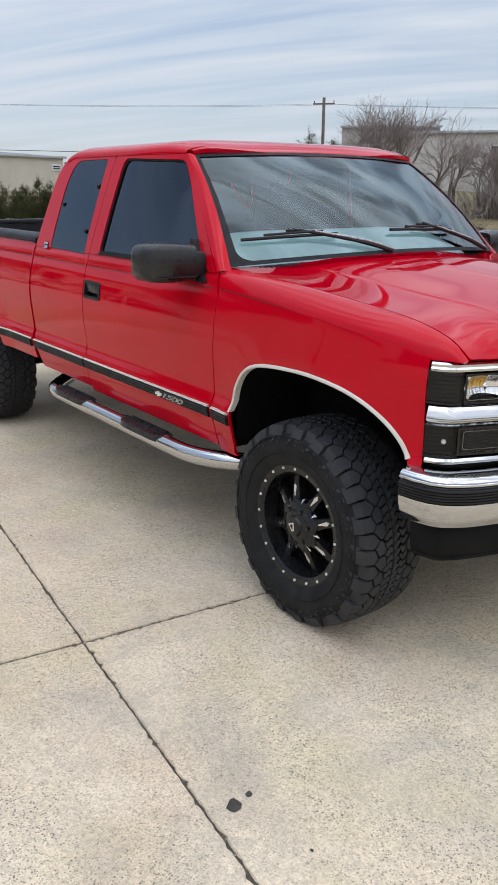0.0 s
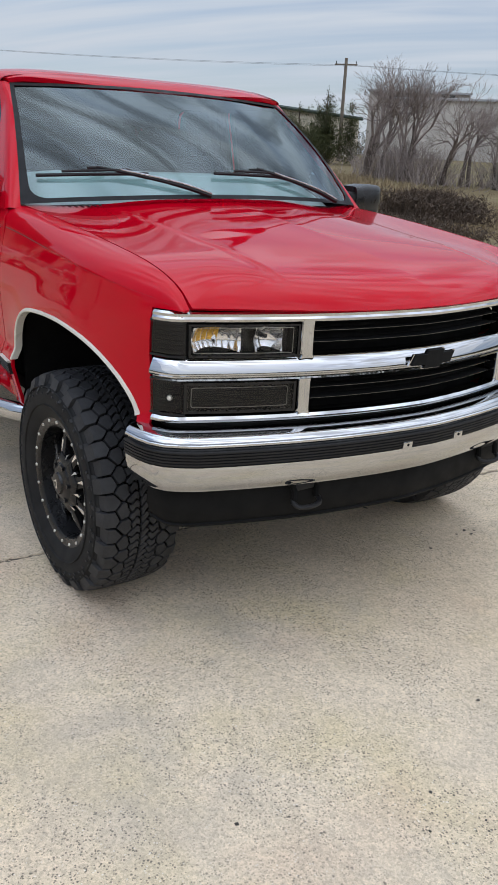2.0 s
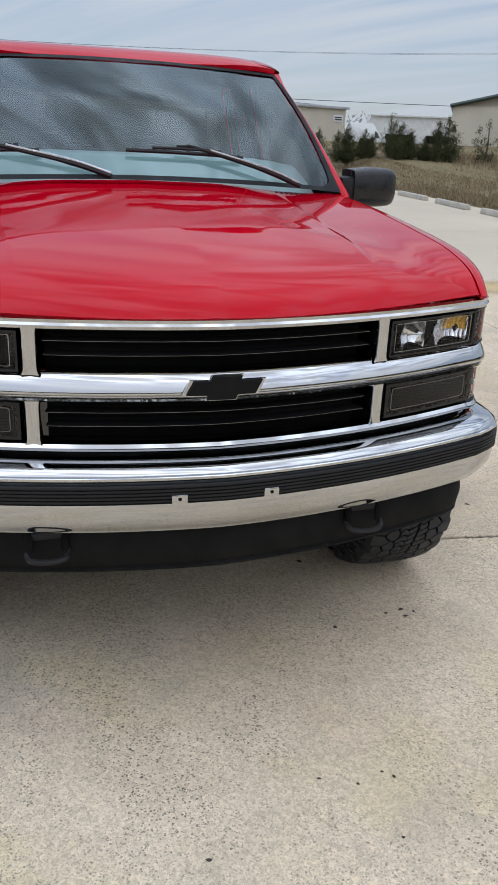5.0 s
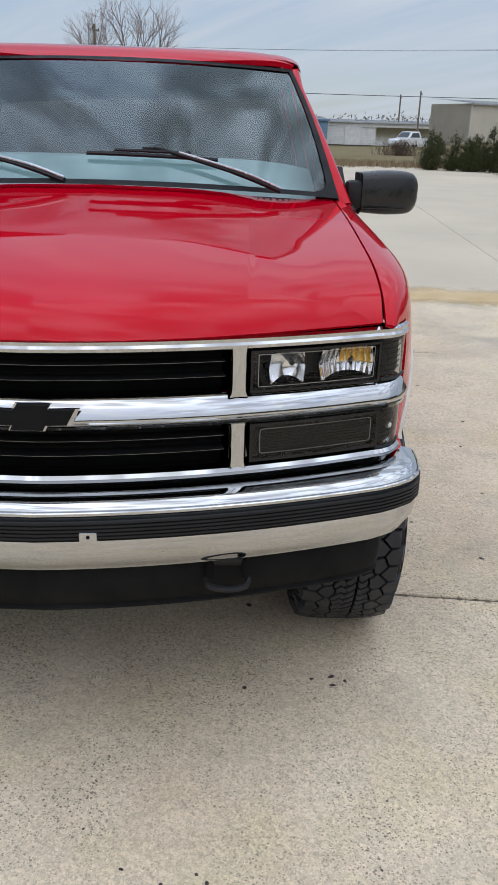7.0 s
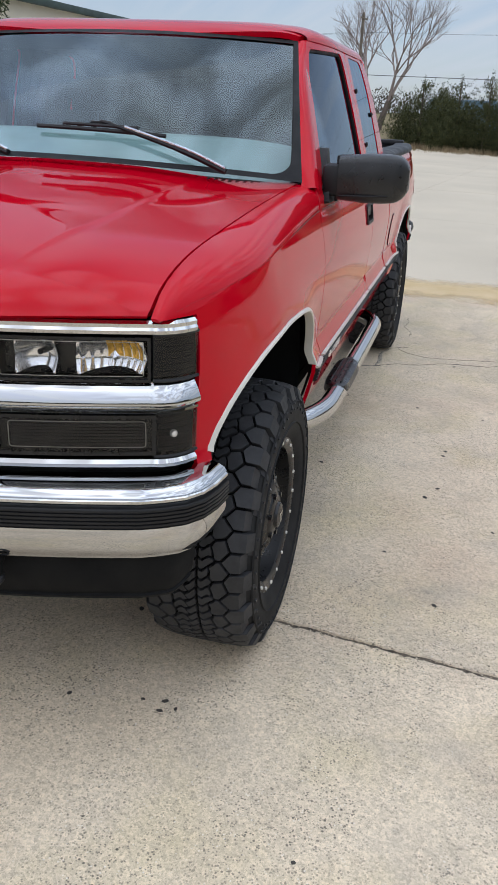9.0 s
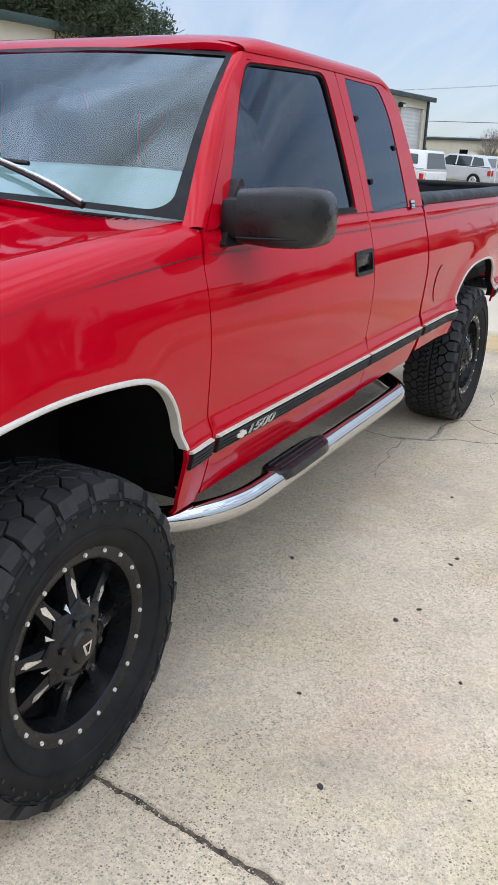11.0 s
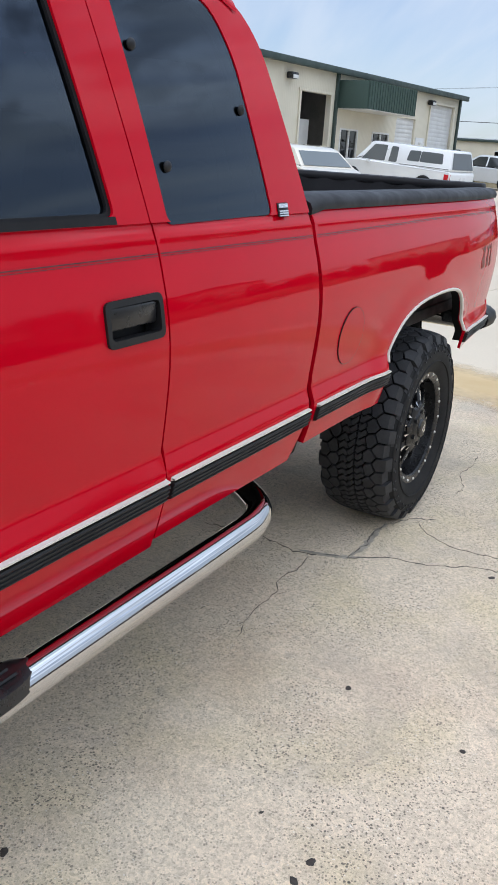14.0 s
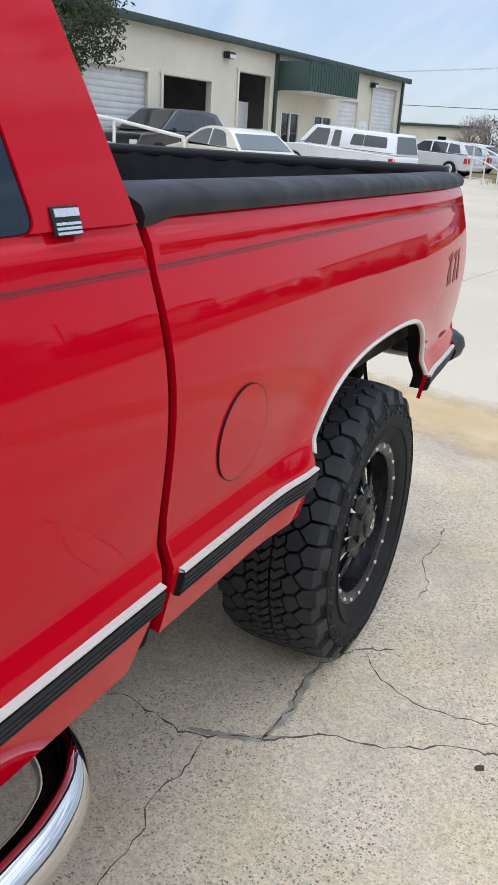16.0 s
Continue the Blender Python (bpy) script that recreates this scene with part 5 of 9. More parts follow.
def mirror(s):
    """Large black door mirror on a short arm."""
    tri = rounded([(-0.650, 1.252), (-0.842, 1.252), (-0.846, 1.335), (-0.822, 1.422), (-0.806, 1.422)], [0.025, 0.02, 0.02, 0.004, 0.006])
    foot = panel("mirror_foot", tri, lambda u, v: Vector((u, s * (max(glass_y(u, v), side_y(u, v) - 0.004) + 0.008 + 0.014 * min(1.0, max(0.0, (1.41 - v) / 0.10))), v)), BLACK_TRIM, truck, step=0.03, thick=0.03, out=(0, s, 0))
    bm = bmesh.new()
    add_box(bm, (0.085, 0.075, 0.105), (-0.725, s * 0.925, 1.325), 0.02)
    part("mirror_arm", bm, BLACK_TRIM, foot)
    bm = bmesh.new()
    n = 24
    rings = []
    for k in range(n + 1):
        t = k / n
        y = 0.945 + 0.228 * t
        grow = min(1.0, 0.90 + t * 0.25) * (1 - 0.20 * max(0, (t - 0.60) / 0.40) ** 2.4) * math.sqrt(1 - 0.65 * max(0, (t - 0.80) / 0.20) ** 3)
        hx, hz = 0.084 * grow, 0.079 * grow
        ring = []
        for j in range(20):
            a = 2 * math.pi * j / 20
            ca, sa = math.cos(a), math.sin(a)
            px = math.copysign(abs(ca) ** 0.40, ca) * hx * (1.0 - (0.34 * max(0.0, (t - 0.45) / 0.55) ** 1.8 if ca > 0 else 0.0))
            pz = math.copysign(abs(sa) ** 0.36, sa) * hz * (1.0 + 0.04 * (1 - t) if sa > 0 else 1.0)
            ring.append(bm.verts.new((-0.752 + px - 0.03 * t, s * y, 1.331 + pz + 0.004 * t)))
        rings.append(ring)
    for a, b in zip(rings, rings[1:]):
        for j in range(20):
            bm.faces.new((a[j], a[(j + 1) % 20], b[(j + 1) % 20], b[j]))
    bm.faces.new(rings[0]); bm.faces.new(list(reversed(rings[-1])))
    bmesh.ops.recalc_face_normals(bm, faces=bm.faces)
    head = part("mirror_head", bm, BLACK_WORN, foot, "scuffed black plastic mirror housing")
    # lower shell of the housing, parted from the cap by a seam
    lip = [(-0.668 - 0.014 * t - 0.070 * max(0, t - 0.45), s * (0.950 + 0.205 * t), 1.278 + 0.006 * t) for t in span(0.02, 0.80, 10)]
    tube("housing_seam", lip, 0.0035, SEAL, foot, 6)
    box("mirror_hinge", (0.10, 0.012, 0.150), (-0.752, s * 0.940, 1.330), SEAL, foot, 0.005)
    box("mirror_glass", (0.006, 0.150, 0.118), (-0.860, s * 1.045, 1.333), CHROME, foot, 0.002)


# ---- nose: grille, lamps, bumper ----
def nose_plan(y):
    """The nose in plan with its turned corners; y runs to 1 round each corner."""
    a = abs(y)
    if a <= 0.785:
        return Vector((front_x(a), a, 0))
    t = min((a - 0.785) / 0.135, 1.0)
    p0, p1, p2 = Vector((front_x(0.785), 0.785, 0)), Vector((0.610, 0.852, 0)), Vector((0.530, 0.876, 0))
    return p0 * (1 - t) ** 2 + p1 * 2 * t * (1 - t) + p2 * t * t


def nose_path(y0, y1, n, back=0.0):
    out = []
    for y in span(y0, y1, n):
        s = 1 if y >= 0 else -1
        p, e = nose_plan(y), 1e-3
        t = (nose_plan(abs(y) + e) - nose_plan(max(abs(y) - e, 0))).normalized()
        o = Vector((t.y, -t.x, 0))
        q = p - o * back
        out.append(((q.x, s * q.y, 0), (o.x, s * o.y, 0)))
    return out


def bar_section(depth, z0, z1, r=0.008):
    return [(-depth, z0), (-r, z0), (-r * 0.3, z0 + r * 0.3), (0, z0 + r), (0.002, (z0 + z1) / 2), (0, z1 - r), (-r * 0.3, z1 - r * 0.3), (-r, z1), (-depth, z1)]


def grille():
    g = sweep("grille", nose_path(-0.908, 0.908, 60, 0.002), [(-0.05, 1.088), (-0.010, 1.088), (-0.003, 1.092), (0.0, 1.100), (-0.004, 1.106), (-0.003, 1.114), (-0.010, 1.120), (-0.018, 1.116), (-0.070, 1.085)],
              CHROME, truck, "chrome grille surround with black horizontal slats")
    # broad middle bar, a little proud, turning into the corner
    sec = [(-0.06, 0.914), (-0.010, 0.914), (-0.002, 0.916), (0.002, 0.920), (0.001, 0.925), (-0.008, 0.927), (-0.008, 0.930), (0.005, 0.933), (0.009, 0.938), (0.009, 0.943), (0.006, 0.951), (0.000, 0.964), (-0.008, 0.977), (-0.018, 0.986), (-0.030, 0.990), (-0.06, 0.990)]
    sweep("middle_bar", nose_path(-0.908, 0.908, 60, 0.0), sec, CHROME, g)
    sweep("lower_bar", nose_path(-0.908, 0.908, 60, 0.0), [(-0.05, 0.784), (-0.008, 0.786), (0.0, 0.792), (0.001, 0.800), (-0.006, 0.808), (-0.05, 0.814)], CHROME, g)
    sweep("sill_bar", nose_path(-0.80, 0.80, 32, 0.012), bar_section(0.02, 0.762, 0.767, 0.002), CHROME, g)
    sweep("chin_panel", nose_path(-0.90, 0.90, 40, 0.045), bar_section(0.02, 0.70, 0.79), BLACK_TRIM, g)
    for s in (1, -1):
        # added dark block that stands in for shade in the hood-corner gap
        box("gap_shade_block", (0.046, 0.030, 0.026), (0.573, s * 0.790, 1.1030), DARK, g)
        for z0, z1 in ((0.980, 1.100), (0.803, 0.924)):
            bm = bmesh.new()
            n = 14
            rows = []
            for z in span(z0, z1, n):
                k = (z - (z0 + z1) / 2) / ((z1 - z0) / 2)
                w = 0.0195 + 0.007 * abs(k) ** 8
                row = []
                for q, d in ((-1, -0.05), (-1, -0.012), (-0.9, -0.004), (-0.75, 0.0), (-0.6, -0.001), (0.0, -0.0035), (0.6, -0.001), (0.75, 0.0), (0.9, -0.004), (1, -0.012), (1, -0.05)):
                    yy = 0.448 + q * w
                    row.append(bm.verts.new((front_x(yy) + d - 0.003, s * yy, z)))
                rows.append(row)
            for a, b in zip(rows, rows[1:]):
                for k in range(10):
                    bm.faces.new((a[k], a[k + 1], b[k + 1], b[k]))
            bmesh.ops.recalc_face_normals(bm, faces=bm.faces)
            part("grille_post", bm, CHROME, g)
    for z0, z1 in ((0.989, 1.093), (0.812, 0.916)):
        sweep("grille_back", nose_path(-0.43, 0.43, 16, 0.085), [(0, z0 - 0.02), (0, z1 + 0.02), (-0.01, z1 + 0.02), (-0.01, z0 - 0.02)], DARK, g)
        for k in range(1, 3):
            z = z0 + (z1 - z0) * k / 3
            sweep("slat", nose_path(-0.425, 0.425, 16, 0.030), [(-0.045, z - 0.001), (-0.003, z - 0.002), (0, z), (-0.003, z + 0.002), (-0.045, z + 0.001)], DARK, g)
            sweep("slat_edge", nose_path(-0.424, 0.424, 16, 0.0285), [(-0.002, z - 0.0005), (0.0, z - 0.0004), (0.0, z + 0.0005), (-0.002, z + 0.0006)], BLACK_GLOSS, g)
    # cross-shaped emblem, plain black with bright edge
    def emblem(scale, dx, mat, name, h):
        w, a, c = 0.112 * scale, 0.042 * scale, 0.018
        pts = [(-w, -0.020 * scale), (-w + c, 0.020 * scale), (-a, 0.020 * scale), (-a + 0.007, 0.034 * scale), (a + 0.007, 0.034 * scale), (a, 0.020 * scale), (w, 0.020 * scale),
               (w - c, -0.020 * scale), (a - 0.004, -0.020 * scale), (a - 0.010, -0.034 * scale), (-a - 0.010, -0.034 * scale), (-a - 0.004, -0.020 * scale)]
        bm = bmesh.new()
        f = bm.faces.new([bm.verts.new((front_x(y) + 0.016 + dx - 0.2 * y * y, y, 0.957 + z)) for y, z in pts])
        e = bmesh.ops.extrude_face_region(bm, geom=[f])
        bmesh.ops.translate(bm, vec=(h, 0, 0), verts=[v for v in e["geom"] if isinstance(v, bmesh.types.BMVert)])
        bmesh.ops.recalc_face_normals(bm, faces=bm.faces)
        part(name, bm, mat, g)
    emblem(0.93, 0.0, CHROME, "emblem_edge", 0.006)
    emblem(0.84, 0.006, BLACK_MATT, "emblem", 0.007)


def lamp_box(s, y0, y1, z0, z1, name, label):
    """A lamp bucket open to the front, following the nose."""
    bm = bmesh.new()
    ys = span(y0, y1, 10)
    depth = 0.075
    f = lambda y, z, d: Vector((front_x(y) - 0.012 - d, s * y, z))
    for za, zb, da, db in ((z0, z0, 0.002, depth), (z1, z1, depth, 0.002), (z0, z1, depth, depth)):
        rows = [[bm.verts.new(f(y, za, da)), bm.verts.new(f(y, zb, db))] for y in ys]
        for a, b in zip(rows, rows[1:]):
            bm.faces.new((a[0], b[0], b[1], a[1]))
    for y in (y0, y1):
        bm.faces.new([bm.verts.new(f(y, z, d)) for z, d in ((z0, 0.002), (z1, 0.002), (z1, depth), (z0, depth))])
    bmesh.ops.recalc_face_normals(bm, faces=bm.faces)
    return part(name, bm, BLACK_TRIM, truck, label)


def lens(s, y0, y1, z0, z1, mat, parent, proud=0.0, name="lens"):
    return sheet(name, lambda y, z: Vector((front_x(y) - 0.008 + proud, s * y, z)), span(y0, y1, 10), span(z0, z1, 3), mat, parent)


def lens_frame(s, y0, y1, z0, z1, parent, w=0.005, mat=None):
    bm = bmesh.new()
    for a, b, c, d in ((y0, y1, z0, z0 + w), (y0, y1, z1 - w, z1), (y0, y0 + w, z0, z1), (y1 - w, y1, z0, z1)):
        ys = span(a, b, 10)
        r = [[bm.verts.new((front_x(y) - 0.004 + o, s * y, z)) for z, o in ((c, -0.006), (c, 0.0), (d, 0.0), (d, -0.006))] for y in ys]
        for p, q in zip(r, r[1:]):
            for k in range(3):
                bm.faces.new((p[k], q[k], q[k + 1], p[k + 1]))
    bmesh.ops.recalc_face_normals(bm, faces=bm.faces)
    return part("lens_frame", bm, mat or BLACK_TRIM, parent)


def headlight(s):
    hl = lamp_box(s, 0.478, 0.786, 0.990, 1.082, "headlight", "clear headlight with black bezel and bright reflectors")
    sheet("bezel", lambda y, z: Vector((front_x(y) - 0.058, s * y, z)), span(0.480, 0.784, 8), span(0.992, 1.080, 2), BLACK_SATIN, hl)
    for y, w, outer in ((0.560, 0.043, False), (0.706, 0.070, True)):
        # a bright bowl cut off below by a black arch
        bm, rows = bmesh.new(), []
        for i in range(15):
            row = []
            for j in range(57):
                a = -1 + 2 * j / 56
                low = 1.000 + 0.012 * (1 - a * a)
                z = low + (1.072 - low) * i / 14
                b = (z - 1.036) / 0.036
                d = 0.016 + 0.036 * (1 - min(1.0, a * a * 0.80 + b * b * 0.45))
                if outer:   # upright flutes
                    d += 0.0030 * abs(math.sin(a * 14))
                row.append(bm.verts.new((front_x(y + a * w) - d, s * (y + a * w * (1.0 - 0.10 * abs(b))), z)))
            rows.append(row)
        for p, q in zip(rows, rows[1:]):
            for k in range(56):
                bm.faces.new((p[k], p[k + 1], q[k + 1], q[k]))
        bmesh.ops.recalc_face_normals(bm, faces=bm.faces)
        if outer:   # amber facets over the upper outer part of the bowl, the bulb's glow as colour
            tint = bmesh.new()
            for p, q in zip(rows[5:], rows[6:]):
                cells = [[tint.verts.new(v.co + Vector((0.0012, 0, 0))) for v in line[22:54]] for line in (p, q)]
                for k in range(31):
                    if k % 7 != 5:
                        tint.faces.new((cells[0][k], cells[0][k + 1], cells[1][k + 1], cells[1][k]))
            bmesh.ops.recalc_face_normals(tint, faces=tint.faces)
            part("amber_glow_facets", tint, AMBER_GLOW, hl)
        part("reflector", bm, REFLECTOR, hl)
        x0, bm = front_x(y), bmesh.new()
        if outer:   # bulb shield, a small faceted cap
            at = Vector((x0 - 0.022, s * (y + 0.010), 1.040))
            v = [bm.verts.new(at + Vector(o)) for o in ((0.010, 0, 0), (0, 0.011, 0.004), (0, 0, 0.015), (0, -0.011, 0.004), (0, 0, -0.014))]
            for i in range(1, 5):
                bm.faces.new((v[0], v[i], v[i % 4 + 1]))
            bmesh.ops.recalc_face_normals(bm, faces=bm.faces)
            part("bulb_shield", bm, MILLED, hl)
        else:
            add_tube(bm, [(x0 - 0.050, s * (y + 0.010), 1.048), (x0 - 0.022, s * (y + 0.010), 1.048)], [0.0085, 0.0065], 14)
            part("bulb", bm, BLACK_SATIN, hl)
    rim = rounded([(0.492, 0.999), (0.492, 1.074), (0.774, 1.074), (0.774, 0.999)], 0.004)
    tube("lens_line", [(front_x(y) - 0.0095, s * y, z) for y, z in resample(rim, 0.03) + [rim[0]]], 0.0008, TRIM_WHITE, hl, 4)
    lens(s, 0.480, 0.784, 0.992, 1.080, GLASS_CLEAR, hl)
    lens_frame(s, 0.474, 0.790, 0.987, 1.085, hl, 0.006, BLACK_SATIN)
    low = lamp_box(s, 0.480, 0.796, 0.822, 0.908, "grille_lamp", "smoked dark lower lamp with a fine pale line")
    lens_frame(s, 0.476, 0.800, 0.818, 0.912, low, 0.008, BLACK_SATIN)
    sheet("lamp_face", lambda y, z: Vector((front_x(y) - 0.014, s * y, z)), span(0.482, 0.794, 8), span(0.824, 0.906, 2), BLACK_SATIN, low)
    sheet("lamp_window", lambda y, z: Vector((front_x(y) - 0.0132, s * y, z)), span(0.502, 0.776, 8), span(0.838, 0.894, 2), LAMP_GREY, low)
    for k in range(1, 8):
        z = 0.838 + 0.058 * k / 8
        sweep("lamp_rib", [((front_x(y) - 0.0125, s * y, 0), (1, 0, 0)) for y in span(0.502, 0.776, 8)], [(-0.002, z - 0.0018), (0.0015, z), (-0.002, z + 0.0018)], BLACK_TRIM, low)
    line = rounded([(0.500, 0.836), (0.500, 0.896), (0.778, 0.896), (0.778, 0.836)], 0.008)
    tube("lamp_line", [(front_x(y) - 0.009, s * y, z) for y, z in resample(line, 0.03) + [line[0]]], 0.0011, TRIM_WHITE, low, 4)
    lens(s, 0.482, 0.794, 0.824, 0.906, GLASS_SMOKE, low, 0.003)
    # corner lamps that wrap on to the fender
    for z0, z1, bulb in ((0.992, 1.088, False), (0.816, 0.914, True)):
        def wrap(t, z):
            (x, y, _), (ox, oy, _) = nose_path(0.798 + 0.120 * t, 0.99, 1, 0.010)[0]
            return Vector((x, s * y, z))
        c = sheet("corner_lamp", lambda t, z: wrap(t, z), span(0, 1, 8), span(z0, z1, 3), GLASS_SMOKE, truck, "smoked corner lamp")
        sheet("lamp_back", lambda t, z: wrap(t, z) - Vector((0.016, s * 0.012, 0)), span(0, 1, 8), span(z0, z1, 2), LAMP_GREY, c)
        for k in range(1, 7):
            z = z0 + (z1 - z0) * k / 7
            tube("lamp_rib", [wrap(t, z) - Vector((0.010, s * 0.008, 0)) for t in span(0.1, 0.9, 6)], 0.0022, BLACK_TRIM, c, 4)
        if bulb:
            bm = bmesh.new()
            bmesh.ops.create_uvsphere(bm, u_segments=10, v_segments=8, radius=0.009, matrix=Matrix.Translation(wrap(0.45, 0.864) - Vector((0.004, s * 0.004, 0))))
            part("bulb", bm, TRIM_WHITE, c)
        for zz in (z0 - 0.003, z1 + 0.002):
            tube("lamp_edge", [wrap(t, zz) for t in span(0, 1, 6)], 0.004, BLACK_TRIM, c, 5)


def bumper_path(shrink=0.0, y_max=0.985, n=40):
    """Plan of the front bumper: a shallow arc that turns round the corners."""
    plan = [(0.871 - 0.035 * y - 0.210 * y * y, y) for y in span(0, 0.80, 14)]
    plan += [(0.683, 0.845), (0.653, 0.885), (0.612, 0.912), (0.56, 0.926), (0.50, 0.932)]
    P = [Vector((x, y)) for x, y in plan]
    full = [Vector((p.x, -p.y)) for p in reversed(P[1:])] + P
    out = []
    for i, p in enumerate(full):
        t = (full[min(i + 1, len(full) - 1)] - full[max(i - 1, 0)]).normalized()
        o = Vector((t.y, -t.x))
        q = p - o * shrink
        out.append(((q.x, q.y, 0), (o.x, o.y, 0)))
    return out


def bumper():
    path = bumper_path()
    sec = [(-0.11, 0.772), (-0.060, 0.776), (-0.022, 0.770), (-0.006, 0.762), (-0.001, 0.754), (-0.003, 0.751), (0.002, 0.748), (0.002, 0.742), (-0.004, 0.737), (-0.008, 0.734),
           (-0.008, 0.684), (0.0, 0.679), (0.000, 0.662), (-0.008, 0.630), (-0.024, 0.603), (-0.030, 0.598), (-0.034, 0.590), (-0.06, 0.588)]
    b = sweep("front_bumper", path, sec, CHROME, truck, "chrome front bumper with a ribbed black strip", closed=False)
    strip = [(-0.010, 0.732), (0.004, 0.731)]
    for k in range(5):
        z = 0.728 - 0.0092 * k
        strip += [(0.006, z), (0.006, z - 0.005), (0.002, z - 0.0065), (0.002, z - 0.008)]
    strip += [(0.005, 0.683), (-0.010, 0.683)]
    sweep("rub_strip", path, strip, BLACK_TRIM, b, "ribbed black rubber strip")
    for s in (1, -1):
        bm = bmesh.new()
        add_box(bm, (0.012, 0.040, 0.026), (0.8675, s * 0.117, 0.692), 0.003)
        tab = part("bracket_tab", bm, CHROME, b)
        bm = bmesh.new()
        bmesh.ops.create_cone(bm, cap_ends=True, segments=10, radius1=0.0045, radius2=0.0045, depth=0.004, matrix=Matrix.Translation((0.8728, s * 0.117, 0.694)) @ Matrix.Rotation(radians(90), 4, "Y"))
        part("bracket_hole", bm, DARK, b)
    # air dam below, with tow hooks in front of it
    dam = [(-0.06, 0.60), (-0.045, 0.60), (-0.026, 0.555), (-0.022, 0.515), (-0.030, 0.470), (-0.036, 0.460), (-0.030, 0.455), (-0.034, 0.448), (-0.075, 0.448), (-0.075, 0.60)]
    seg = [q for q in bumper_path(0.055) if abs(q[0][1]) < 0.905]
    sweep("air_dam", seg, dam, BLACK_MATT, truck, "matt black plastic air dam")
    for s in (1, -1):
        for sy in (0.386, 0.474):
            tube("hook_bracket", [(0.670, s * sy, 0.600), (0.725, s * sy, 0.590), (0.755, s * sy, 0.560), (0.758, s * sy, 0.528)], 0.010, DARK, truck, 8)
        box("frame_horn", (0.10, 0.080, 0.024), (0.705, s * 0.43, 0.566), BLACK_TRIM, truck, 0.008)
        hook = smooth_path([(x, s * (0.43 + y), z) for x, y, z in ((0.752, -0.046, 0.530), (0.764, -0.050, 0.521), (0.780, -0.038, 0.513), (0.786, 0.0, 0.510), (0.780, 0.038, 0.513), (0.764, 0.050, 0.521), (0.752, 0.046, 0.530))], 5)
        tube("tow_hook", hook, 0.0085, BLACK_TRIM, truck, 8, "black steel tow hook")


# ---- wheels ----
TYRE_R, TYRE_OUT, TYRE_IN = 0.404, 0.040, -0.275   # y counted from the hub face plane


def cut(poly, n, d):
    """Keeps the side of a polygon where n . p <= d."""
    out = []
    for p, q in zip(poly, poly[1:] + poly[:1]):
        a, b = n[0] * p[0] + n[1] * p[1] - d, n[0] * q[0] + n[1] * q[1] - d
        if a <= 0:
            out.append(p)
        if (a < 0 < b) or (b < 0 < a):
            t = a / (a - b)
            out.append((p[0] + (q[0] - p[0]) * t, p[1] + (q[1] - p[1]) * t))
    return out


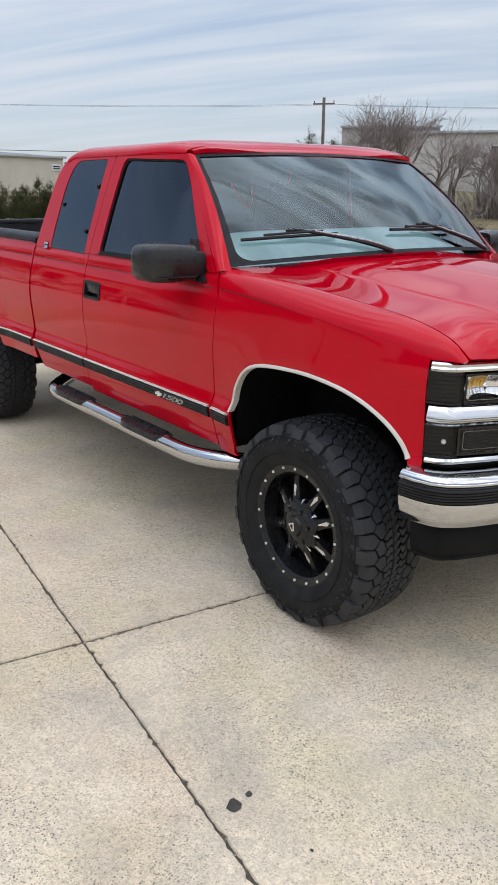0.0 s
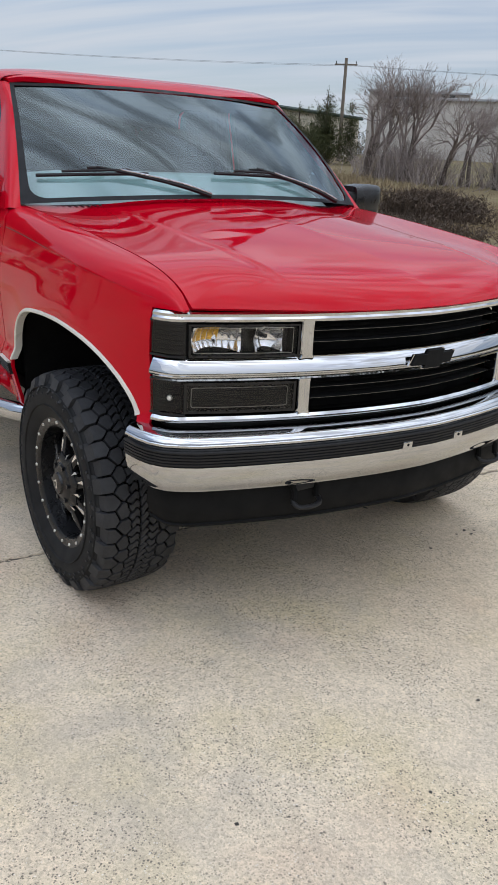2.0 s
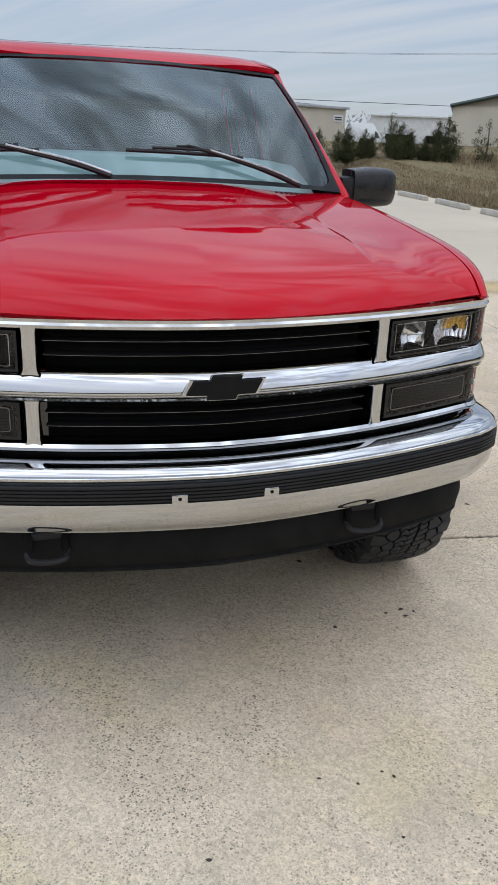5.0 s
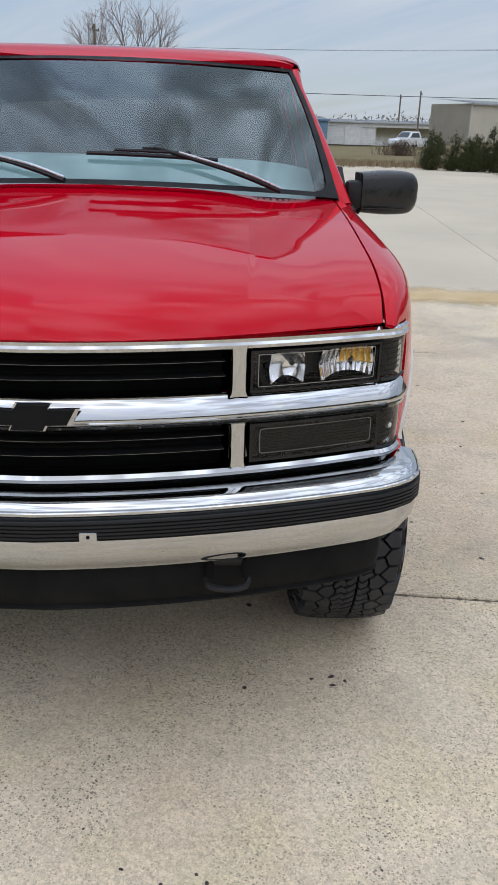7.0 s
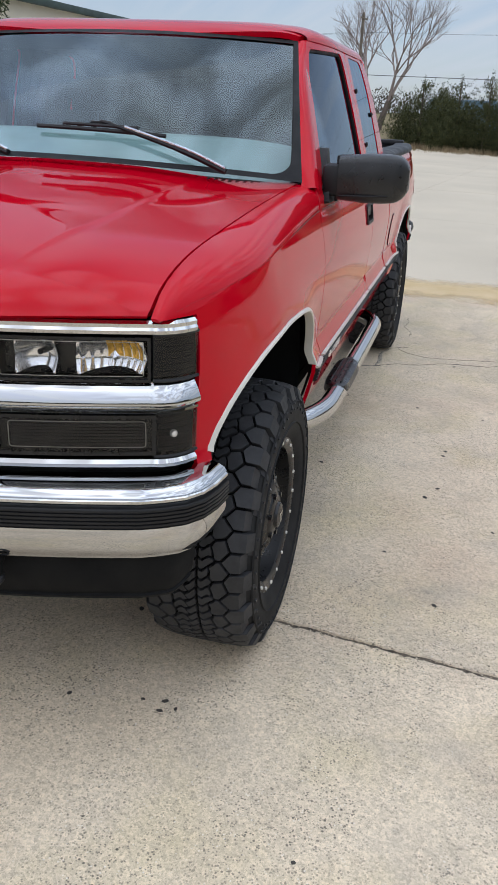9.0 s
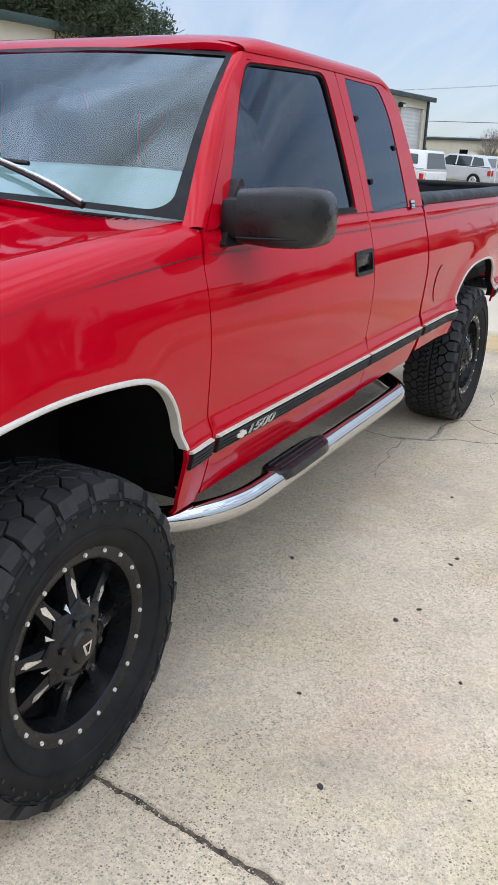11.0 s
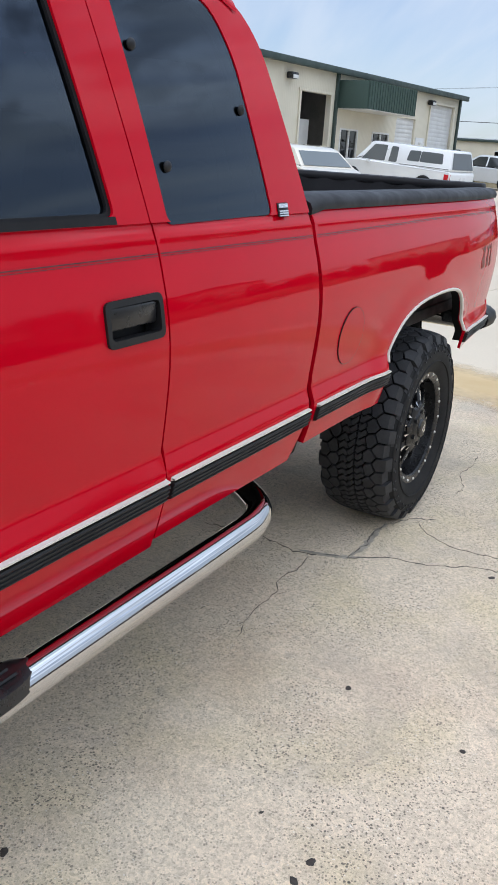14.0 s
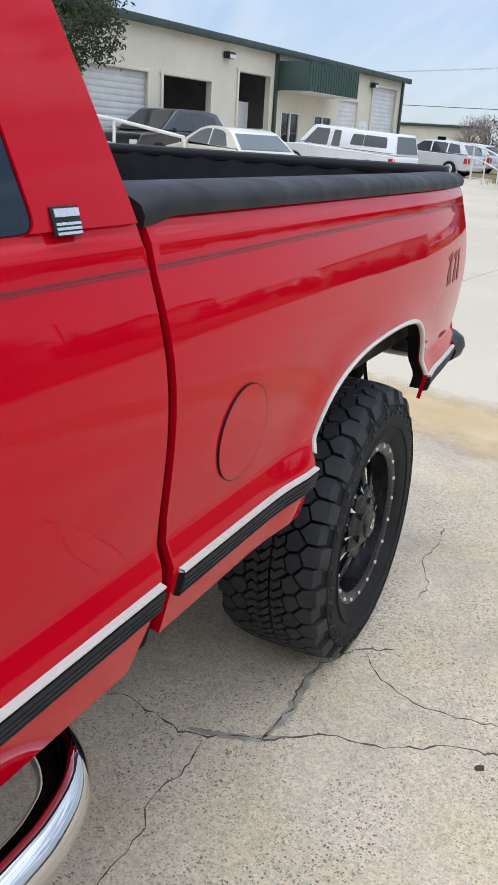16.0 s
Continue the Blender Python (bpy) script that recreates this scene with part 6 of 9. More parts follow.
def tread_mesh(bm):
    """All-terrain tread: close-set angular blocks in staggered rows, narrow grooves, lugs that run over the shoulder."""
    R, edge = TYRE_R - 0.0135, 0.136
    mid = (TYRE_OUT + TYRE_IN) / 2 - 0.002
    N = 42
    pitch = 2 * math.pi * TYRE_R / N
    # wide shoulder blocks in two staggered rows, and a centre of small blocks at half the pitch
    rows = ((-0.114, 0.00, 1), (-0.072, 0.47, 1), (-0.030, 0.10, 2), (0.0, 0.36, 2), (0.030, 0.12, 2), (0.072, 0.25, 1), (0.114, 0.72, 1))
    jig = ((0.006, 0.004), (-0.005, -0.005), (-0.006, -0.004), (0.006, 0.005))
    last = len(rows) - 1
    seeds = []
    for k in range(-4, 7):
        for r, (y, o, n) in enumerate(rows):
            for j in range(n):
                dx, dy = jig[(k % 2) * 2 + r % 2] if n == 1 else (0.0, 0.0)
                seeds.append((k, r + 0.1 * j, (k + o + j / n) * pitch + dx, y + (dy if 0 < r < last else 0)))

    def inset(poly, d):
        c = (sum(p[0] for p in poly) / len(poly), sum(p[1] for p in poly) / len(poly))
        out = []
        for p in poly:
            v = (p[0] - c[0], p[1] - c[1])
            m = math.hypot(*v)
            out.append((p[0] - v[0] / m * d, p[1] - v[1] / m * d))
        return out

    cells = []
    for k, r, x, y in seeds:
        if k not in (0, 1):
            continue
        reach = edge + (0.007 if (k + int(r)) % 2 else -0.005)
        poly = [(x - 0.12, -reach), (x + 0.12, -reach), (x + 0.12, reach), (x - 0.12, reach)]
        for k2, r2, x2, y2 in seeds:
            if (k2, r2) == (k, r) or abs(x2 - x) > 0.2:
                continue
            n = (x2 - x, y2 - y)
            m = math.hypot(*n)
            n = (n[0] / m, n[1] / m)
            # grooves across are narrower than those along the tread
            poly = cut(poly, n, n[0] * (x + x2) / 2 + n[1] * (y + y2) / 2 - (0.0032 if int(r2) != int(r) else 0.0036))
        cells.append((r, poly))

    def fine(poly):
        return [(p[0] + (q[0] - p[0]) * t, p[1] + (q[1] - p[1]) * t) for p, q in zip(poly, poly[1:] + poly[:1]) for t in (0.0, 0.25, 0.5, 0.75)]

    def bend(x, y):
        """Waves the grooves of the centre into interlocking S shapes."""
        w = 1 / (1 + math.exp((abs(y) - 0.052) / 0.006))
        return x + 0.0085 * w * math.sin(2 * math.pi * y / 0.040), y + 0.0032 * w * math.sin(4 * math.pi * x / pitch)

    def at(x, y, h):
        x, y = bend(x, y)
        d = abs(y) / edge
        a, rad = x / TYRE_R, R - 0.011 * d ** 4 + h
        return (rad * math.cos(a), mid + y, rad * math.sin(a))

    for turn in range(N // 2):
        for r, poly in cells:
            move = turn * 2 * pitch
            rings = []
            for q, h in ((fine(inset(poly, 0.0016)), 0.0142), (fine(poly), 0.0122), (fine(poly), -0.006)):
                ring = []
                for (x, y) in q:
                    if h < 0 and abs(y) > edge - 0.006:   # the lug runs down the shoulder on to the wall
                        sg = 1 if y > 0 else -1
                        a, rad = (x + move) / TYRE_R, R - 0.034
                        ring.append(bm.verts.new((rad * math.cos(a), mid + y + sg * 0.012, rad * math.sin(a))))
                    else:
                        ring.append(bm.verts.new(at(x + move, y, h)))
                rings.append(ring)
            bm.faces.new(rings[0])
            n = len(rings[0])
            for a, b in zip(rings, rings[1:]):
                for i in range(n):
                    bm.faces.new((a[i], b[i], b[(i + 1) % n], a[(i + 1) % n]))
    # hooked biters on both walls, in two sizes
    step = 2 * math.pi / N
    for k in range(N):
        a = k * step
        for sgn in (1, -1):
            y0 = mid + sgn * 0.1575
            shapes = [[(0.336, -0.10), (0.338, 0.16), (0.352, 0.30), (0.366, 0.34), (0.366, 0.06), (0.350, -0.02)]] if k % 2 else [[(0.346, -0.36), (0.346, -0.08), (0.366, 0.16), (0.366, -0.22)]]
            shapes.append([(0.326, -0.30), (0.326, -0.16), (0.333, -0.20), (0.333, -0.34)])
            for pts in shapes:
                top = [bm.verts.new((r * math.cos(a + t * step), y0 + sgn * 0.0030 - sgn * max(0, r - 0.343) * 0.75, r * math.sin(a + t * step))) for r, t in pts]
                low = [bm.verts.new((v.co.x, v.co.y - sgn * 0.012, v.co.z)) for v in top]
                bm.faces.new(top)
                n = len(pts)
                for i in range(n):
                    bm.faces.new((top[i], low[i], low[(i + 1) % n], top[(i + 1) % n]))
    bmesh.ops.recalc_face_normals(bm, faces=bm.faces)


def wheel():
    """Black multi-spoke wheel with milled accents, bolts round the lip and an all-terrain tyre."""
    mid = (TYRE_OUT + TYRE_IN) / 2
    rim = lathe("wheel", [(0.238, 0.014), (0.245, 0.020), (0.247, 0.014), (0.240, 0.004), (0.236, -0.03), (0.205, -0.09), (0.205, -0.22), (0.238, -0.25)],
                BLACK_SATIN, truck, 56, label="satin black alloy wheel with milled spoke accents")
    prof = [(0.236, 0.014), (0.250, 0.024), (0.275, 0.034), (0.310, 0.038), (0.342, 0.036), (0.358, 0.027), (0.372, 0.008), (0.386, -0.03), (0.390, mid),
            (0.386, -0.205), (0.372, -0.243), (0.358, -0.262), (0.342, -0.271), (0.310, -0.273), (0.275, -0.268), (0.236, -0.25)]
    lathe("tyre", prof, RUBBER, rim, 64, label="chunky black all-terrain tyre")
    for r in (0.288, 0.352):
        lathe("wall_ring", [(r - 0.003, 0.034), (r, 0.0405 if r < 0.3 else 0.0385), (r + 0.003, 0.034)], RUBBER, rim, 64)
    bm = bmesh.new()
    tread_mesh(bm)
    part("tread", bm, RUBBER_TREAD, rim, "grey-black tread blocks in a lightened, lit-looking tone")
    # near-black band that paints the shade in the grooves between the blocks
    lathe("groove_shade_band", [(0.377, 0.006), (0.386, -0.02), (0.3935, -0.12), (0.386, -0.22), (0.377, -0.242)], DARK, rim, 64)
    # flat lip ring
    lathe("lip_ring", [(0.236, 0.002), (0.238, 0.016), (0.216, 0.014), (0.207, 0.006), (0.203, -0.030), (0.196, -0.052)], BLACK_SATIN, rim, 56)
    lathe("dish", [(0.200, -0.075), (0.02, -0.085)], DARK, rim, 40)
    for k in range(20):
        a = 2 * math.pi * k / 20 + 0.09
        bm = bmesh.new()
        bmesh.ops.create_cone(bm, cap_ends=True, segments=8, radius1=0.0064, radius2=0.0048, depth=0.006,
                              matrix=Matrix.Translation((0.227 * math.cos(a), 0.0165, 0.227 * math.sin(a))) @ Matrix.Rotation(radians(-90), 4, "X"))
        part("lip_bolt", bm, TRIM_WHITE, rim)
    for k in range(8):
        a = 2 * math.pi * k / 8 + 0.16
        m = Matrix.Rotation(-a, 4, "Y")
        pair = 0.045 if k % 2 else -0.045
        bm = bmesh.new()
        sec = [(0.060, 0.028, 0.000), (0.095, 0.022, -0.006), (0.140, 0.017, -0.020), (0.180, 0.016, -0.030), (0.207, 0.022, -0.040)]
        rows = []
        for r, w, y in sec:
            off = pair * (r - 0.06) * 1.6
            rows.append([bm.verts.new(m @ Vector((r, yy, off + ww))) for yy, ww in ((y - 0.045, -w), (y - 0.004, -w), (y, -w * 0.55), (y, w * 0.55), (y - 0.004, w), (y - 0.045, w))])
        for p, q in zip(rows, rows[1:]):
            for j in range(5):
                bm.faces.new((p[j], p[j + 1], q[j + 1], q[j]))
        bmesh.ops.recalc_face_normals(bm, faces=bm.faces)
        part("spoke", bm, BLACK_SATIN, rim)
        bm = bmesh.new()
        off = lambda r: pair * (r - 0.06) * 1.6
        f = [(0.102, off(0.102) + 0.001, -0.0080), (0.146, off(0.146) - 0.0085, -0.0215), (0.160, off(0.160) - 0.002, -0.0250), (0.148, off(0.148) + 0.0085, -0.0220)]
        vs = [bm.verts.new(m @ Vector((r, y + 0.0022, w))) for r, w, y in f]
        lo = [bm.verts.new(m @ Vector((r, y - 0.004, w))) for r, w, y in f]
        bm.faces.new(vs)
        for i in range(4):
            bm.faces.new((vs[i], lo[i], lo[(i + 1) % 4], vs[(i + 1) % 4]))
        bmesh.ops.recalc_face_normals(bm, faces=bm.faces)
        part("milled_accent", bm, MILLED, rim)
        bm = bmesh.new()
        b = a + math.pi / 8
        mb = Matrix.Rotation(-b, 4, "Y")
        vs = [bm.verts.new(mb @ Vector(q)) for q in ((0.088, 0.000, 0.004), (0.112, -0.012, 0.009), (0.106, -0.010, -0.003))]
        lo = [bm.verts.new(v.co - Vector((0, 0.01, 0))) for v in vs]
        bm.faces.new(vs)
        for i in range(3):
            bm.faces.new((vs[i], lo[i], lo[(i + 1) % 3], vs[(i + 1) % 3]))
        bmesh.ops.recalc_face_normals(bm, faces=bm.faces)
        part("milled_chip", bm, MILLED, rim)
    # faceted star that the spokes grow out of
    bm = bmesh.new()
    star = [(0.112 if k % 2 else 0.092, 2 * math.pi * k / 16 + 0.16 + math.pi / 8) for k in range(16)]
    fr = [bm.verts.new((r * 0.80 * math.cos(a), 0.006, r * 0.80 * math.sin(a))) for r, a in star]
    md = [bm.verts.new((r * math.cos(a), -0.006, r * math.sin(a))) for r, a in star]
    bk = [bm.verts.new((r * math.cos(a), -0.05, r * math.sin(a))) for r, a in star]
    bm.faces.new(fr)
    for i in range(16):
        bm.faces.new((fr[i], md[i], md[(i + 1) % 16], fr[(i + 1) % 16]))
        bm.faces.new((md[i], bk[i], bk[(i + 1) % 16], md[(i + 1) % 16]))
    bmesh.ops.recalc_face_normals(bm, faces=bm.faces)
    part("hub_star", bm, BLACK_SATIN, rim)
    lathe("hub", [(0.088, -0.05), (0.086, -0.008), (0.076, 0.006), (0.060, 0.014), (0.042, 0.018), (0.038, 0.026), (0.022, 0.030), (0.0, 0.0305)], BLACK_SATIN, rim, 16)
    for k in range(6):
        a = 2 * math.pi * k / 6 + 0.3
        bm = bmesh.new()
        bmesh.ops.create_cone(bm, cap_ends=True, segments=6, radius1=0.010, radius2=0.009, depth=0.010,
                              matrix=Matrix.Translation((0.067 * math.cos(a), 0.012, 0.067 * math.sin(a))) @ Matrix.Rotation(radians(-90), 4, "X"))
        part("cap_screw", bm, BLACK_SATIN, rim)
    bm = bmesh.new()
    tri = [(-0.017, 0.014), (0.017, 0.014), (0.007, -0.018), (-0.007, -0.018)]
    ins = [(-0.009, 0.009), (0.009, 0.009), (0.003, -0.011), (-0.003, -0.011)]
    vo = [bm.verts.new((a, 0.0315, b)) for a, b in tri]
    vi = [bm.verts.new((a, 0.0322, b)) for a, b in ins]
    for i in range(4):
        bm.faces.new((vo[i], vo[(i + 1) % 4], vi[(i + 1) % 4], vi[i]))
    part("cap_mark", bm, MILLED, rim)
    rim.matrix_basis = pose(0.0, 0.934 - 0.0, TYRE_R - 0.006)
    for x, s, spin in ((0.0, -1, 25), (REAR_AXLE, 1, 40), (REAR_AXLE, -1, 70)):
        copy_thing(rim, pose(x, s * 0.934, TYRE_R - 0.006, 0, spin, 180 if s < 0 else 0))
    return rim


def step_bar(s):
    z, y = 0.488, 0.962
    path = smooth_path([(-0.42, s * 0.73, 0.52), (-0.48, s * 0.825, z + 0.012), (-0.59, s * 0.905, z + 0.006), (-0.74, s * 0.950, z), (-0.92, s * y, z), (-1.4, s * y, z), (-2.05, s * y, z),
                        (-2.22, s * 0.950, z), (-2.31, s * 0.90, z + 0.005), (-2.36, s * 0.80, z + 0.03)], 6)
    bar = tube("step_bar", path, 0.040, CHROME, truck, 18, "polished tubular side step with black tread pads")
    for x0, x1 in (((-0.92, -1.36),) if s > 0 else ((-0.92, -1.36), (-1.72, -2.16))):
        bm = bmesh.new()
        n = 24
        rings = []
        for i in range(n + 1):
            t = i / n
            x = x0 + (x1 - x0) * t
            w = 0.054 * (1 - abs(2 * t - 1) ** 6) ** 0.5 if 0 < t < 1 else 0.004
            rings.append([bm.verts.new((x, s * (y - 0.006 + a * w), z + 0.030 + b)) for a, b in ((-1.0, -0.022), (-0.9, 0.004), (-0.3, 0.012), (0.3, 0.012), (0.85, 0.003), (1.0, -0.022))])
        for p, q in zip(rings, rings[1:]):
            for k in range(5):
                bm.faces.new((p[k], p[k + 1], q[k + 1], q[k]))
        bmesh.ops.recalc_face_normals(bm, faces=bm.faces)
        pad = part("step_pad", bm, BLACK_WORN, bar, "black rubber tread pad")
        for k in range(3):
            yy = s * (y - 0.030 + 0.022 * k)
            tube("pad_rib", [(x, yy, z + 0.043) for x in span(x0 - 0.05, x1 + 0.05, 4)], 0.004, BLACK_TRIM, bar, 5)


# ---- bed ----
def bed_side(s):
    arch = dense(REAR_ARCH)
    line = [(-2.538, 0.62), (-2.538, 0.80), (-2.535, 1.10), (-2.520, 1.312), (-4.555, 1.318), (-4.585, 1.28), (-4.590, 0.90), (-4.56, 0.70), (-4.10, 0.66), (-4.04, 0.66)]
    line += list(reversed(arch)) + [(-3.10, 0.62)]
    side = panel("bed_side", line, on_side(s), PAINT, truck, step=0.05, out=(0, s, 0), label="glossy red bed side with round fuel door", folds=side_folds(-2.545, -4.570))
    # round fuel door, a shallow disc in a ring-shaped gap
    if s > 0:
        cx, cz, r = -2.775, 0.918, 0.092
        ring = [(cx + r * math.cos(a), cz + r * math.sin(a)) for a in span(0, 2 * math.pi, 36)[:-1]]
        hole = [(cx + (r - 0.0018) * math.cos(a), cz + (r - 0.0018) * math.sin(a)) for a in span(0, 2 * math.pi, 36)[:-1]]
        panel("fuel_gap", ring, on_side(s, 0.0034), SEAL, side, holes=[hole], step=0.012, thick=0.004, out=(0, s, 0))
        panel("fuel_door", hole, on_side(s, 0.0036), PAINT, side, step=0.012, thick=0.004, out=(0, s, 0))
    # faded sticker on the rear of the side, as plain slanted shapes
    for x0, w in ((-4.215, 0.052), (-4.315, 0.032), (-4.385, 0.024)):
        pts = [(x0, 1.000), (x0 + 0.016, 1.042), (x0 - w * 0.4, 1.075), (x0 + 0.022, 1.094), (x0 - w * 1.25, 1.105), (x0 - w * 0.6, 1.058), (x0 - w * 1.1, 1.006)]
        panel("faded_decal", pts, on_side(s, 0.0012), DECAL, side, step=0.05, thick=0.001, out=(0, s, 0), label="faded dark sticker")
    # front return of the bed
    bm = bmesh.new()
    zs = span(0.62, 1.31, 12)
    rows = [[bm.verts.new((-2.538 - d, s * (side_y(-2.538, z) - w), z)) for z in zs] for d, w in ((0.0, 0.001), (0.004, 0.012), (0.004, 0.16))]
    for a, b in zip(rows, rows[1:]):
        for k in range(12):
            bm.faces.new((a[k], a[k + 1], b[k + 1], b[k]))
    bmesh.ops.recalc_face_normals(bm, faces=bm.faces)
    part("bed_return", bm, PAINT, side)
    # black cap over the rail
    sec = [(0.010, -0.012), (0.012, 0.004), (0.005, 0.018), (-0.016, 0.029), (-0.07, 0.032), (-0.115, 0.028), (-0.125, 0.018), (-0.125, -0.05)]
    bm = bmesh.new()
    rings = []
    for x in span(-2.515, -4.600, 26):
        yb, zb = side_y(x, 1.305), 1.314 if s > 0 else 1.330
        end = 0.012 if x in (-2.515,) else 0.0
        rings.append([bm.verts.new((x, s * (yb + a), zb + b - end)) for a, b in sec])
    for p, q in zip(rings, rings[1:]):
        for k in range(len(sec) - 1):
            bm.faces.new((p[k], p[k + 1], q[k + 1], q[k]))
    bm.faces.new(rings[0]); bm.faces.new(list(reversed(rings[-1])))
    bmesh.ops.recalc_face_normals(bm, faces=bm.faces)
    part("rail_cap", bm, LINER, side, "black plastic bed-rail cap")
    # inside wall
    sheet("liner_wall", lambda x, z: Vector((x, s * (0.772 + 0.0008 * math.sin(x * 38)), z)), span(-2.56, -4.55, 60), span(0.80, 1.30 if s > 0 else 1.335, 4), LINER, side)
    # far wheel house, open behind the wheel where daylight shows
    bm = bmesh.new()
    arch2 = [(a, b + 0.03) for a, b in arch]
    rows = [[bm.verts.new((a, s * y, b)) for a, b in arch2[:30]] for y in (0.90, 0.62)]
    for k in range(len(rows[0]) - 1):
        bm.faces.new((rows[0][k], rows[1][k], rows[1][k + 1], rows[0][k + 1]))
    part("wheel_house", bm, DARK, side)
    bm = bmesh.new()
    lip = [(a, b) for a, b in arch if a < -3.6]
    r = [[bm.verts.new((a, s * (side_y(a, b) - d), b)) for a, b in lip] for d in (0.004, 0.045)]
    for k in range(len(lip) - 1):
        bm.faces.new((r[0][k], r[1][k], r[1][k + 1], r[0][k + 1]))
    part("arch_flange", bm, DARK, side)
    return side


def bed_rest():
    box("bed_floor", (2.03, 1.56, 0.05), (-3.56, 0, 0.80), LINER, truck)
    sheet("liner_front", lambda y, z: Vector((-2.565 + 0.003 * math.sin(y * 40), y, z)), span(-0.78, 0.78, 50), span(0.80, 1.325, 3), LINER, truck)
    box("bed_front", (0.02, 1.70, 0.66), (-2.546, 0, 0.98), LINER, truck)
    bm = bmesh.new()
    add_box(bm, (0.055, 1.60, 0.56), (-4.575, 0, 1.04), 0.012)
    part("tailgate", bm, PAINT, truck, "closed red tailgate")
    bm = bmesh.new()
    add_box(bm, (0.08, 1.60, 0.040), (-4.573, 0, 1.345), 0.014)
    part("tailgate_cap", bm, LINER, truck)
    sheet("liner_gate", lambda y, z: Vector((-4.540 - 0.006 * math.sin(y * 40), y, z)), span(-0.78, 0.78, 50), span(0.80, 1.335, 3), LINER, truck)
    for s in (1, -1):
        bm = bmesh.new()
        add_box(bm, (0.03, 0.09, 0.40), (-4.592, s * 0.795, 1.05), 0.008)
        part("tail_lamp", bm, varied("red_lens", (0.35, 0.01, 0.01), 0.2, 0.2, 10, 60, 0.0), truck)
        # rear bumper end
        tube("rear_bumper_end", smooth_path([(-4.52, s * 0.885, 0.72), (-4.64, s * 0.890, 0.72), (-4.71, s * 0.84, 0.72)], 5), 0.052, BLACK_TRIM, truck, 10)
        tube("shock_absorber", [(-3.985, s * 0.75, 0.90), (-4.03, s * 0.75, 0.74), (-4.11, s * 0.75, 0.60)], 0.007, DARK, truck, 8)
        tube("bump_stop", [(-3.915, s * 0.745, 0.80), (-3.925, s * 0.745, 0.775), (-3.935, s * 0.745, 0.735), (-3.94, s * 0.745, 0.715)], [0.020, 0.034, 0.034, 0.022], DARK, truck, 12)
    bm = bmesh.new()
    add_box(bm, (0.14, 1.70, 0.13), (-4.70, 0, 0.70), 0.03)
    part("rear_bumper", bm, CHROME, truck)
    box("front_wall_of_arch", (0.02, 1.2, 0.42), (-3.10, 0, 0.80), DARK, truck)


def underside():
    for s in (1, -1):
        tube("frame_rail", [(0.55, s * 0.45, 0.52), (-0.6, s * 0.45, 0.52), (-2.9, s * 0.45, 0.54), (-3.5, s * 0.45, 0.66), (-4.5, s * 0.45, 0.66)], 0.055, DARK, truck, 8)
    tube("rear_axle", [(REAR_AXLE, 0.80, 0.398), (REAR_AXLE, 0.10, 0.398), (REAR_AXLE, 0, 0.398), (REAR_AXLE, -0.10, 0.398), (REAR_AXLE, -0.80, 0.398)], [0.05, 0.05, 0.13, 0.05, 0.05], DARK, truck, 12)
    tube("front_axle", [(0, 0.80, 0.398), (0, 0.2, 0.40), (0, -0.2, 0.40), (0, -0.80, 0.398)], [0.04, 0.06, 0.06, 0.04], DARK, truck, 10)
    box("gearbox", (1.2, 0.34, 0.22), (-0.75, 0, 0.50), DARK, truck, 0.05)
    box("skid_plate", (0.55, 0.80, 0.03), (0.36, 0, 0.47), DARK, truck, 0.01)
    tube("drive_shaft", [(-1.3, 0, 0.48), (REAR_AXLE, 0, 0.40)], 0.04, DARK, truck, 8)
    box("fuel_tank", (1.0, 0.30, 0.20), (-2.3, 0.24, 0.52), DARK, truck, 0.04)


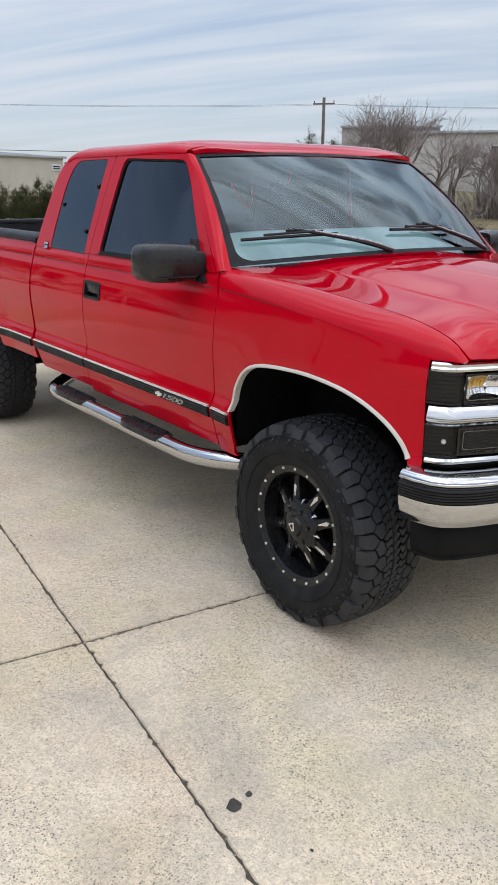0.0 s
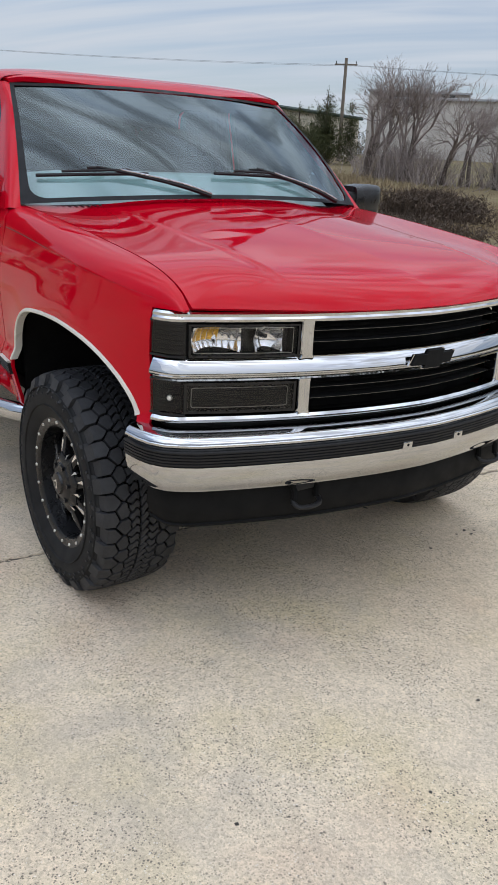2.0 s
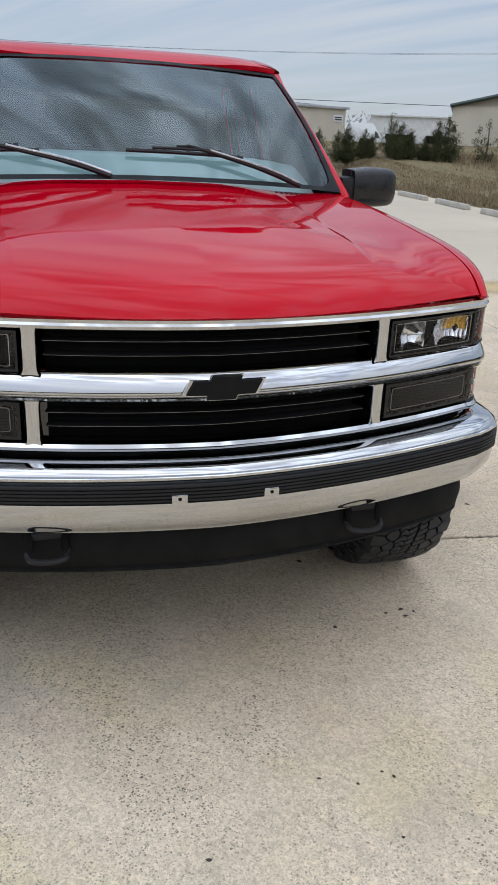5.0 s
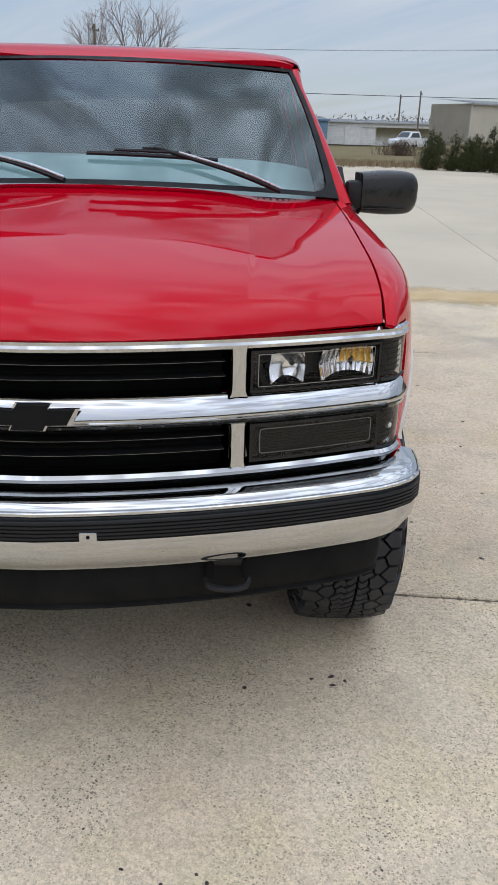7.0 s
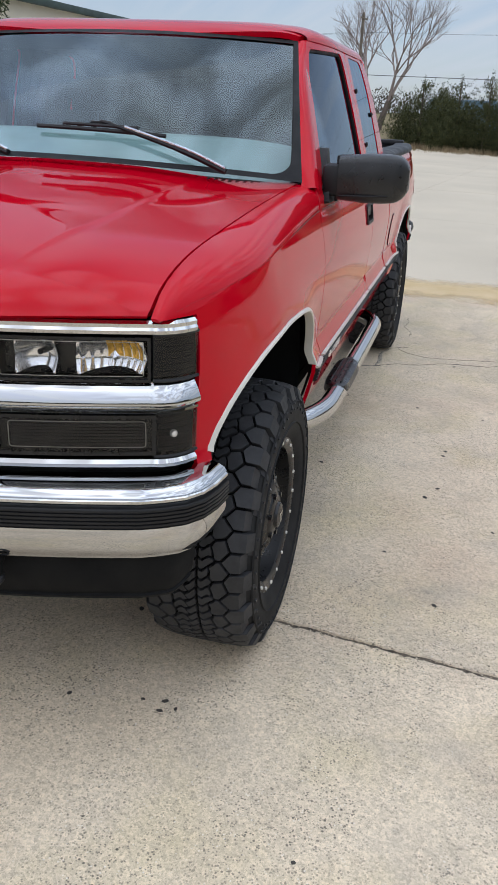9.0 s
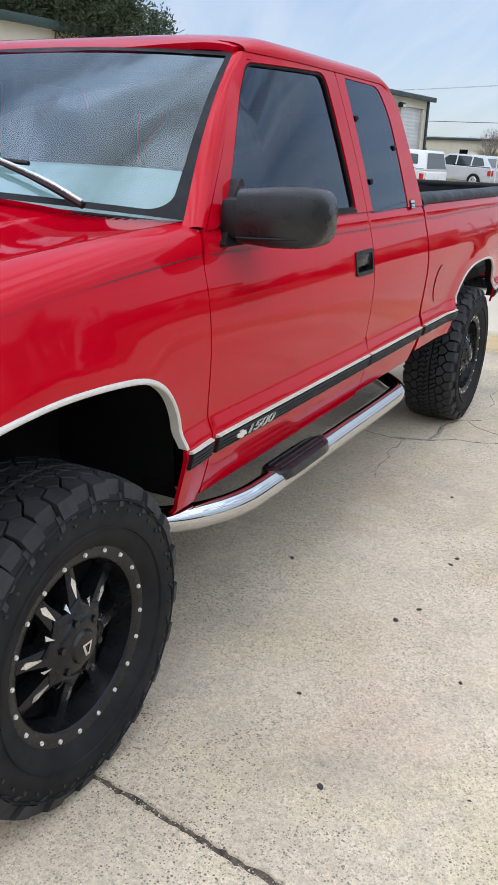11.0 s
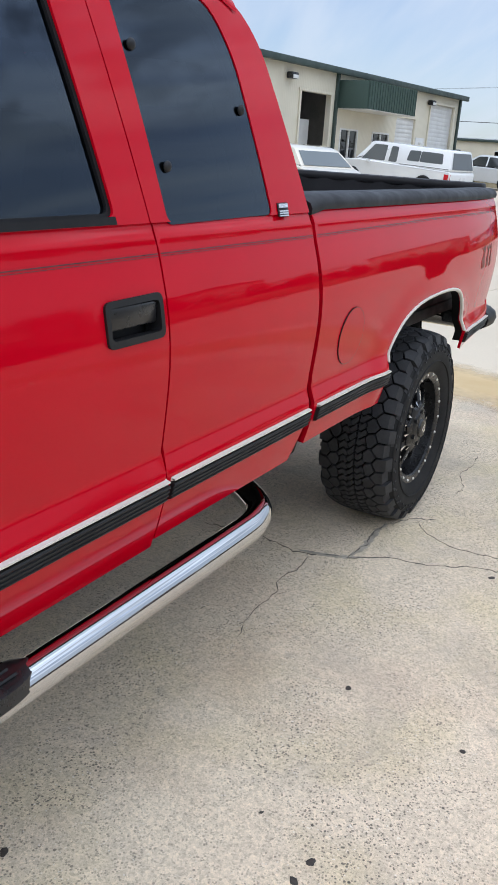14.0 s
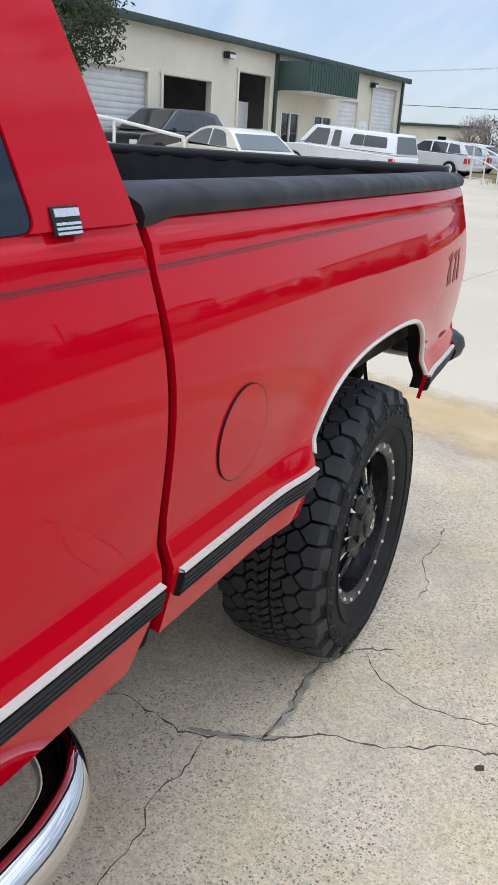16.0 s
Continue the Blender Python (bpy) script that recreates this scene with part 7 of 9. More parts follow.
def side_trim(s):
    pieces = [(-0.436, -0.563), (-0.592, -1.796), (-1.812, -2.496), (-2.552, -3.100), (-4.030, -4.52)]
    for x0, x1 in pieces:
        side_strip(s, x0, x1, 0.692, 0.738, 0.014, BLACK_TRIM, "side_moulding", 3, "black ribbed side moulding with a bright upper edge")
        side_strip(s, x0, x1, 0.7385, 0.749, 0.012, TRIM_WHITE, "moulding_edge")
    for x0, x1 in ((-0.61, -1.796), (-1.806, -2.504), (-2.53, -4.56)):
        pin = lambda x: 1.236 if x > -2.6 else 1.236 + 0.01 * min(1, (-2.6 - x))
        bm = bmesh.new()
        xs = span(x0, x1, 24)
        for d0, d1 in ((-0.0044, -0.0032), (0.0, 0.0022)):
            r = [[bm.verts.new((x, s * (side_y(x, pin(x) + d) + 0.0012), pin(x) + d)) for d in (d0, d1)] for x in xs]
            for a, b in zip(r, r[1:]):
                bm.faces.new((a[0], b[0], b[1], a[1]))
        part("pinstripe", bm, STRIPE, truck, "thin dark pinstripe")
    place = fender_place(s)
    bm = bmesh.new()
    f = lambda x: 1.236 - 0.085 * max(0, (x + 0.56) / 1.13) ** 1.25
    rows = []
    for x in span(-0.56, 0.585, 24):
        z = f(x)
        top = shoulder_z(x)
        vv = z if z <= top else top + (z - top) * (2.0 - top) * 6
        rows.append([bm.verts.new(place(x, vv + d) + Vector((0, s * 0.0014, 0.0004))) for d in (-0.0015, 0.0015)])
    for a, b in zip(rows, rows[1:]):
        bm.faces.new((a[0], b[0], b[1], a[1]))
    part("pinstripe", bm, STRIPE, truck, "thin dark pinstripe")
    # model number and small emblem on the front door moulding
    x = -0.838 if s > 0 else -0.888
    for k, digit in enumerate("1500"):
        txt = bpy.data.curves.new("numeral", "FONT")
        txt.body, txt.size, txt.align_x, txt.align_y = digit, 0.052, "CENTER", "CENTER"
        txt.fill_mode, txt.bevel_depth, txt.bevel_resolution, txt.shear = "NONE", 0.0011, 1, 0.35
        tmp = new("numeral", txt)
        me = bpy.data.meshes.new_from_object(tmp.evaluated_get(bpy.context.evaluated_depsgraph_get()))
        bpy.data.objects.remove(tmp)
        me.materials.clear()
        num = part("numeral", me, TRIM_WHITE, truck, "bright outlined numeral " + digit)
        dx = (0.066 - 0.045 * k) * s
        num.matrix_basis = (Matrix.Translation((x + dx, s * (side_y(x, 0.715) + 0.0155), 0.715)) @ Matrix.Rotation(radians(180 if s > 0 else 0), 4, "Z")
                            @ Matrix.Rotation(radians(90), 4, "X") @ Matrix.Diagonal((1.85, 0.66, 1, 1)))
    bx = -0.725 if s > 0 else -0.998
    bm = bmesh.new()
    pts = [(-0.030, -0.007), (-0.024, 0.007), (-0.011, 0.007), (-0.008, 0.012), (0.012, 0.012), (0.010, 0.007), (0.030, 0.007), (0.024, -0.007), (0.011, -0.007), (0.008, -0.012), (-0.012, -0.012), (-0.010, -0.007)]
    vs = [bm.verts.new((bx + a, s * (side_y(bx, 0.715) + 0.0165), 0.715 + b)) for a, b in pts]
    lo = [bm.verts.new(v.co - Vector((0, s * 0.006, 0))) for v in vs]
    bm.faces.new(vs)
    for i in range(12):
        bm.faces.new((vs[i], lo[i], lo[(i + 1) % 12], vs[(i + 1) % 12]))
    bmesh.ops.recalc_face_normals(bm, faces=bm.faces)
    part("door_emblem", bm, TRIM_WHITE, truck)


def build_truck():
    for s in (1, -1):
        fender(s); door(s); cab_corner(s); pillar_front(s); mirror(s); headlight(s); step_bar(s); bed_side(s); side_trim(s)
        arch_trim(s, FRONT_ARCH[1:-1]); arch_trim(s, REAR_ARCH[1:-1])
    hood(); cowl(); roof(); cab_back(); windscreen(); inner_body(); cabin(); grille(); bumper(); wheel(); bed_rest(); underside()
    wiper((-0.392, -0.110, 1.365), -0.545, -0.765, -0.345)
    wiper((-0.464, 0.620, 1.343), 0.180, -0.045, 0.400)


build_truck()

# ---- vegetation ----
BARK = varied("grey_brown_bark", (0.115, 0.090, 0.072), 0.95, 0.35, 3, 25, 0.5, 0.01)
TWIG = make_leaf("bare_twigs", (0.185, 0.148, 0.132), (0.345, 0.290, 0.262))
CEDAR = make_leaf("cedar_foliage", (0.020, 0.026, 0.010), (0.092, 0.096, 0.036))
OAK = make_leaf("oak_foliage", (0.020, 0.032, 0.014), (0.062, 0.075, 0.034))
STRAW = make_leaf("dry_grass_blades", (0.16, 0.115, 0.065), (0.36, 0.28, 0.17))
BRUSH = make_leaf("brown_brush", (0.050, 0.036, 0.027), (0.125, 0.088, 0.062))


def add_twig(bm, a, b, r0, r1, sides=3):
    add_tube(bm, [a, a.lerp(b, 0.55) + Vector((0, 0, (b - a).length * 0.03)), b], [r0, (r0 + r1) / 2, r1], sides, caps=False)


def grow(bm, rnd, p, d, length, r, depth, spread, twigs):
    """Forks a limb again and again into ever thinner twigs."""
    end = p + d * length
    add_twig(bm, p, end, r, r * 0.62, 5 if depth > 3 else 3)
    if depth == 0:
        return
    n = rnd.choice((2, 3, 3)) if depth > 1 else twigs
    for k in range(n):
        t = rnd.uniform(0.45, 1.0) if k else 1.0
        axis = Vector((rnd.gauss(0, 1), rnd.gauss(0, 1), rnd.gauss(0, 0.5))).cross(d).normalized()
        nd = (Matrix.Rotation(rnd.uniform(0.25, 0.85) * spread, 3, axis) @ d + Vector((0, 0, 0.12))).normalized()
        grow(bm, rnd, p + d * length * t, nd, length * rnd.uniform(0.62, 0.85), r * rnd.uniform(0.5, 0.66), depth - 1, spread, twigs)


def bare_tree(x, y, height, seed, label, stems=1, depth=6, spread=1.0, group="bare trees"):
    rnd = random.Random(seed)
    base = on_lot(x, y, -0.05)
    t = thing("bare_tree", label, "tree", base, group=group)
    tb, cb = bmesh.new(), bmesh.new()
    for _ in range(stems):
        lean = Vector((rnd.gauss(0, 0.22 if stems > 1 else 0.05), rnd.gauss(0, 0.22 if stems > 1 else 0.05), 1)).normalized()
        th = height * rnd.uniform(0.24, 0.32)
        p = Vector((rnd.gauss(0, 0.15) * (stems > 1), rnd.gauss(0, 0.15) * (stems > 1), 0))
        r = height * 0.018
        add_tube(tb, [p, p + lean * th * 0.5 + Vector((rnd.gauss(0, 0.05), 0, 0)), p + lean * th], [r * 1.3, r, r * 0.85], 7)
        for _ in range(3):
            axis = Vector((rnd.gauss(0, 1), rnd.gauss(0, 1), 0)).normalized()
            d = (Matrix.Rotation(rnd.uniform(0.1, 0.65) * spread, 3, axis) @ lean).normalized()
            grow(cb, rnd, p + lean * th * rnd.uniform(0.7, 1.0), d, height * 0.20, r * 0.6, depth - 1, spread, 3)
    part("trunk", tb, BARK, t)
    part("crown", cb, TWIG, t, "bare leafless winter branches")
    return t


def sprays(bm, rnd, centre, size, count, up=0.5):
    """A clump of short pointed leaf sprays."""
    for _ in range(count):
        d = Vector((rnd.gauss(0, 1), rnd.gauss(0, 1), rnd.gauss(up, 0.8))).normalized()
        a = d.cross(Vector((rnd.random(), rnd.random(), rnd.random()))).normalized()
        p = centre + Vector((rnd.gauss(0, 1), rnd.gauss(0, 1), rnd.gauss(0, 1))) * size * 0.45
        L, w = size * rnd.uniform(0.5, 1.1), size * rnd.uniform(0.07, 0.15)
        v = [bm.verts.new(q) for q in (p - a * w * 0.4, p + d * L * 0.5 - a * w, p + d * L, p + d * L * 0.5 + a * w)]
        bm.faces.new(v)


def evergreen(x, y, height, width, seed, label, clumps=260, group="evergreen shrubs", taper=0.7):
    rnd = random.Random(seed)
    t = thing("evergreen", label, "evergreen tree", on_lot(x, y, -0.05), group=group)
    bm = bmesh.new()
    add_tube(bm, [(0, 0, 0), (0.03, 0.02, height * 0.5), (0, 0, height * 0.96)], [height * 0.03, height * 0.02, 0.01], 6)
    part("trunk", bm, BARK, t)
    bm = bmesh.new()
    tops = [(Vector((0, 0, 0)), 1.0, width * 0.5)]
    for _ in range(1 if clumps < 120 else 3):
        tops.append((Vector((rnd.gauss(0, width * 0.20), rnd.gauss(0, width * 0.20), 0)), rnd.uniform(0.60, 0.92), width * rnd.uniform(0.28, 0.38)))
    size = height * 0.018 + 0.070
    for k in range(max(40, int(clumps * 0.62))):   # upswept boughs, each a string of sprays thinning to its tip
        o, hh, half = tops[k % len(tops)]
        z = 1 - math.sqrt(rnd.random())
        reach = half * (1 - z) ** taper * rnd.uniform(0.45, 1.20) + 0.03
        a = rnd.uniform(0, 2 * math.pi)
        foot = o + Vector((0, 0, height * hh * (0.02 + 0.90 * z)))
        for q in (0.25, 0.5, 0.75, 1.0):
            c = foot + Vector((math.cos(a), math.sin(a), 0)) * reach * q + Vector((0, 0, reach * 0.55 * q * q + rnd.gauss(0, size * 0.4)))
            sprays(bm, rnd, c, size * (1.55 - 0.7 * q), 11, 1.3)
    for o, hh, half in tops:   # thin leaders
        for q in span(0.80, 1.0, 7):
            sprays(bm, rnd, o + Vector((0, 0, height * hh * q)), size * (1.6 - 0.9 * (q - 0.8) * 5), 9, 2.2)
    part("crown", bm, CEDAR, t, "dense dark green cedar foliage")
    return t


def broadleaf(x, y, height, width, seed, label, clumps=700):
    rnd = random.Random(seed)
    t = thing("oak_tree", label, "tree", on_lot(x, y, -0.05))
    bm = bmesh.new()
    add_tube(bm, [(0, 0, 0), (0.1, 0, height * 0.25), (0.1, 0.1, height * 0.45)], [0.24, 0.2, 0.15], 9)
    for k in range(7):
        a = k * 0.9
        grow(bm, rnd, Vector((0.1, 0.05, height * rnd.uniform(0.3, 0.45))), Vector((math.cos(a), math.sin(a), rnd.uniform(0.4, 1.2))).normalized(), height * 0.2, 0.09, 2, 0.9, 2)
    part("trunk", bm, BARK, t)
    bm = bmesh.new()
    lobes = [(Vector((rnd.gauss(0, 0.24), rnd.gauss(0, 0.24), rnd.uniform(0.48, 0.85))), rnd.uniform(0.16, 0.28)) for _ in range(18)]
    for _ in range(clumps):
        c, r = rnd.choice(lobes)
        d = Vector((rnd.gauss(0, 1), rnd.gauss(0, 1), rnd.gauss(0, 1))).normalized() * r * rnd.uniform(0.55, 1.0)
        q = Vector(((c.x + d.x) * width, (c.y + d.y) * width, (c.z + d.z * 0.8) * height))
        sprays(bm, rnd, q, 0.22, 12, 0.2)
    part("crown", bm, OAK, t, "dense dull green leaves with gaps")
    return t


def brush(x, y, w, d, h, seed, label, count, name="brush", mat=None, leaves=0):
    """A low tangle of stems that nobody could count."""
    rnd = random.Random(seed)
    bm = bmesh.new()
    for _ in range(count):
        px, py = rnd.gauss(0, 0.5) * w / 2, rnd.gauss(0, 0.5) * d / 2
        hh = h * rnd.uniform(0.45, 1.0) * math.exp(-((px / w * 2) ** 2) * 0.55)
        p = Vector((px, py, lot_z(x + px, y + py) - 0.05))
        e = p + Vector((rnd.gauss(0, 0.28) * h, rnd.gauss(0, 0.28) * h, hh))
        add_twig(bm, p, e, 0.010 + 0.003 * h, 0.004, 3)
        for _ in range(3):
            q = p.lerp(e, rnd.uniform(0.35, 1))
            add_twig(bm, q, q + Vector((rnd.gauss(0, 0.2), rnd.gauss(0, 0.2), rnd.uniform(0.02, 0.3))) * h * 0.8, 0.007, 0.003, 3)
        if leaves:
            sprays(bm, rnd, e * 0.8 + p * 0.2, 0.10 + 0.05 * h, leaves, 0.4)
    ob = part(name, bm, mat or BRUSH)
    ob.location = (x, y, 0)
    return tagged(ob, label, "brush", kind="stuff")


def dry_grass(seed, zone, count, h, label):
    """Loose dry grass over a stretch of the field."""
    rnd = random.Random(seed)
    verts, faces = [], []
    for _ in range(count):
        x, y = zone(rnd)
        z = lot_z(x, y) - 0.05
        for _ in range(6):
            a = rnd.uniform(0, 6.28)
            L = h * rnd.uniform(0.4, 1.1)
            lx, ly = rnd.gauss(0, 0.35) * L, rnd.gauss(0, 0.35) * L
            w = 0.012 + 0.012 * h
            px, py = x + rnd.gauss(0, 0.12), y + rnd.gauss(0, 0.12)
            s = len(verts)
            verts += [(px - w * math.cos(a), py - w * math.sin(a), z), (px + w * math.cos(a), py + w * math.sin(a), z), (px + lx, py + ly, z + L)]
            faces.append((s, s + 1, s + 2))
    me = bpy.data.meshes.new("dry_grass")
    me.from_pydata(verts, [], faces)
    return tagged(part("dry_grass", me, STRAW), label, "grass", kind="stuff")


def plant():
    bare_tree(-27.9, 25.8, 6.1, 3, "wide leafless tree with many fine grey branches beyond the field", 3, 6, 1.0)
    bare_tree(-26.9, 26.8, 6.3, 8, "upright leafless tree with many stems beyond the field", 3, 6, 0.95)
    bare_tree(-29.2, 27.4, 5.8, 21, "tall thin leafless tree beside a utility pole", 2, 6, 0.9)
    bare_tree(-25.4, 27.8, 5.4, 23, "wide leafless tree with crooked limbs beyond the field", 2, 6, 1.1)
    bare_tree(-24.6, 28.6, 5.0, 25, "spreading leafless tree with crooked limbs beyond the field", 2, 6, 1.3)
    bare_tree(-23.4, 29.6, 4.2, 13, "small leafless tree at the field's edge", 3, 6, 1.0)
    bare_tree(-22.4, 30.4, 4.4, 17, "small leafless tree at the field's edge", 3, 6, 1.0)
    bare_tree(-21.4, 31.2, 4.6, 19, "small leafless tree at the field's edge", 3, 6, 1.0)
    bare_tree(-59.3, -6.3, 11.2, 5, "tall pale leafless tree behind a utility pole", 2, 7, 0.75)
    bare_tree(-75.0, -13.7, 4.6, 31, "distant leafless tree behind parked cars", 3, 6, 1.0)
    bare_tree(-82.0, -17.0, 4.4, 32, "distant leafless tree behind parked cars", 3, 6, 1.0)
    brush(-26.8, 27.0, 6.4, 3.6, 2.0, 2, "grey-brown thicket of bare stems below the trees", 520, mat=TWIG)
    brush(-22.6, 30.6, 5.0, 3.0, 2.2, 6, "grey-brown thicket of bare stems at the field's edge", 520, mat=TWIG)
    brush(-13.6, 15.0, 3.4, 2.4, 0.85, 4, "heap of cut brown brush lying in the grass", 900, leaves=5)
    brush(-10.8, 11.6, 4.6, 1.7, 0.40, 9, "low brown weeds beside the pavement", 420, leaves=4)
    brush(-62.0, 14.5, 5.0, 3.0, 1.3, 14, "brown brush at the far side of the road", 260)
    brush(-72.0, -10.5, 8.0, 4.0, 2.2, 12, "distant brown brush behind parked cars", 300, mat=TWIG)
    evergreen(-36.4, 29.8, 4.1, 3.6, 1, "tall dark cedar beside a utility pole", 900, taper=0.55)
    evergreen(-37.0, 28.3, 3.2, 4.0, 2, "broad dark green cedar at the field's edge", 900, taper=0.5)
    evergreen(-36.6, 27.0, 2.5, 3.2, 3, "broad dark green cedar at the field's edge", 800, taper=0.5)
    evergreen(-44.0, 29.6, 2.2, 1.6, 4, "dark cedar in front of a metal building", 220)
    evergreen(-30.6, 20.0, 1.9, 1.2, 5, "thin sparse young cedar in dry grass", 70)
    evergreen(-30.0, 20.9, 1.3, 0.9, 6, "thin sparse young cedar in dry grass", 70)
    k = 10
    for x, y, h, w in ((-33.8, 13.4, 1.75, 1.3), (-33.3, 14.6, 1.55, 1.4), (-33.0, 15.3, 1.1, 1.0), (-32.6, 16.3, 1.7, 1.7), (-32.2, 17.1, 1.2, 1.2), (-31.8, 17.6, 0.9, 0.8),
                       (-31.4, 18.5, 1.75, 1.6), (-36.4, 13.7, 1.7, 1.5), (-36.6, 13.2, 1.9, 1.4), (-36.9, 12.5, 1.5, 1.6), (-37.2, 11.6, 1.6, 1.6), (-37.5, 10.6, 1.7, 1.5)):
        k += 1
        evergreen(x, y, h * 1.12, w * 1.12, k, "young green cedar in a row along the field", 380, taper=0.70)
    for x, y, h, w in ((-41.6, -0.1, 3.4, 3.6), (-40.6, 1.3, 3.6, 2.8), (-42.2, -1.9, 3.3, 3.4), (-38.6, 2.75, 1.95, 1.7)):
        k += 1
        evergreen(x, y, h, w, k, "bushy dark green cedar beyond the end of the lot", 900, taper=0.55)
    evergreen(-57.5, 16.2, 1.7, 1.8, 57, "small dark cedar bush beyond the end of the lot", 260)
    broadleaf(-18.9, -15.6, 6.4, 6.2, 41, "leafy dull green oak beside the workshop", 5200)
    dry_grass(1, lambda r: (r.uniform(-36, -9), 12.6 + abs(r.gauss(0, 6.0))), 6500, 0.10, "short dry straw-coloured grass over the field")
    dry_grass(2, lambda r: (r.gauss(-30, 5), 21.5 + r.gauss(0, 1.6)), 1500, 0.34, "tall pale dry grass before the trees")
    dry_grass(3, lambda r: (-41.5 + r.gauss(0, 1.6), r.uniform(-6, 14)), 2600, 0.35, "dry grass on the bank at the end of the lot")
    dry_grass(4, lambda r: (r.uniform(-24, -10), 12.0 + abs(r.gauss(0, 0.7))), 1500, 0.18, "dry weeds along the edge of the pavement")


plant()

# ---- poles, wires, wheel stops, rails ----
POLE = varied("weathered_pole_wood", (0.20, 0.165, 0.13), 0.9, 0.3, 4, 40, 0.4)
WIRE = Nodes("black_cable", (0.06, 0.06, 0.064), 0.6).mat


def utility_pole(x, y, h, label, turn):
    t = thing("utility_pole", label, "utility pole", on_lot(x, y, -0.05), turn)
    tube("pole", [(0, 0, 0), (0, 0, h * 0.5), (0, 0, h)], [0.12, 0.105, 0.09], POLE, t, 8)
    box("cross_arm", (0.08, 1.35, 0.09), (0.09, 0, h - 0.35), POLE, t, 0.01)
    for k in (-0.6, 0.6):
        tube("insulator", [(0.09, k, h - 0.31), (0.09, k, h - 0.17)], 0.03, BLACK_WORN, t, 6)
    return t


utility_pole(-38.6, 32.8, 5.9, "tall weathered wooden utility pole with a cross-arm", 130)
utility_pole(-107.0, 23.8, 6.0, "far thin utility pole beyond the field", 70)
utility_pole(-101.5, 25.0, 6.2, "far thin utility pole beyond the field", 70)
utility_pole(-57.1, -7.4, 7.3, "dark wooden utility pole with a cross-arm", 80)


def wire(a, b, sag, r, label):
    pts = [Vector(a).lerp(Vector(b), t) - Vector((0, 0, sag * 4 * t * (1 - t))) for t in span(0, 1, 18)]
    return tagged(tube("power_line", pts, r, WIRE, None, 4), label, "cable")


for k, (dz, dy) in enumerate(((6.5, 0.0), (6.5, 0.9))):
    wire((-38.6, 32.8 + dy, dz), (-57.0, -7.4 + dy, dz), 0.5, 0.006, "thin power line strung between wooden poles")
    wire((-38.6, 32.8 + dy, dz), (-10, 74 + dy, dz + 1.0), 0.5, 0.006, "thin power line strung between wooden poles")
    wire((-57.0, -7.4 + dy, dz), (-75, -52 + dy, dz + 1.0), 0.5, 0.006, "thin power line strung between wooden poles")
wire((-52.0, 48.0, 4.2), (-58.0, -24.0, 4.2), 0.35, 0.020, "low thick cable between poles")


def wheel_stops():
    mat = varied("chalky_concrete", (0.50, 0.46, 0.39), 0.9, 0.25, 5, 40, 0.4)
    first = None
    for k in range(7):
        x = -22.2 + 2.8 * k
        y, rz = 11.10 - 0.1095 * (x + 21.3), 173.8 + (0.0, 1.2, -0.8, 0.5, -1.0, 0.9, 0.0)[k]
        bm = bmesh.new()
        prof = [(-0.085, 0.0), (-0.055, 0.13), (0.055, 0.13), (0.085, 0.0)]
        a = [bm.verts.new((-1.0, p, q)) for p, q in prof]
        b = [bm.verts.new((1.0, p, q)) for p, q in prof]
        bm.faces.new(a); bm.faces.new(list(reversed(b)))
        for i in range(4):
            bm.faces.new((a[i], b[i], b[(i + 1) % 4], a[(i + 1) % 4]))
        bmesh.ops.recalc_face_normals(bm, faces=bm.faces)
        bmesh.ops.bevel(bm, geom=list(bm.edges), offset=0.018, segments=2, profile=0.5, affect="EDGES")
        ob = part("wheel_stop", bm, mat)
        ob.matrix_world = Matrix.Translation(on_lot(x, y, 0.0)) @ Matrix.Rotation(radians(rz), 4, "Z")
        tagged(ob, "worn pale concrete wheel stop on the pavement", "wheel stop", "wheel stops along the field")


wheel_stops()
WHITE_PIPE = varied("white_painted_pipe", (0.72, 0.71, 0.66), 0.5, 0.2, 4, 60, 0.1)


def railing(points, h, label):
    t = thing("railing", label, "railing", (0, 0, 0))
    tops = [on_lot(x, y, h + dz) for x, y, dz in points]
    tube("top_rail", tops, 0.035, WHITE_PIPE, t, 8)
    tube("middle_rail", [p - Vector((0, 0, h * 0.45)) for p in tops], 0.028, WHITE_PIPE, t, 8)
    for (x, y, dz), p in zip(points, tops):
        tube("post", [on_lot(x, y, -0.02), p], 0.032, WHITE_PIPE, t, 8)
    return t


railing([(-15.2, -10.2, 0.42), (-16.1, -9.0, 0.30), (-16.9, -7.8, 0.08)], 1.05, "sloping white pipe handrail on short posts")
railing([(-37.4, -6.4, 0.35), (-35.6, -5.5, 0.28), (-33.8, -4.6, 0.1), (-33.0, -3.4, 0.0)], 1.05, "white pipe handrail beside the parked cars")

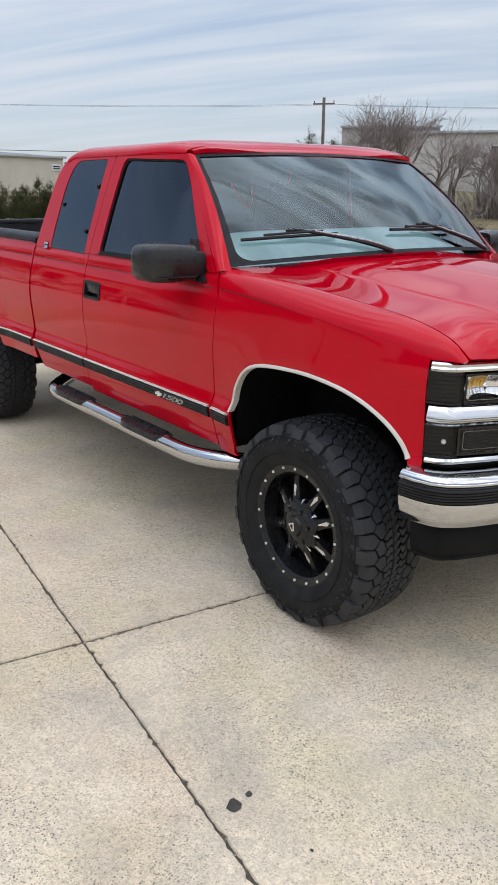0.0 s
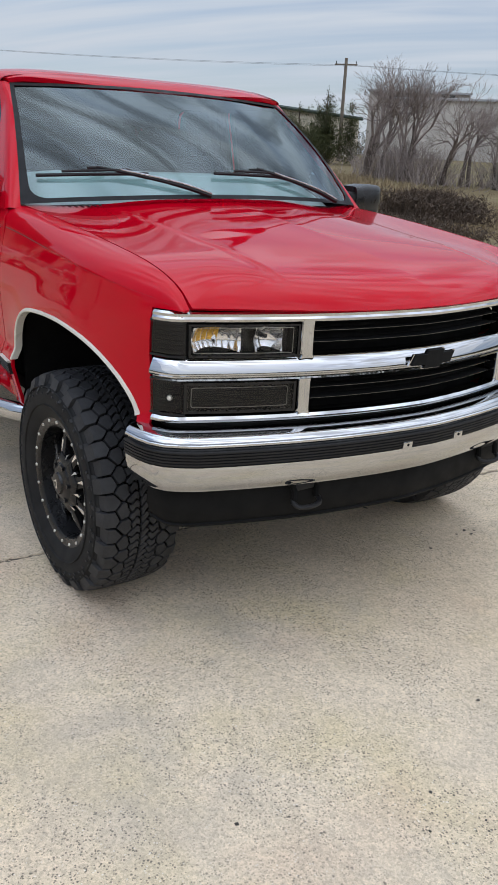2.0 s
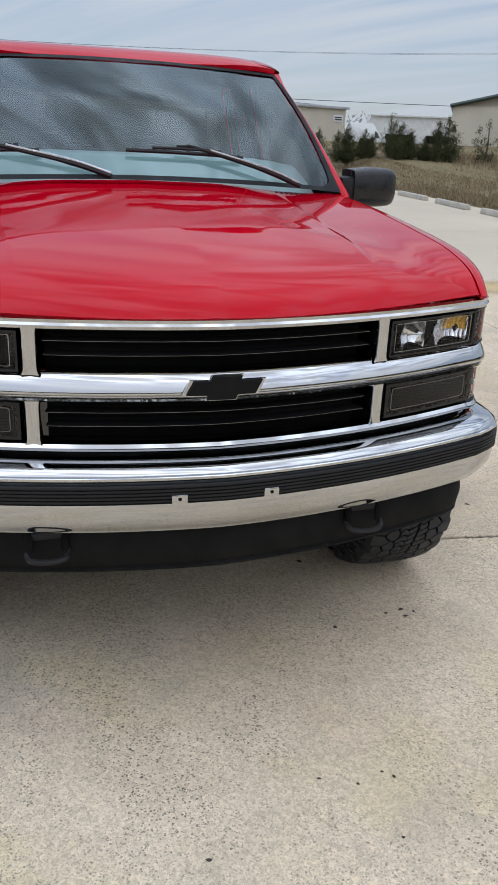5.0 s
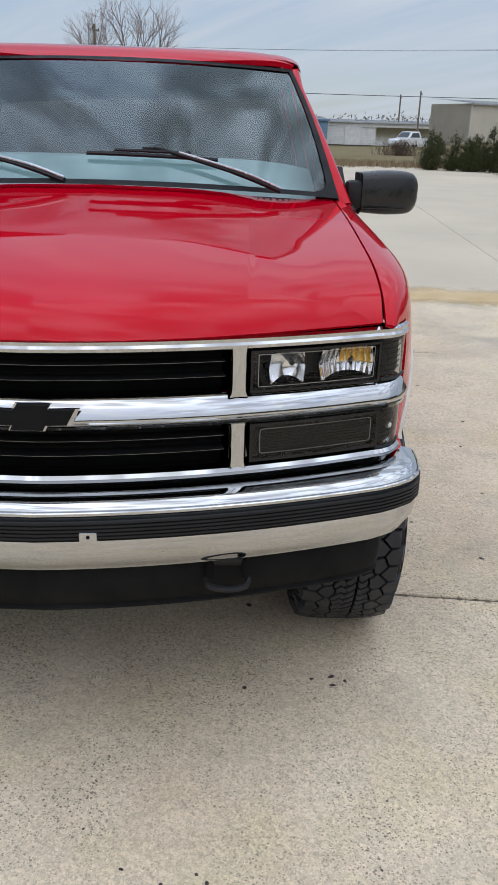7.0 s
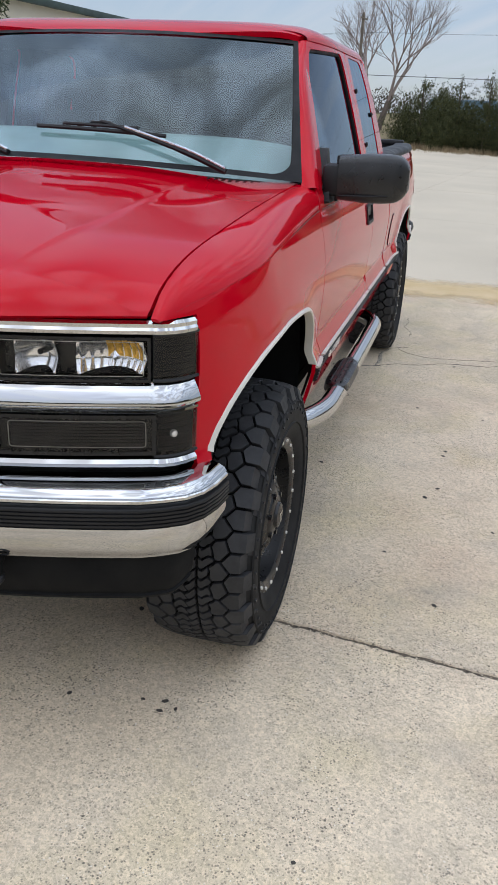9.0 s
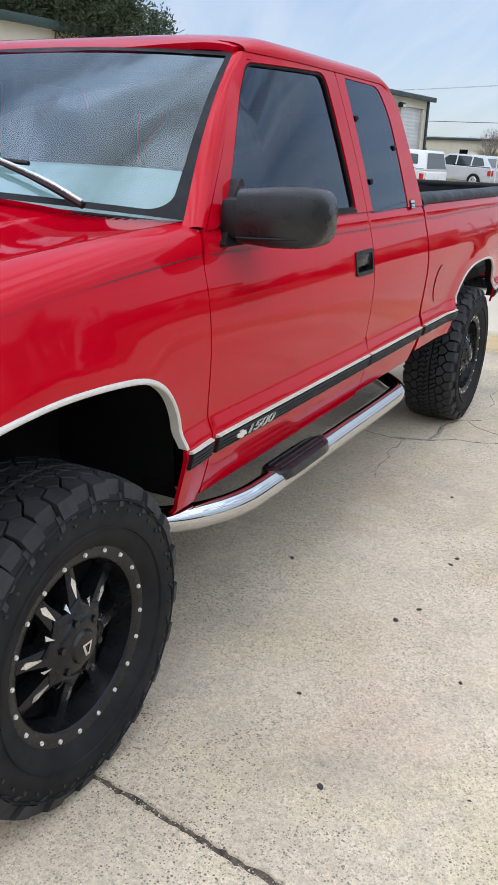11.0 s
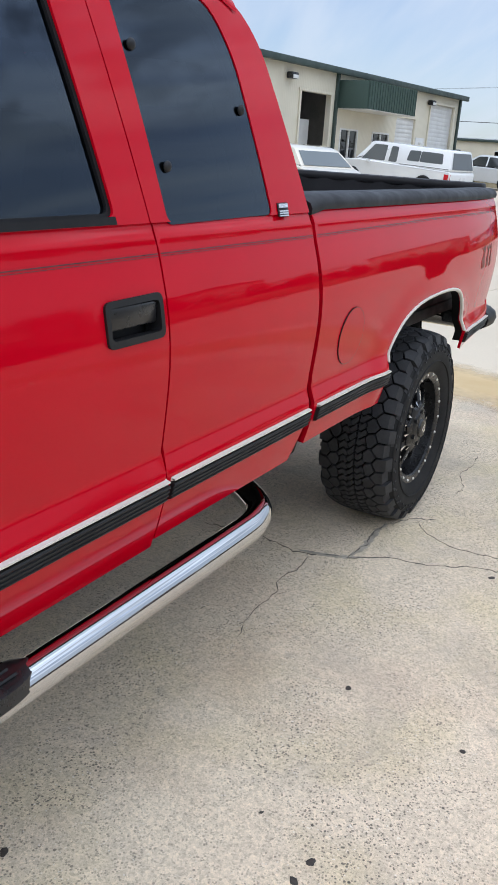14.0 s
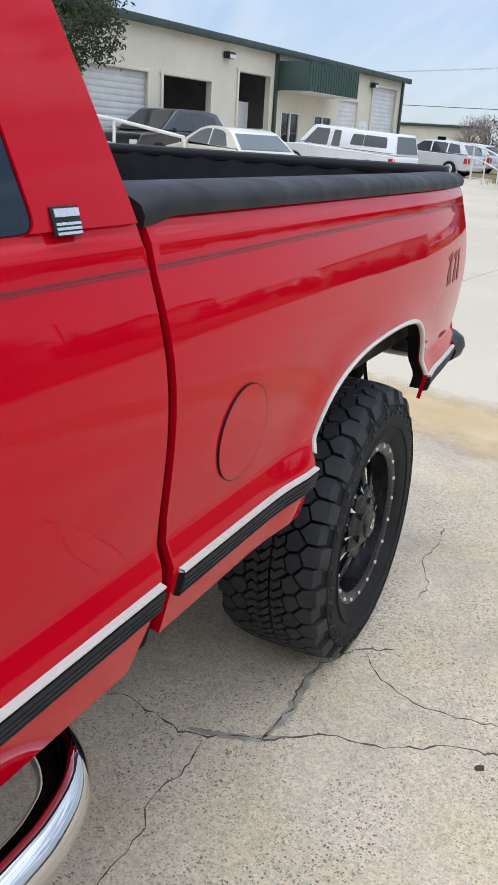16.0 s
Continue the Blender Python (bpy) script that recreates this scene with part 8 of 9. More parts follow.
# ---- buildings ----
CREAM = make_siding("cream_metal_siding", (0.70, 0.65, 0.52), 0.30)
GREEN_TRIM = varied("dark_green_trim", (0.035, 0.060, 0.052), 0.5, 0.25, 2, 30, 0.1)
GREEN_SHEET = make_siding("green_metal_sheet", (0.045, 0.080, 0.066), 0.20)
WHITE_SHEET = varied("white_sheet_metal", (0.70, 0.70, 0.68), 0.5, 0.12, 2, 30, 0.1)
TAN_SHEET = make_siding("tan_metal_siding", (0.58, 0.53, 0.43), 0.35)
BLUE_SHEET = make_siding("blue_metal_siding", (0.16, 0.27, 0.38), 0.35)
ROOF_SHEET = varied("grey_sheet_roof", (0.42, 0.43, 0.44), 0.45, 0.15, 1, 20, 0.1)
PANE = make_glass("building_glass", (0.12, 0.14, 0.15), 1.1)
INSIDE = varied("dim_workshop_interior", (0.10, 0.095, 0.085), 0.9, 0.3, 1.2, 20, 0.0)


def wall_with_openings(name, length, height, openings, mat, parent, thick=0.2):
    """A wall along local x from 0, facing +y, with real openings (x0, x1, z0, z1)."""
    bm = bmesh.new()
    xs = sorted({0.0, length, *(o[0] for o in openings), *(o[1] for o in openings)})
    zs = sorted({0.0, height, *(o[2] for o in openings), *(o[3] for o in openings)})
    for a, b in zip(xs, xs[1:]):
        for c, d in zip(zs, zs[1:]):
            mx, mz = (a + b) / 2, (c + d) / 2
            if not any(o[0] < mx < o[1] and o[2] < mz < o[3] for o in openings):
                add_box(bm, (b - a, thick, d - c), (mx, -thick / 2, mz))
    bmesh.ops.remove_doubles(bm, verts=bm.verts, dist=1e-5)
    seen, dead = {}, []
    for f in bm.faces:
        key = tuple(round(v, 4) for v in f.calc_center_median())
        if key in seen:
            dead += [f, seen[key]]
        seen[key] = f
    bmesh.ops.delete(bm, geom=list(set(dead)), context="FACES")
    return part(name, bm, mat, parent)


def roll_door(x0, x1, z1, parent, y=-0.12, mat=None):
    x0, x1 = min(x0, x1), max(x0, x1)
    d = box("roll_door", (x1 - x0, 0.03, z1), ((x0 + x1) / 2, y, z1 / 2), mat or WHITE_SHEET, parent)
    for k in range(int(z1 / 0.18)):
        box("door_slat", (x1 - x0 - 0.02, 0.02, 0.16), ((x0 + x1) / 2, y + 0.018, 0.09 + 0.18 * k), mat or WHITE_SHEET, d, 0.006)
    return d


def workshop():
    """Cream metal workshop with open bays and a green awning; local x runs along its face."""
    L0 = 15.0
    ang = math.degrees(math.atan2(-0.09209, 0.99575))
    ox, oy = -43.781, -11.751
    z0 = 0.40
    w = thing("workshop", "cream metal workshop with open bays, green trim and awning", "building", (ox, oy, z0), ang)
    H = 4.07
    U = lambda u: 20.64 - u   # u counts from the near end of the bays
    ops = [(min(a, b), max(a, b), c, d) for a, b, c, d in [(U(-2.0), U(0.9), 0, 2.72), (U(1.56), U(4.25), 0, 2.72), (U(5.84), U(8.05), 0, 3.20), (U(9.0), U(10.4), 0.5, 2.05), (U(11.7), U(13.2), 0.0, 2.05), (U(13.85), U(15.8), 0, 2.80), (U(17.15), U(20.0), 0, 3.60)]]
    wall = wall_with_openings("front_wall", 20.64 + L0, H, ops, CREAM, w, 0.2)
    inner = lambda name, size, at, mat: box(name, size, at, mat, w)
    inner("back_wall", (20.64 + L0, 0.2, H), ((20.64 + L0) / 2, -13.9, H / 2), CREAM)
    inner("end_wall", (0.2, 13.6, H), (20.54 + L0, -7.0, H / 2), CREAM)
    inner("end_wall", (0.2, 13.6, H), (0.1, -7.0, H / 2), CREAM)
    inner("workshop_floor", (20.2 + L0, 13.6, 0.06), ((20.64 + L0) / 2, -7.0, -0.02), CONCRETE)
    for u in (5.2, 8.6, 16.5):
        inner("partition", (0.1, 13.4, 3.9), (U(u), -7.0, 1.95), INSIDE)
    bm = bmesh.new()
    rr = [bm.verts.new(q) for q in ((-0.3, 0.30, H), (20.94 + L0, 0.30, H), (20.94 + L0, -7.0, H + 0.9), (-0.3, -7.0, H + 0.9), (20.94 + L0, -14.3, H), (-0.3, -14.3, H))]
    bm.faces.new((rr[0], rr[1], rr[2], rr[3])); bm.faces.new((rr[3], rr[2], rr[4], rr[5]))
    bmesh.ops.solidify(bm, geom=list(bm.faces), thickness=0.08)
    part("roof", bm, ROOF_SHEET, w)
    box("eave_trim", (21.3 + L0, 0.16, 0.22), ((20.64 + L0) / 2, 0.26, H + 0.02), GREEN_TRIM, w, 0.02)
    for u in (20.58, 8.42, -9.0):
        box("corner_trim", (0.16, 0.10, H), (U(u), 0.055, H / 2), GREEN_TRIM, w, 0.01)
    roll_door(U(-2.0), U(0.9), 2.72, w); roll_door(U(17.15), U(20.0), 3.60, w); roll_door(U(13.85), U(15.8), 2.80, w)
    for a, b, t in ((1.56, 4.25, 2.72), (5.84, 8.05, 3.2), (-2.0, 0.9, 2.72), (17.15, 20.0, 3.6)):
        for u in (a, b):
            box("door_jamb", (0.10, 0.06, t), (U(u), 0.035, t / 2), CREAM, w, 0.01)
        box("door_head", (b - a + 0.2, 0.06, 0.10), (U((a + b) / 2), 0.035, t + 0.05), CREAM, w, 0.01)
    box("half_open_door", (2.1, 0.05, 2.3), (U(6.95), -0.9, 1.15), WHITE_SHEET, w)
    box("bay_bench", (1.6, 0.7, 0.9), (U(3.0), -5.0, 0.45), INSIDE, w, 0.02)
    # awning box over the entrance
    a0, a1, deep = 8.62, 12.85, 1.30
    aw = box("awning", (a1 - a0, deep, 0.06), (U((a0 + a1) / 2), deep / 2 + 0.02, 2.80), WHITE_SHEET, w, 0.01, "dark green ribbed metal awning")
    box("awning_front", (a1 - a0, 0.06, 1.0), (U((a0 + a1) / 2), deep, 3.30), GREEN_SHEET, aw)
    for u in (a0, a1):
        box("awning_side", (0.06, deep, 1.0), (U(u), deep / 2 + 0.02, 3.30), GREEN_SHEET, aw)
    for k in range(20):
        box("awning_rib", (0.03, 0.03, 1.0), (U(a0 + 0.06 + 0.216 * k), deep + 0.042, 3.30), GREEN_SHEET, aw)
    for a, b, c, d in ((9.0, 10.4, 0.5, 2.05), (11.7, 13.2, 0.0, 2.05)):
        f = box("window_frame", (b - a, 0.08, 0.07), (U((a + b) / 2), 0.0, d), WHITE_SHEET, w, 0.01)
        for u in (a, (a + b) / 2, b):
            box("mullion", (0.06, 0.08, d - c), (U(u), 0.0, (c + d) / 2), WHITE_SHEET, f, 0.01)
        box("pane", (b - a, 0.012, d - c), (U((a + b) / 2), -0.04, (c + d) / 2), PANE, f)
    for u, z in ((5.06, 3.62), (17.0, 3.62)):
        lb = box("wall_lamp", (0.42, 0.26, 0.22), (U(u), 0.16, z), BLACK_WORN, w, 0.04, "small wall-pack lamp")
        box("lamp_lens", (0.34, 0.02, 0.12), (U(u), 0.30, z - 0.04), WHITE_SHEET, lb, 0.005)
    box("notice", (0.75, 0.02, 0.5), (U(4.75), 0.012, 1.3), WHITE_SHEET, w, 0.004, "plain white notice board on the wall")
    box("meter_box", (0.35, 0.18, 0.5), (U(16.4), 0.10, 1.6), WHITE_SHEET, w, 0.02)
    box("side_door", (0.9, 0.04, 2.05), (U(16.4), 0.02, 1.02), WHITE_SHEET, w, 0.01)
    return w


workshop()


def shed(name, label, corner, along, length, depth, height, wall_mat, roof_mat, ridge=0.0, doors=(), windows=(), trim=None, ridge_at=0.5):
    """A simple gabled metal building. Local x runs along the face that looks at the lot (+y)."""
    ang = math.degrees(math.atan2(along[1], along[0]))
    z = lot_z(*corner) - 0.1
    t = thing(name, label, "building", (corner[0], corner[1], z), ang)
    ops = [(a, b, 0.0, h) for a, b, h in doors] + [(a, b, c, d) for a, b, c, d in windows]
    wall_with_openings("front_wall", length, height, ops, wall_mat, t)
    bm = bmesh.new()
    for x in (0.0, length):
        vs = [bm.verts.new(q) for q in ((x, -0.2, 0), (x, -depth, 0), (x, -depth, height), (x, -0.2, height))]
        bm.faces.new(vs)
    vs = [bm.verts.new(q) for q in ((0, -depth, 0), (length, -depth, 0), (length, -depth, height), (0, -depth, height))]
    bm.faces.new(vs)
    bmesh.ops.solidify(bm, geom=list(bm.faces), thickness=0.1)
    part("wall", bm, wall_mat, t)
    # roof, with its ridge across the face when ridge > 0
    bm = bmesh.new()
    if ridge > 0:
        q = [(-0.2, 0.15, height), (length * ridge_at, 0.15, height + ridge), (length + 0.2, 0.15, height)]
        f = [bm.verts.new(p) for p in q]
        b = [bm.verts.new((p[0], -depth - 0.15, p[2])) for p in q]
        for i in (0, 1):
            bm.faces.new((f[i], f[i + 1], b[i + 1], b[i]))
        bmesh.ops.solidify(bm, geom=list(bm.faces), thickness=0.08)
        gb = bmesh.new()
        v = [gb.verts.new(p) for p in ((0, 0, height), (length, 0, height), (length * ridge_at, 0, height + ridge - 0.03))]
        gb.faces.new(v)
        bmesh.ops.solidify(gb, geom=list(gb.faces), thickness=0.1)
        part("gable", gb, wall_mat, t)
        tr = bmesh.new()
        for i in (0, 1):
            add_tube(tr, [Vector(q[i]) + Vector((0, 0.05, 0)), Vector(q[i + 1]) + Vector((0, 0.05, 0))], 0.13, 6)
        part("roof_edge", tr, trim or GREEN_TRIM, t)
    else:
        v = [bm.verts.new(p) for p in ((-0.2, 0.2, height), (length + 0.2, 0.2, height), (length + 0.2, -depth, height + 0.5), (-0.2, -depth, height + 0.5))]
        bm.faces.new(v)
        bmesh.ops.solidify(bm, geom=list(bm.faces), thickness=0.1)
        box("roof_edge", (length + 0.4, 0.12, 0.22), (length / 2, 0.24, height), trim or roof_mat, t, 0.02)
    part("roof", bm, roof_mat, t)
    for a, b, h in doors:
        roll_door(a, b, h, t)
    for a, b, c, d in windows:
        f = box("window_frame", (b - a, 0.06, 0.08), ((a + b) / 2, -0.02, d - 0.04), WHITE_SHEET, t)
        box("pane", (b - a, 0.02, d - c), ((a + b) / 2, -0.1, (c + d) / 2), PANE, f)
    return t


shed("metal_building", "large tan metal building with a low gable and dark edge", (-43.9, 38.9), (-0.5, -0.866), 11.6, 20, 2.65, TAN_SHEET, ROOF_SHEET, 0.75, trim=GREEN_TRIM, ridge_at=0.74)
far_shed = shed("distant_building", "distant tan metal building with a flat roof and small sign", (-75.5, 31.9), (0.36, -0.93), 10.0, 6, 3.7, TAN_SHEET, ROOF_SHEET)
sign = box("sign", (1.3, 0.05, 0.62), (1.0, 0.04, 2.75), WHITE_SHEET, far_shed, 0.01, "small white sign with dark bars")
for _z in (2.86, 2.66):
    box("sign_bar", (0.9, 0.02, 0.10), (1.0, 0.072, _z), BLACK_WORN, sign)
shed("low_building", "long low white-roofed building far beyond the field", (-94.0, 56.0), (-0.45, -0.9), 12.0, 18, 4.3, WHITE_SHEET, WHITE_SHEET, windows=((2.0, 5.0, 1.0, 2.2), (7, 10, 1.0, 2.2)))
shed("blue_building", "blue-grey metal building with dark windows beyond the lot", (-88.9, 9.6), (0.1, -1.0), 14.0, 16, 3.25, BLUE_SHEET, ROOF_SHEET, doors=(), windows=((1.6, 2.1, 0.6, 2.2), (2.3, 2.8, 0.6, 2.2), (4.0, 4.4, 0.8, 2.2), (6.5, 7.0, 0.8, 2.2)), trim=BLUE_SHEET)
shed("white_building", "long white metal building beyond the lot", (-106.5, 30.0), (0.0, -1.0), 18.5, 16, 2.7, WHITE_SHEET, ROOF_SHEET, doors=((9.0, 11.0, 2.1), (13.0, 15.5, 2.2)))
shed("annex", "small blue metal annex beside a carport", (-96.0, 13.4), (0.0, -1.0), 3.2, 8, 2.9, BLUE_SHEET, ROOF_SHEET, windows=((0.8, 1.5, 0.8, 2.0),), trim=BLUE_SHEET)
shed("cream_building", "distant low cream building behind the workshop", (-84.6, -16.6), (0.25, -0.97), 12.0, 12, 2.75, CREAM, ROOF_SHEET, windows=((3.0, 3.8, 1.2, 1.9), (7.0, 7.8, 1.2, 1.9)), trim=GREEN_TRIM)
shed("grey_block", "distant grey industrial block behind the trees", (-61.0, 69.0), (-0.70, -0.72), 10.5, 12, 7.0, varied("grey_block_wall", (0.44, 0.40, 0.36), 0.8, 0.2, 1, 20, 0.1), ROOF_SHEET, windows=((1.5, 3.0, 5.5, 7.0), (6.0, 8.0, 5.5, 7.0)))
shed("pale_block", "distant pale warehouse wall behind bare trees", (-34.0, 66.0), (-0.85, -0.52), 26.0, 12, 5.6, varied("pale_block_wall", (0.56, 0.52, 0.47), 0.8, 0.2, 1, 20, 0.1), ROOF_SHEET, windows=((4, 6, 3, 4.5), (12, 14, 3, 4.5)))

# ---- parked vehicles ----
LAMP_RED = varied("red_lamp_lens", (0.50, 0.015, 0.02), 0.2, 0.1, 9, 40, 0.0)
LAMP_WHITE = varied("pale_lamp_lens", (0.75, 0.75, 0.74), 0.15, 0.1, 9, 40, 0.0)


def car_paint(name, base):
    k = Nodes(name, base, 0.45, Coat_Weight=1.0, Coat_Roughness=0.05)
    k.link(k.ramp(k.noise(2, 4), [(0.3, tuple(c * 0.92 for c in base)), (0.7, base)]), "Base Color")
    return k.mat


def vehicle(name, label, category, rear, heading, L, W, H, lower, cabin_pts, windows, paint, lamp_z=0.72, glass=None):
    """A parked vehicle; local x runs from the tail (0) to the nose (L). lower and cabin_pts are side outlines in (x, z)."""
    glass = glass or CAR_GLASS_SOLID
    ang = math.degrees(math.atan2(heading[1], heading[0]))
    cx, cy = rear[0] + heading[0] * L / 2, rear[1] + heading[1] * L / 2
    zb = lot_z(cx, cy)
    rise = math.atan2(lot_z(rear[0] + heading[0] * L, rear[1] + heading[1] * L) - lot_z(*rear), L)
    t = thing(name, label, category, (rear[0], rear[1], lot_z(*rear)), ang, "parked vehicles")
    t.matrix_world = t.matrix_world @ Matrix.Rotation(-rise, 4, "Y")
    bm = bmesh.new()
    loop = rounded(lower, 0.10, 3)
    ring = {}
    for s, w in ((-1, 1.0), (1, 1.0)):
        ring[s] = [bm.verts.new((x, s * (W / 2 - 0.10 * max(0, abs(x - L / 2) / (L / 2) - 0.75) * 4 * 0.5 - (0.05 if z < 0.4 else 0.0)), z)) for x, z in loop]
    bm.faces.new(ring[1]); bm.faces.new(list(reversed(ring[-1])))
    n = len(loop)
    for i in range(n):
        bm.faces.new((ring[1][i], ring[-1][i], ring[-1][(i + 1) % n], ring[1][(i + 1) % n]))
    bmesh.ops.recalc_face_normals(bm, faces=bm.faces)
    long = [e for e in bm.edges if len(e.link_faces) == 2 and any(len(f.verts) == n for f in e.link_faces)]
    bmesh.ops.bevel(bm, geom=long, offset=0.06, segments=3, profile=0.6, affect="EDGES")
    part("body", bm, paint, t)
    belt = min(z for _, z in cabin_pts)
    half = lambda z: W / 2 - 0.05 - 0.17 * (z - belt) / max(0.01, H - belt)
    bm = bmesh.new()
    loop = rounded(cabin_pts, 0.09, 4)
    ring = {s: [bm.verts.new((x, s * half(z), z)) for x, z in loop] for s in (-1, 1)}
    bm.faces.new(ring[1]); bm.faces.new(list(reversed(ring[-1])))
    n = len(loop)
    for i in range(n):
        bm.faces.new((ring[1][i], ring[-1][i], ring[-1][(i + 1) % n], ring[1][(i + 1) % n]))
    bmesh.ops.recalc_face_normals(bm, faces=bm.faces)
    long = [e for e in bm.edges if len(e.link_faces) == 2 and any(len(f.verts) == n for f in e.link_faces)]
    bmesh.ops.bevel(bm, geom=long, offset=0.05, segments=2, profile=0.6, affect="EDGES")
    part("cabin", bm, paint, t)
    for pts in windows:
        for s in (-1, 1):
            q = rounded(pts, 0.05, 3)
            bm = bmesh.new()
            vs = [bm.verts.new((x, s * (half(z) + 0.006), z)) for x, z in q]
            lo = [bm.verts.new((x, s * (half(z) - 0.03), z)) for x, z in q]
            bm.faces.new(vs)
            for i in range(len(q)):
                bm.faces.new((vs[i], lo[i], lo[(i + 1) % len(q)], vs[(i + 1) % len(q)]))
            bmesh.ops.recalc_face_normals(bm, faces=bm.faces)
            part("side_window", bm, glass, t)
    # end glasses follow the slanted ends of the cabin
    c = cabin_pts
    for (x0, z0), (x1, z1), name2 in ((c[0], c[1], "back_window"), (c[-1], c[-2], "windscreen")):
        bm = bmesh.new()
        d = Vector((x1 - x0, 0, z1 - z0))
        nrm = Vector((-d.z, 0, d.x)).normalized()
        if (name2 == "back_window") == (nrm.x > 0):
            nrm = -nrm
        vs = []
        for k, s in ((0.10, -1), (0.10, 1), (0.88, 1), (0.88, -1)):
            z = z0 + (z1 - z0) * k
            vs.append(bm.verts.new(Vector((x0 + (x1 - x0) * k, s * (half(z) - 0.09), z)) + nrm * 0.012))
        bm.faces.new(vs)
        part(name2, bm, glass, t)
    r = 0.33 if H < 1.6 else 0.36
    for x in (L * 0.20, L * 0.80):
        for s in (-1, 1):
            w = lathe("wheel", [(0.0, 0.0), (r * 0.55, 0.01), (r * 0.60, 0.0), (r * 0.60, -0.06)], MILLED, t, 20)
            lathe("tyre", [(r * 0.58, -0.01), (r * 0.66, 0.02), (r * 0.92, 0.02), (r, -0.02), (r, -0.17), (r * 0.9, -0.2)], RUBBER, w, 24)
            w.matrix_basis = pose(x, s * (W / 2 + 0.006), r, 0, 0, 0 if s > 0 else 180)
    for s in (-1, 1):
        box("tail_lamp", (0.06, 0.16, 0.26), (0.035, s * (W / 2 - 0.14), lamp_z), LAMP_RED, t, 0.02)
        box("tail_lamp_side", (0.16, 0.04, 0.22), (0.14, s * (W / 2 - 0.022), lamp_z), LAMP_RED, t, 0.012)
        box("head_lamp", (0.08, 0.26, 0.14), (L - 0.06, s * (W / 2 - 0.24), 0.68), LAMP_WHITE, t, 0.02)
        box("door_mirror", (0.10, 0.16, 0.12), (L * 0.66, s * (W / 2 + 0.06), belt + 0.05), paint, t, 0.03)
    box("rear_bumper", (0.14, W - 0.1, 0.18), (0.03, 0, 0.45), paint if H < 1.6 else CHROME, t, 0.04)
    box("number_plate", (0.02, 0.30, 0.14), (-0.012, 0, lamp_z - 0.04), LAMP_WHITE, t, 0.004)
    return t


CAR_GLASS_SOLID = Nodes("dark_car_glass", (0.035, 0.040, 0.042), 0.06, Specular_IOR_Level=0.8).mat
GREY_GLASS = Nodes("grey_car_glass", (0.105, 0.115, 0.118), 0.06, Specular_IOR_Level=0.8).mat
PALE_GLASS = Nodes("pale_car_glass", (0.13, 0.15, 0.155), 0.06, Specular_IOR_Level=0.8).mat
WHITE_PAINT, BEIGE_PAINT = car_paint("white_car_paint", (0.78, 0.79, 0.78)), car_paint("beige_car_paint", (0.66, 0.61, 0.50))
DARK_PAINT, SILVER_PAINT = car_paint("dark_car_paint", (0.005, 0.003, 0.0035)), car_paint("silver_car_paint", (0.55, 0.57, 0.58))
NOSE_IN = (-0.22, -0.975)

cap_truck = vehicle("pickup_with_cap", "white compact pickup with a white camper cap over its bed", "pickup truck", (-28.7, -6.6), NOSE_IN, 5.0, 1.68, 1.66,
        [(0.0, 0.42), (0.0, 0.92), (5.0 - 1.25, 1.00), (4.90, 0.92), (5.0, 0.60), (4.95, 0.36), (0.1, 0.36)],
        [(0.02, 0.92), (0.16, 1.58), (1.9, 1.60), (2.05, 1.62), (3.35, 1.64), (3.95, 0.98)],
        [[(0.38, 1.12), (0.45, 1.45), (1.28, 1.46), (1.28, 1.12)], [(1.295, 1.12), (1.295, 1.46), (1.74, 1.46), (1.80, 1.12)], [(2.18, 1.02), (2.22, 1.52), (2.50, 1.53), (2.52, 1.02)], [(2.68, 1.02), (2.68, 1.54), (3.22, 1.54), (3.66, 1.02)]], WHITE_PAINT, glass=GREY_GLASS)
for _s in (-1, 1):
    box("cap_seam", (1.95, 0.012, 0.016), (1.05, _s * 0.838, 0.985), SEAL, cap_truck, 0.003)
vehicle("sedan", "pale beige saloon car parked in front of the workshop", "car", (-19.0, -6.65), (-0.509, -0.861), 4.2, 1.68, 1.42,
        [(0.0, 0.40), (0.0, 0.86), (0.55, 0.96), (3.2, 0.92), (4.05, 0.78), (4.20, 0.55), (4.15, 0.28), (0.05, 0.28)],
        [(0.42, 0.93), (1.05, 1.32), (1.35, 1.38), (1.75, 1.40), (2.15, 1.385), (2.45, 1.32), (3.35, 0.92)],
        [[(0.98, 0.99), (1.22, 1.27), (1.42, 1.32), (1.80, 1.34), (1.80, 0.98)], [(1.87, 0.98), (1.87, 1.34), (2.18, 1.31), (2.45, 1.23), (2.95, 0.97)]], BEIGE_PAINT, glass=PALE_GLASS)
vehicle("dark_suv", "dark estate car with a sloping back parked along the workshop", "car", (-25.6, -12.25), (0.996, -0.09), 4.5, 1.80, 1.66,
        [(0.0, 0.45), (0.02, 1.02), (3.3, 1.00), (4.35, 0.90), (4.5, 0.60), (4.45, 0.32), (0.05, 0.32)],
        [(0.05, 1.00), (0.55, 1.58), (1.2, 1.65), (2.5, 1.63), (3.45, 1.00)],
        [[(0.55, 1.08), (0.75, 1.48), (1.15, 1.52), (1.15, 1.06)], [(1.22, 1.06), (1.22, 1.54), (1.95, 1.55), (1.95, 1.05)], [(2.02, 1.05), (2.02, 1.55), (2.46, 1.53), (3.1, 1.04)]], DARK_PAINT)
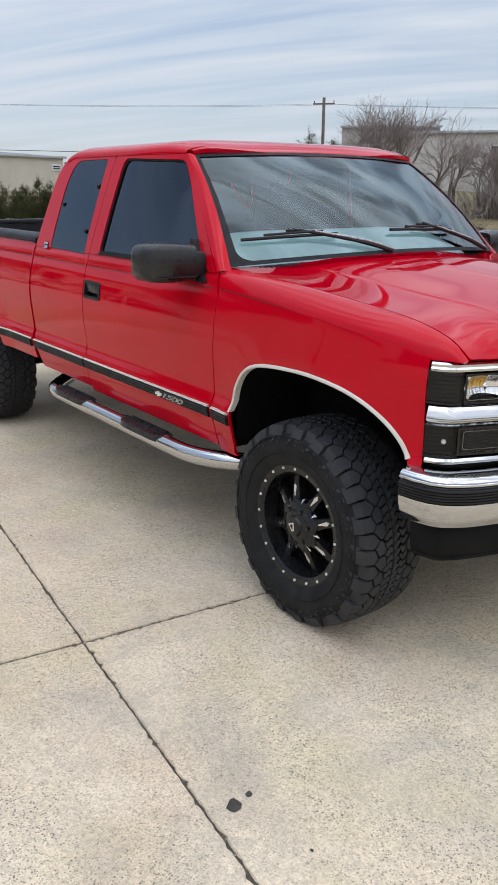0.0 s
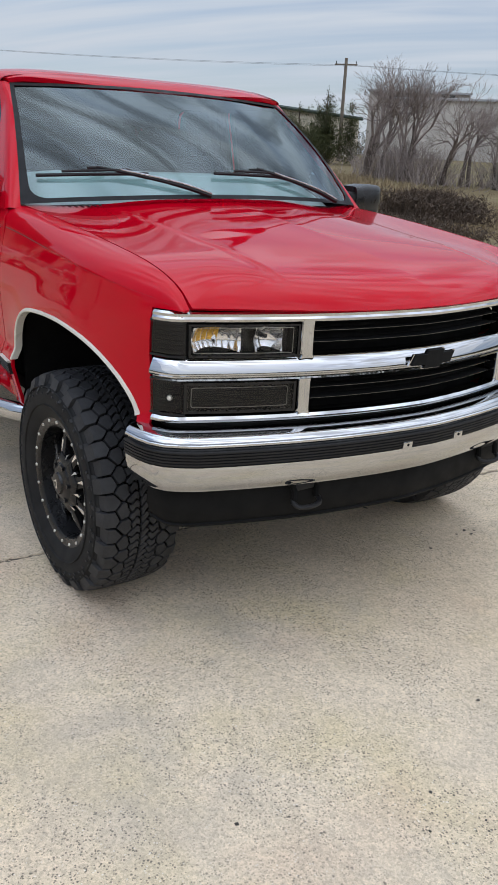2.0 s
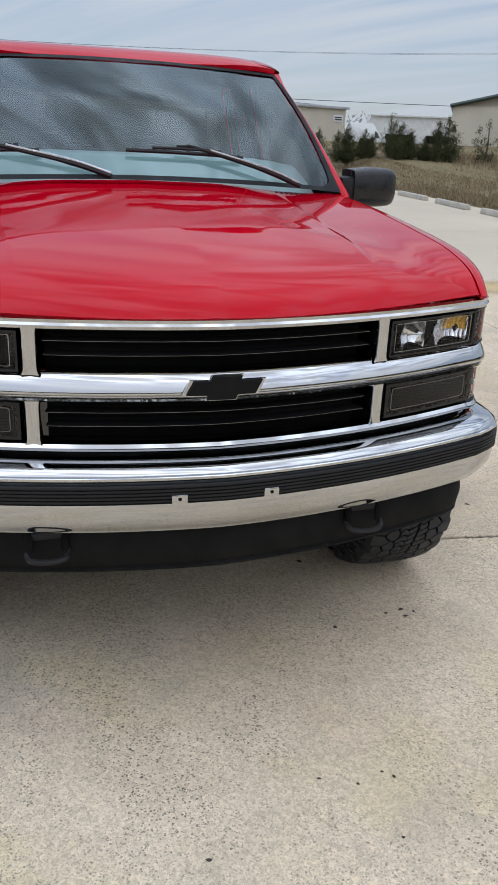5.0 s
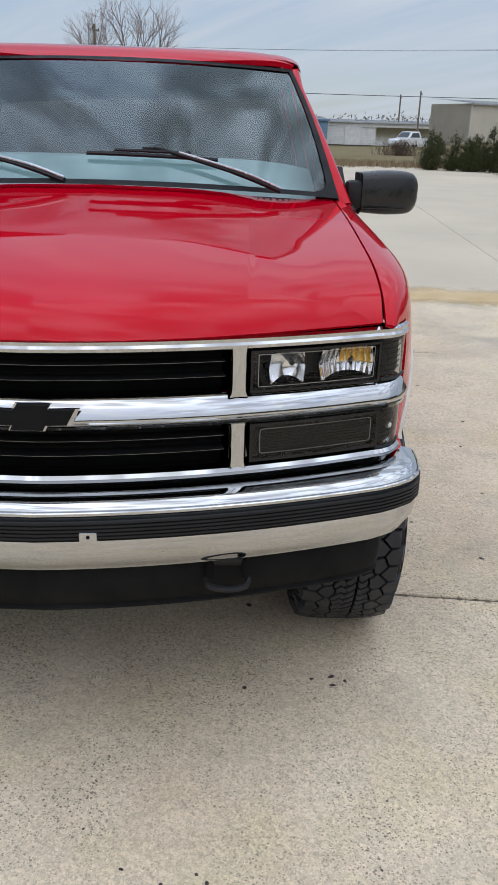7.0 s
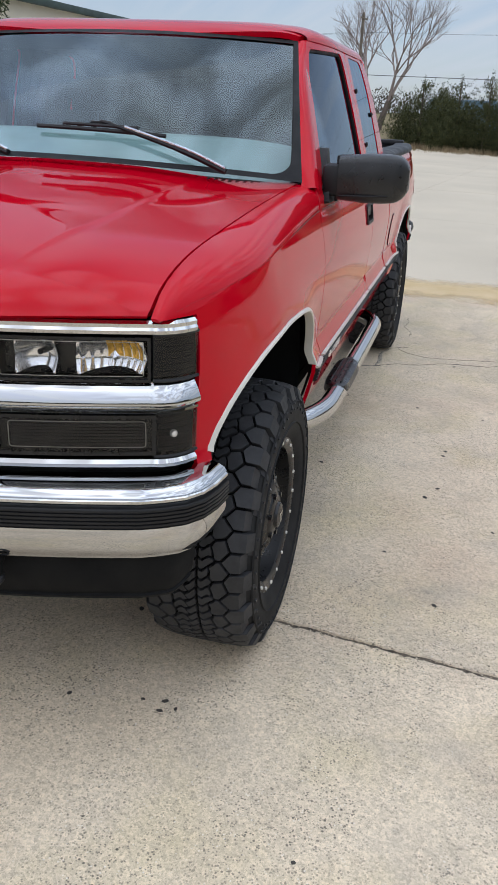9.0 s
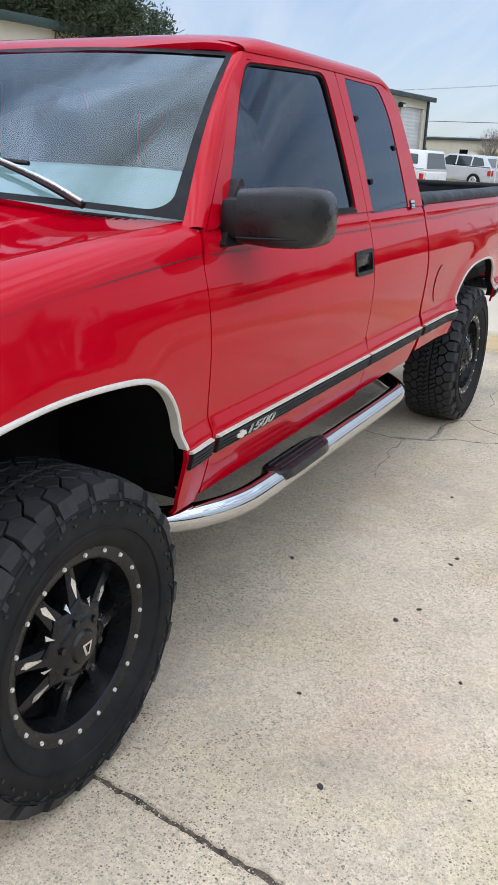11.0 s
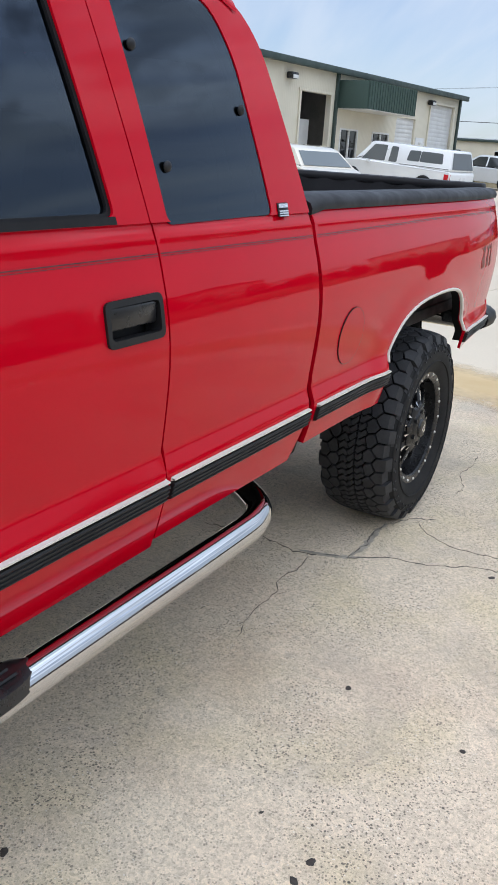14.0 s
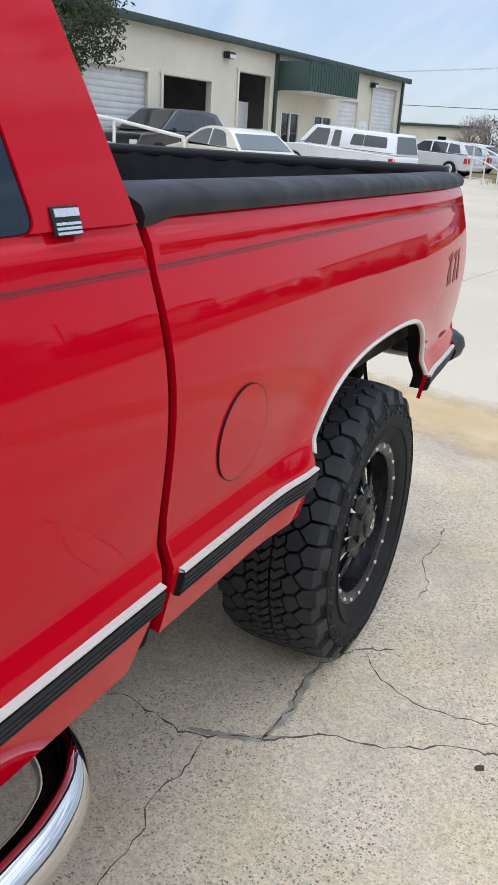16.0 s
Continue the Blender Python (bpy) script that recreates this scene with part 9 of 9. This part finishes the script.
vehicle("wagon", "silver-white estate car parked beyond the white pickup", "car", (-40.4, -6.9), NOSE_IN, 4.5, 1.76, 1.50,
        [(0.0, 0.42), (0.02, 0.95), (3.2, 0.95), (4.3, 0.82), (4.5, 0.55), (4.45, 0.30), (0.05, 0.30)],
        [(0.06, 0.94), (0.50, 1.42), (1.2, 1.49), (2.4, 1.47), (3.4, 0.95)],
        [[(0.45, 1.02), (0.62, 1.36), (1.1, 1.40), (1.1, 1.00)], [(1.17, 1.00), (1.17, 1.40), (1.9, 1.41), (1.9, 0.99)], [(1.97, 0.99), (1.97, 1.41), (2.4, 1.39), (3.0, 0.98)]], SILVER_PAINT)
vehicle("small_car", "silver car in the far row beside the cream building", "car", (-47.5, -7.4), NOSE_IN, 4.3, 1.72, 1.46,
        [(0.0, 0.42), (0.02, 0.92), (3.1, 0.92), (4.1, 0.80), (4.3, 0.55), (4.25, 0.30), (0.05, 0.30)],
        [(0.10, 0.91), (0.60, 1.40), (1.2, 1.45), (2.3, 1.43), (3.2, 0.92)],
        [[(0.55, 0.98), (0.72, 1.33), (1.6, 1.37), (1.6, 0.97)], [(1.67, 0.97), (1.67, 1.37), (2.3, 1.36), (2.85, 0.96)]], SILVER_PAINT)
vehicle("grey_car", "small grey car parked before the blue building", "car", (-84.5, 9.6), (0.97, 0.24), 4.3, 1.72, 1.5,
        [(0.0, 0.42), (0.02, 0.92), (3.1, 0.92), (4.1, 0.80), (4.3, 0.55), (4.25, 0.30), (0.05, 0.30)],
        [(0.10, 0.91), (0.60, 1.42), (1.2, 1.49), (2.3, 1.47), (3.2, 0.92)],
        [[(0.55, 0.98), (0.72, 1.33), (1.6, 1.40), (1.6, 0.97)], [(1.67, 0.97), (1.67, 1.40), (2.3, 1.38), (2.85, 0.96)]], SILVER_PAINT)
vehicle("far_pickup", "white pickup parked far beyond the lot", "pickup truck", (-92.0, 24.0), (0.55, -0.83), 5.2, 1.9, 1.75,
        [(0.0, 0.5), (0.0, 1.05), (4.0, 1.08), (5.1, 1.0), (5.2, 0.6), (5.1, 0.4), (0.1, 0.4)],
        [(1.9, 1.05), (2.1, 1.72), (3.3, 1.74), (4.0, 1.08)],
        [[(2.15, 1.12), (2.25, 1.6), (3.2, 1.6), (3.65, 1.12)]], WHITE_PAINT)
vehicle("box_van", "white box van beside the distant tan building", "van", (-79.5, 33.0), (-0.2, 0.98), 5.6, 2.0, 2.6,
        [(0.0, 0.5), (0.0, 1.1), (4.4, 1.15), (5.5, 1.0), (5.6, 0.6), (5.5, 0.4), (0.1, 0.4)],
        [(0.0, 1.1), (0.02, 2.58), (3.6, 2.58), (4.0, 2.0), (4.7, 1.12)],
        [[(3.75, 1.2), (3.75, 1.85), (4.0, 1.85), (4.45, 1.2)]], WHITE_PAINT)


def far_woods():
    """Uneven belts of distant trees that close the place all round."""
    rnd = random.Random(77)
    mat = make_leaf("far_wood_foliage", (0.050, 0.046, 0.034), (0.105, 0.092, 0.070))
    for name, a0, a1, r0, h in (("far_woods", -100, 92, 46, 6.5), ("far_woods", 92, 125, 150, 6.0), ("far_woods", 125, 215, 190, 7.0), ("far_woods", 215, 260, 110, 5.0)):
        bm = bmesh.new()
        n = int((a1 - a0) * 5)
        for k in range(n):
            a = radians(a0 + (a1 - a0) * (k + rnd.random()) / n)
            r = r0 * rnd.uniform(1.0, 1.12)
            x, y = r * math.cos(a), r * math.sin(a)
            top = h * (0.55 + 0.45 * noise.noise((a * 9, 0.3, 0))) * rnd.uniform(0.7, 1.15) + 1.2
            z = lot_z(x, y)
            for _ in range(13):
                sprays(bm, rnd, Vector((x + rnd.gauss(0, 1.2), y + rnd.gauss(0, 1.2), z + top * rnd.random() ** 1.6)), 1.15, 4, 0.9)
        tagged(part(name, bm, mat), "distant brown-green winter woodland all round", "woods", kind="stuff")


far_woods()
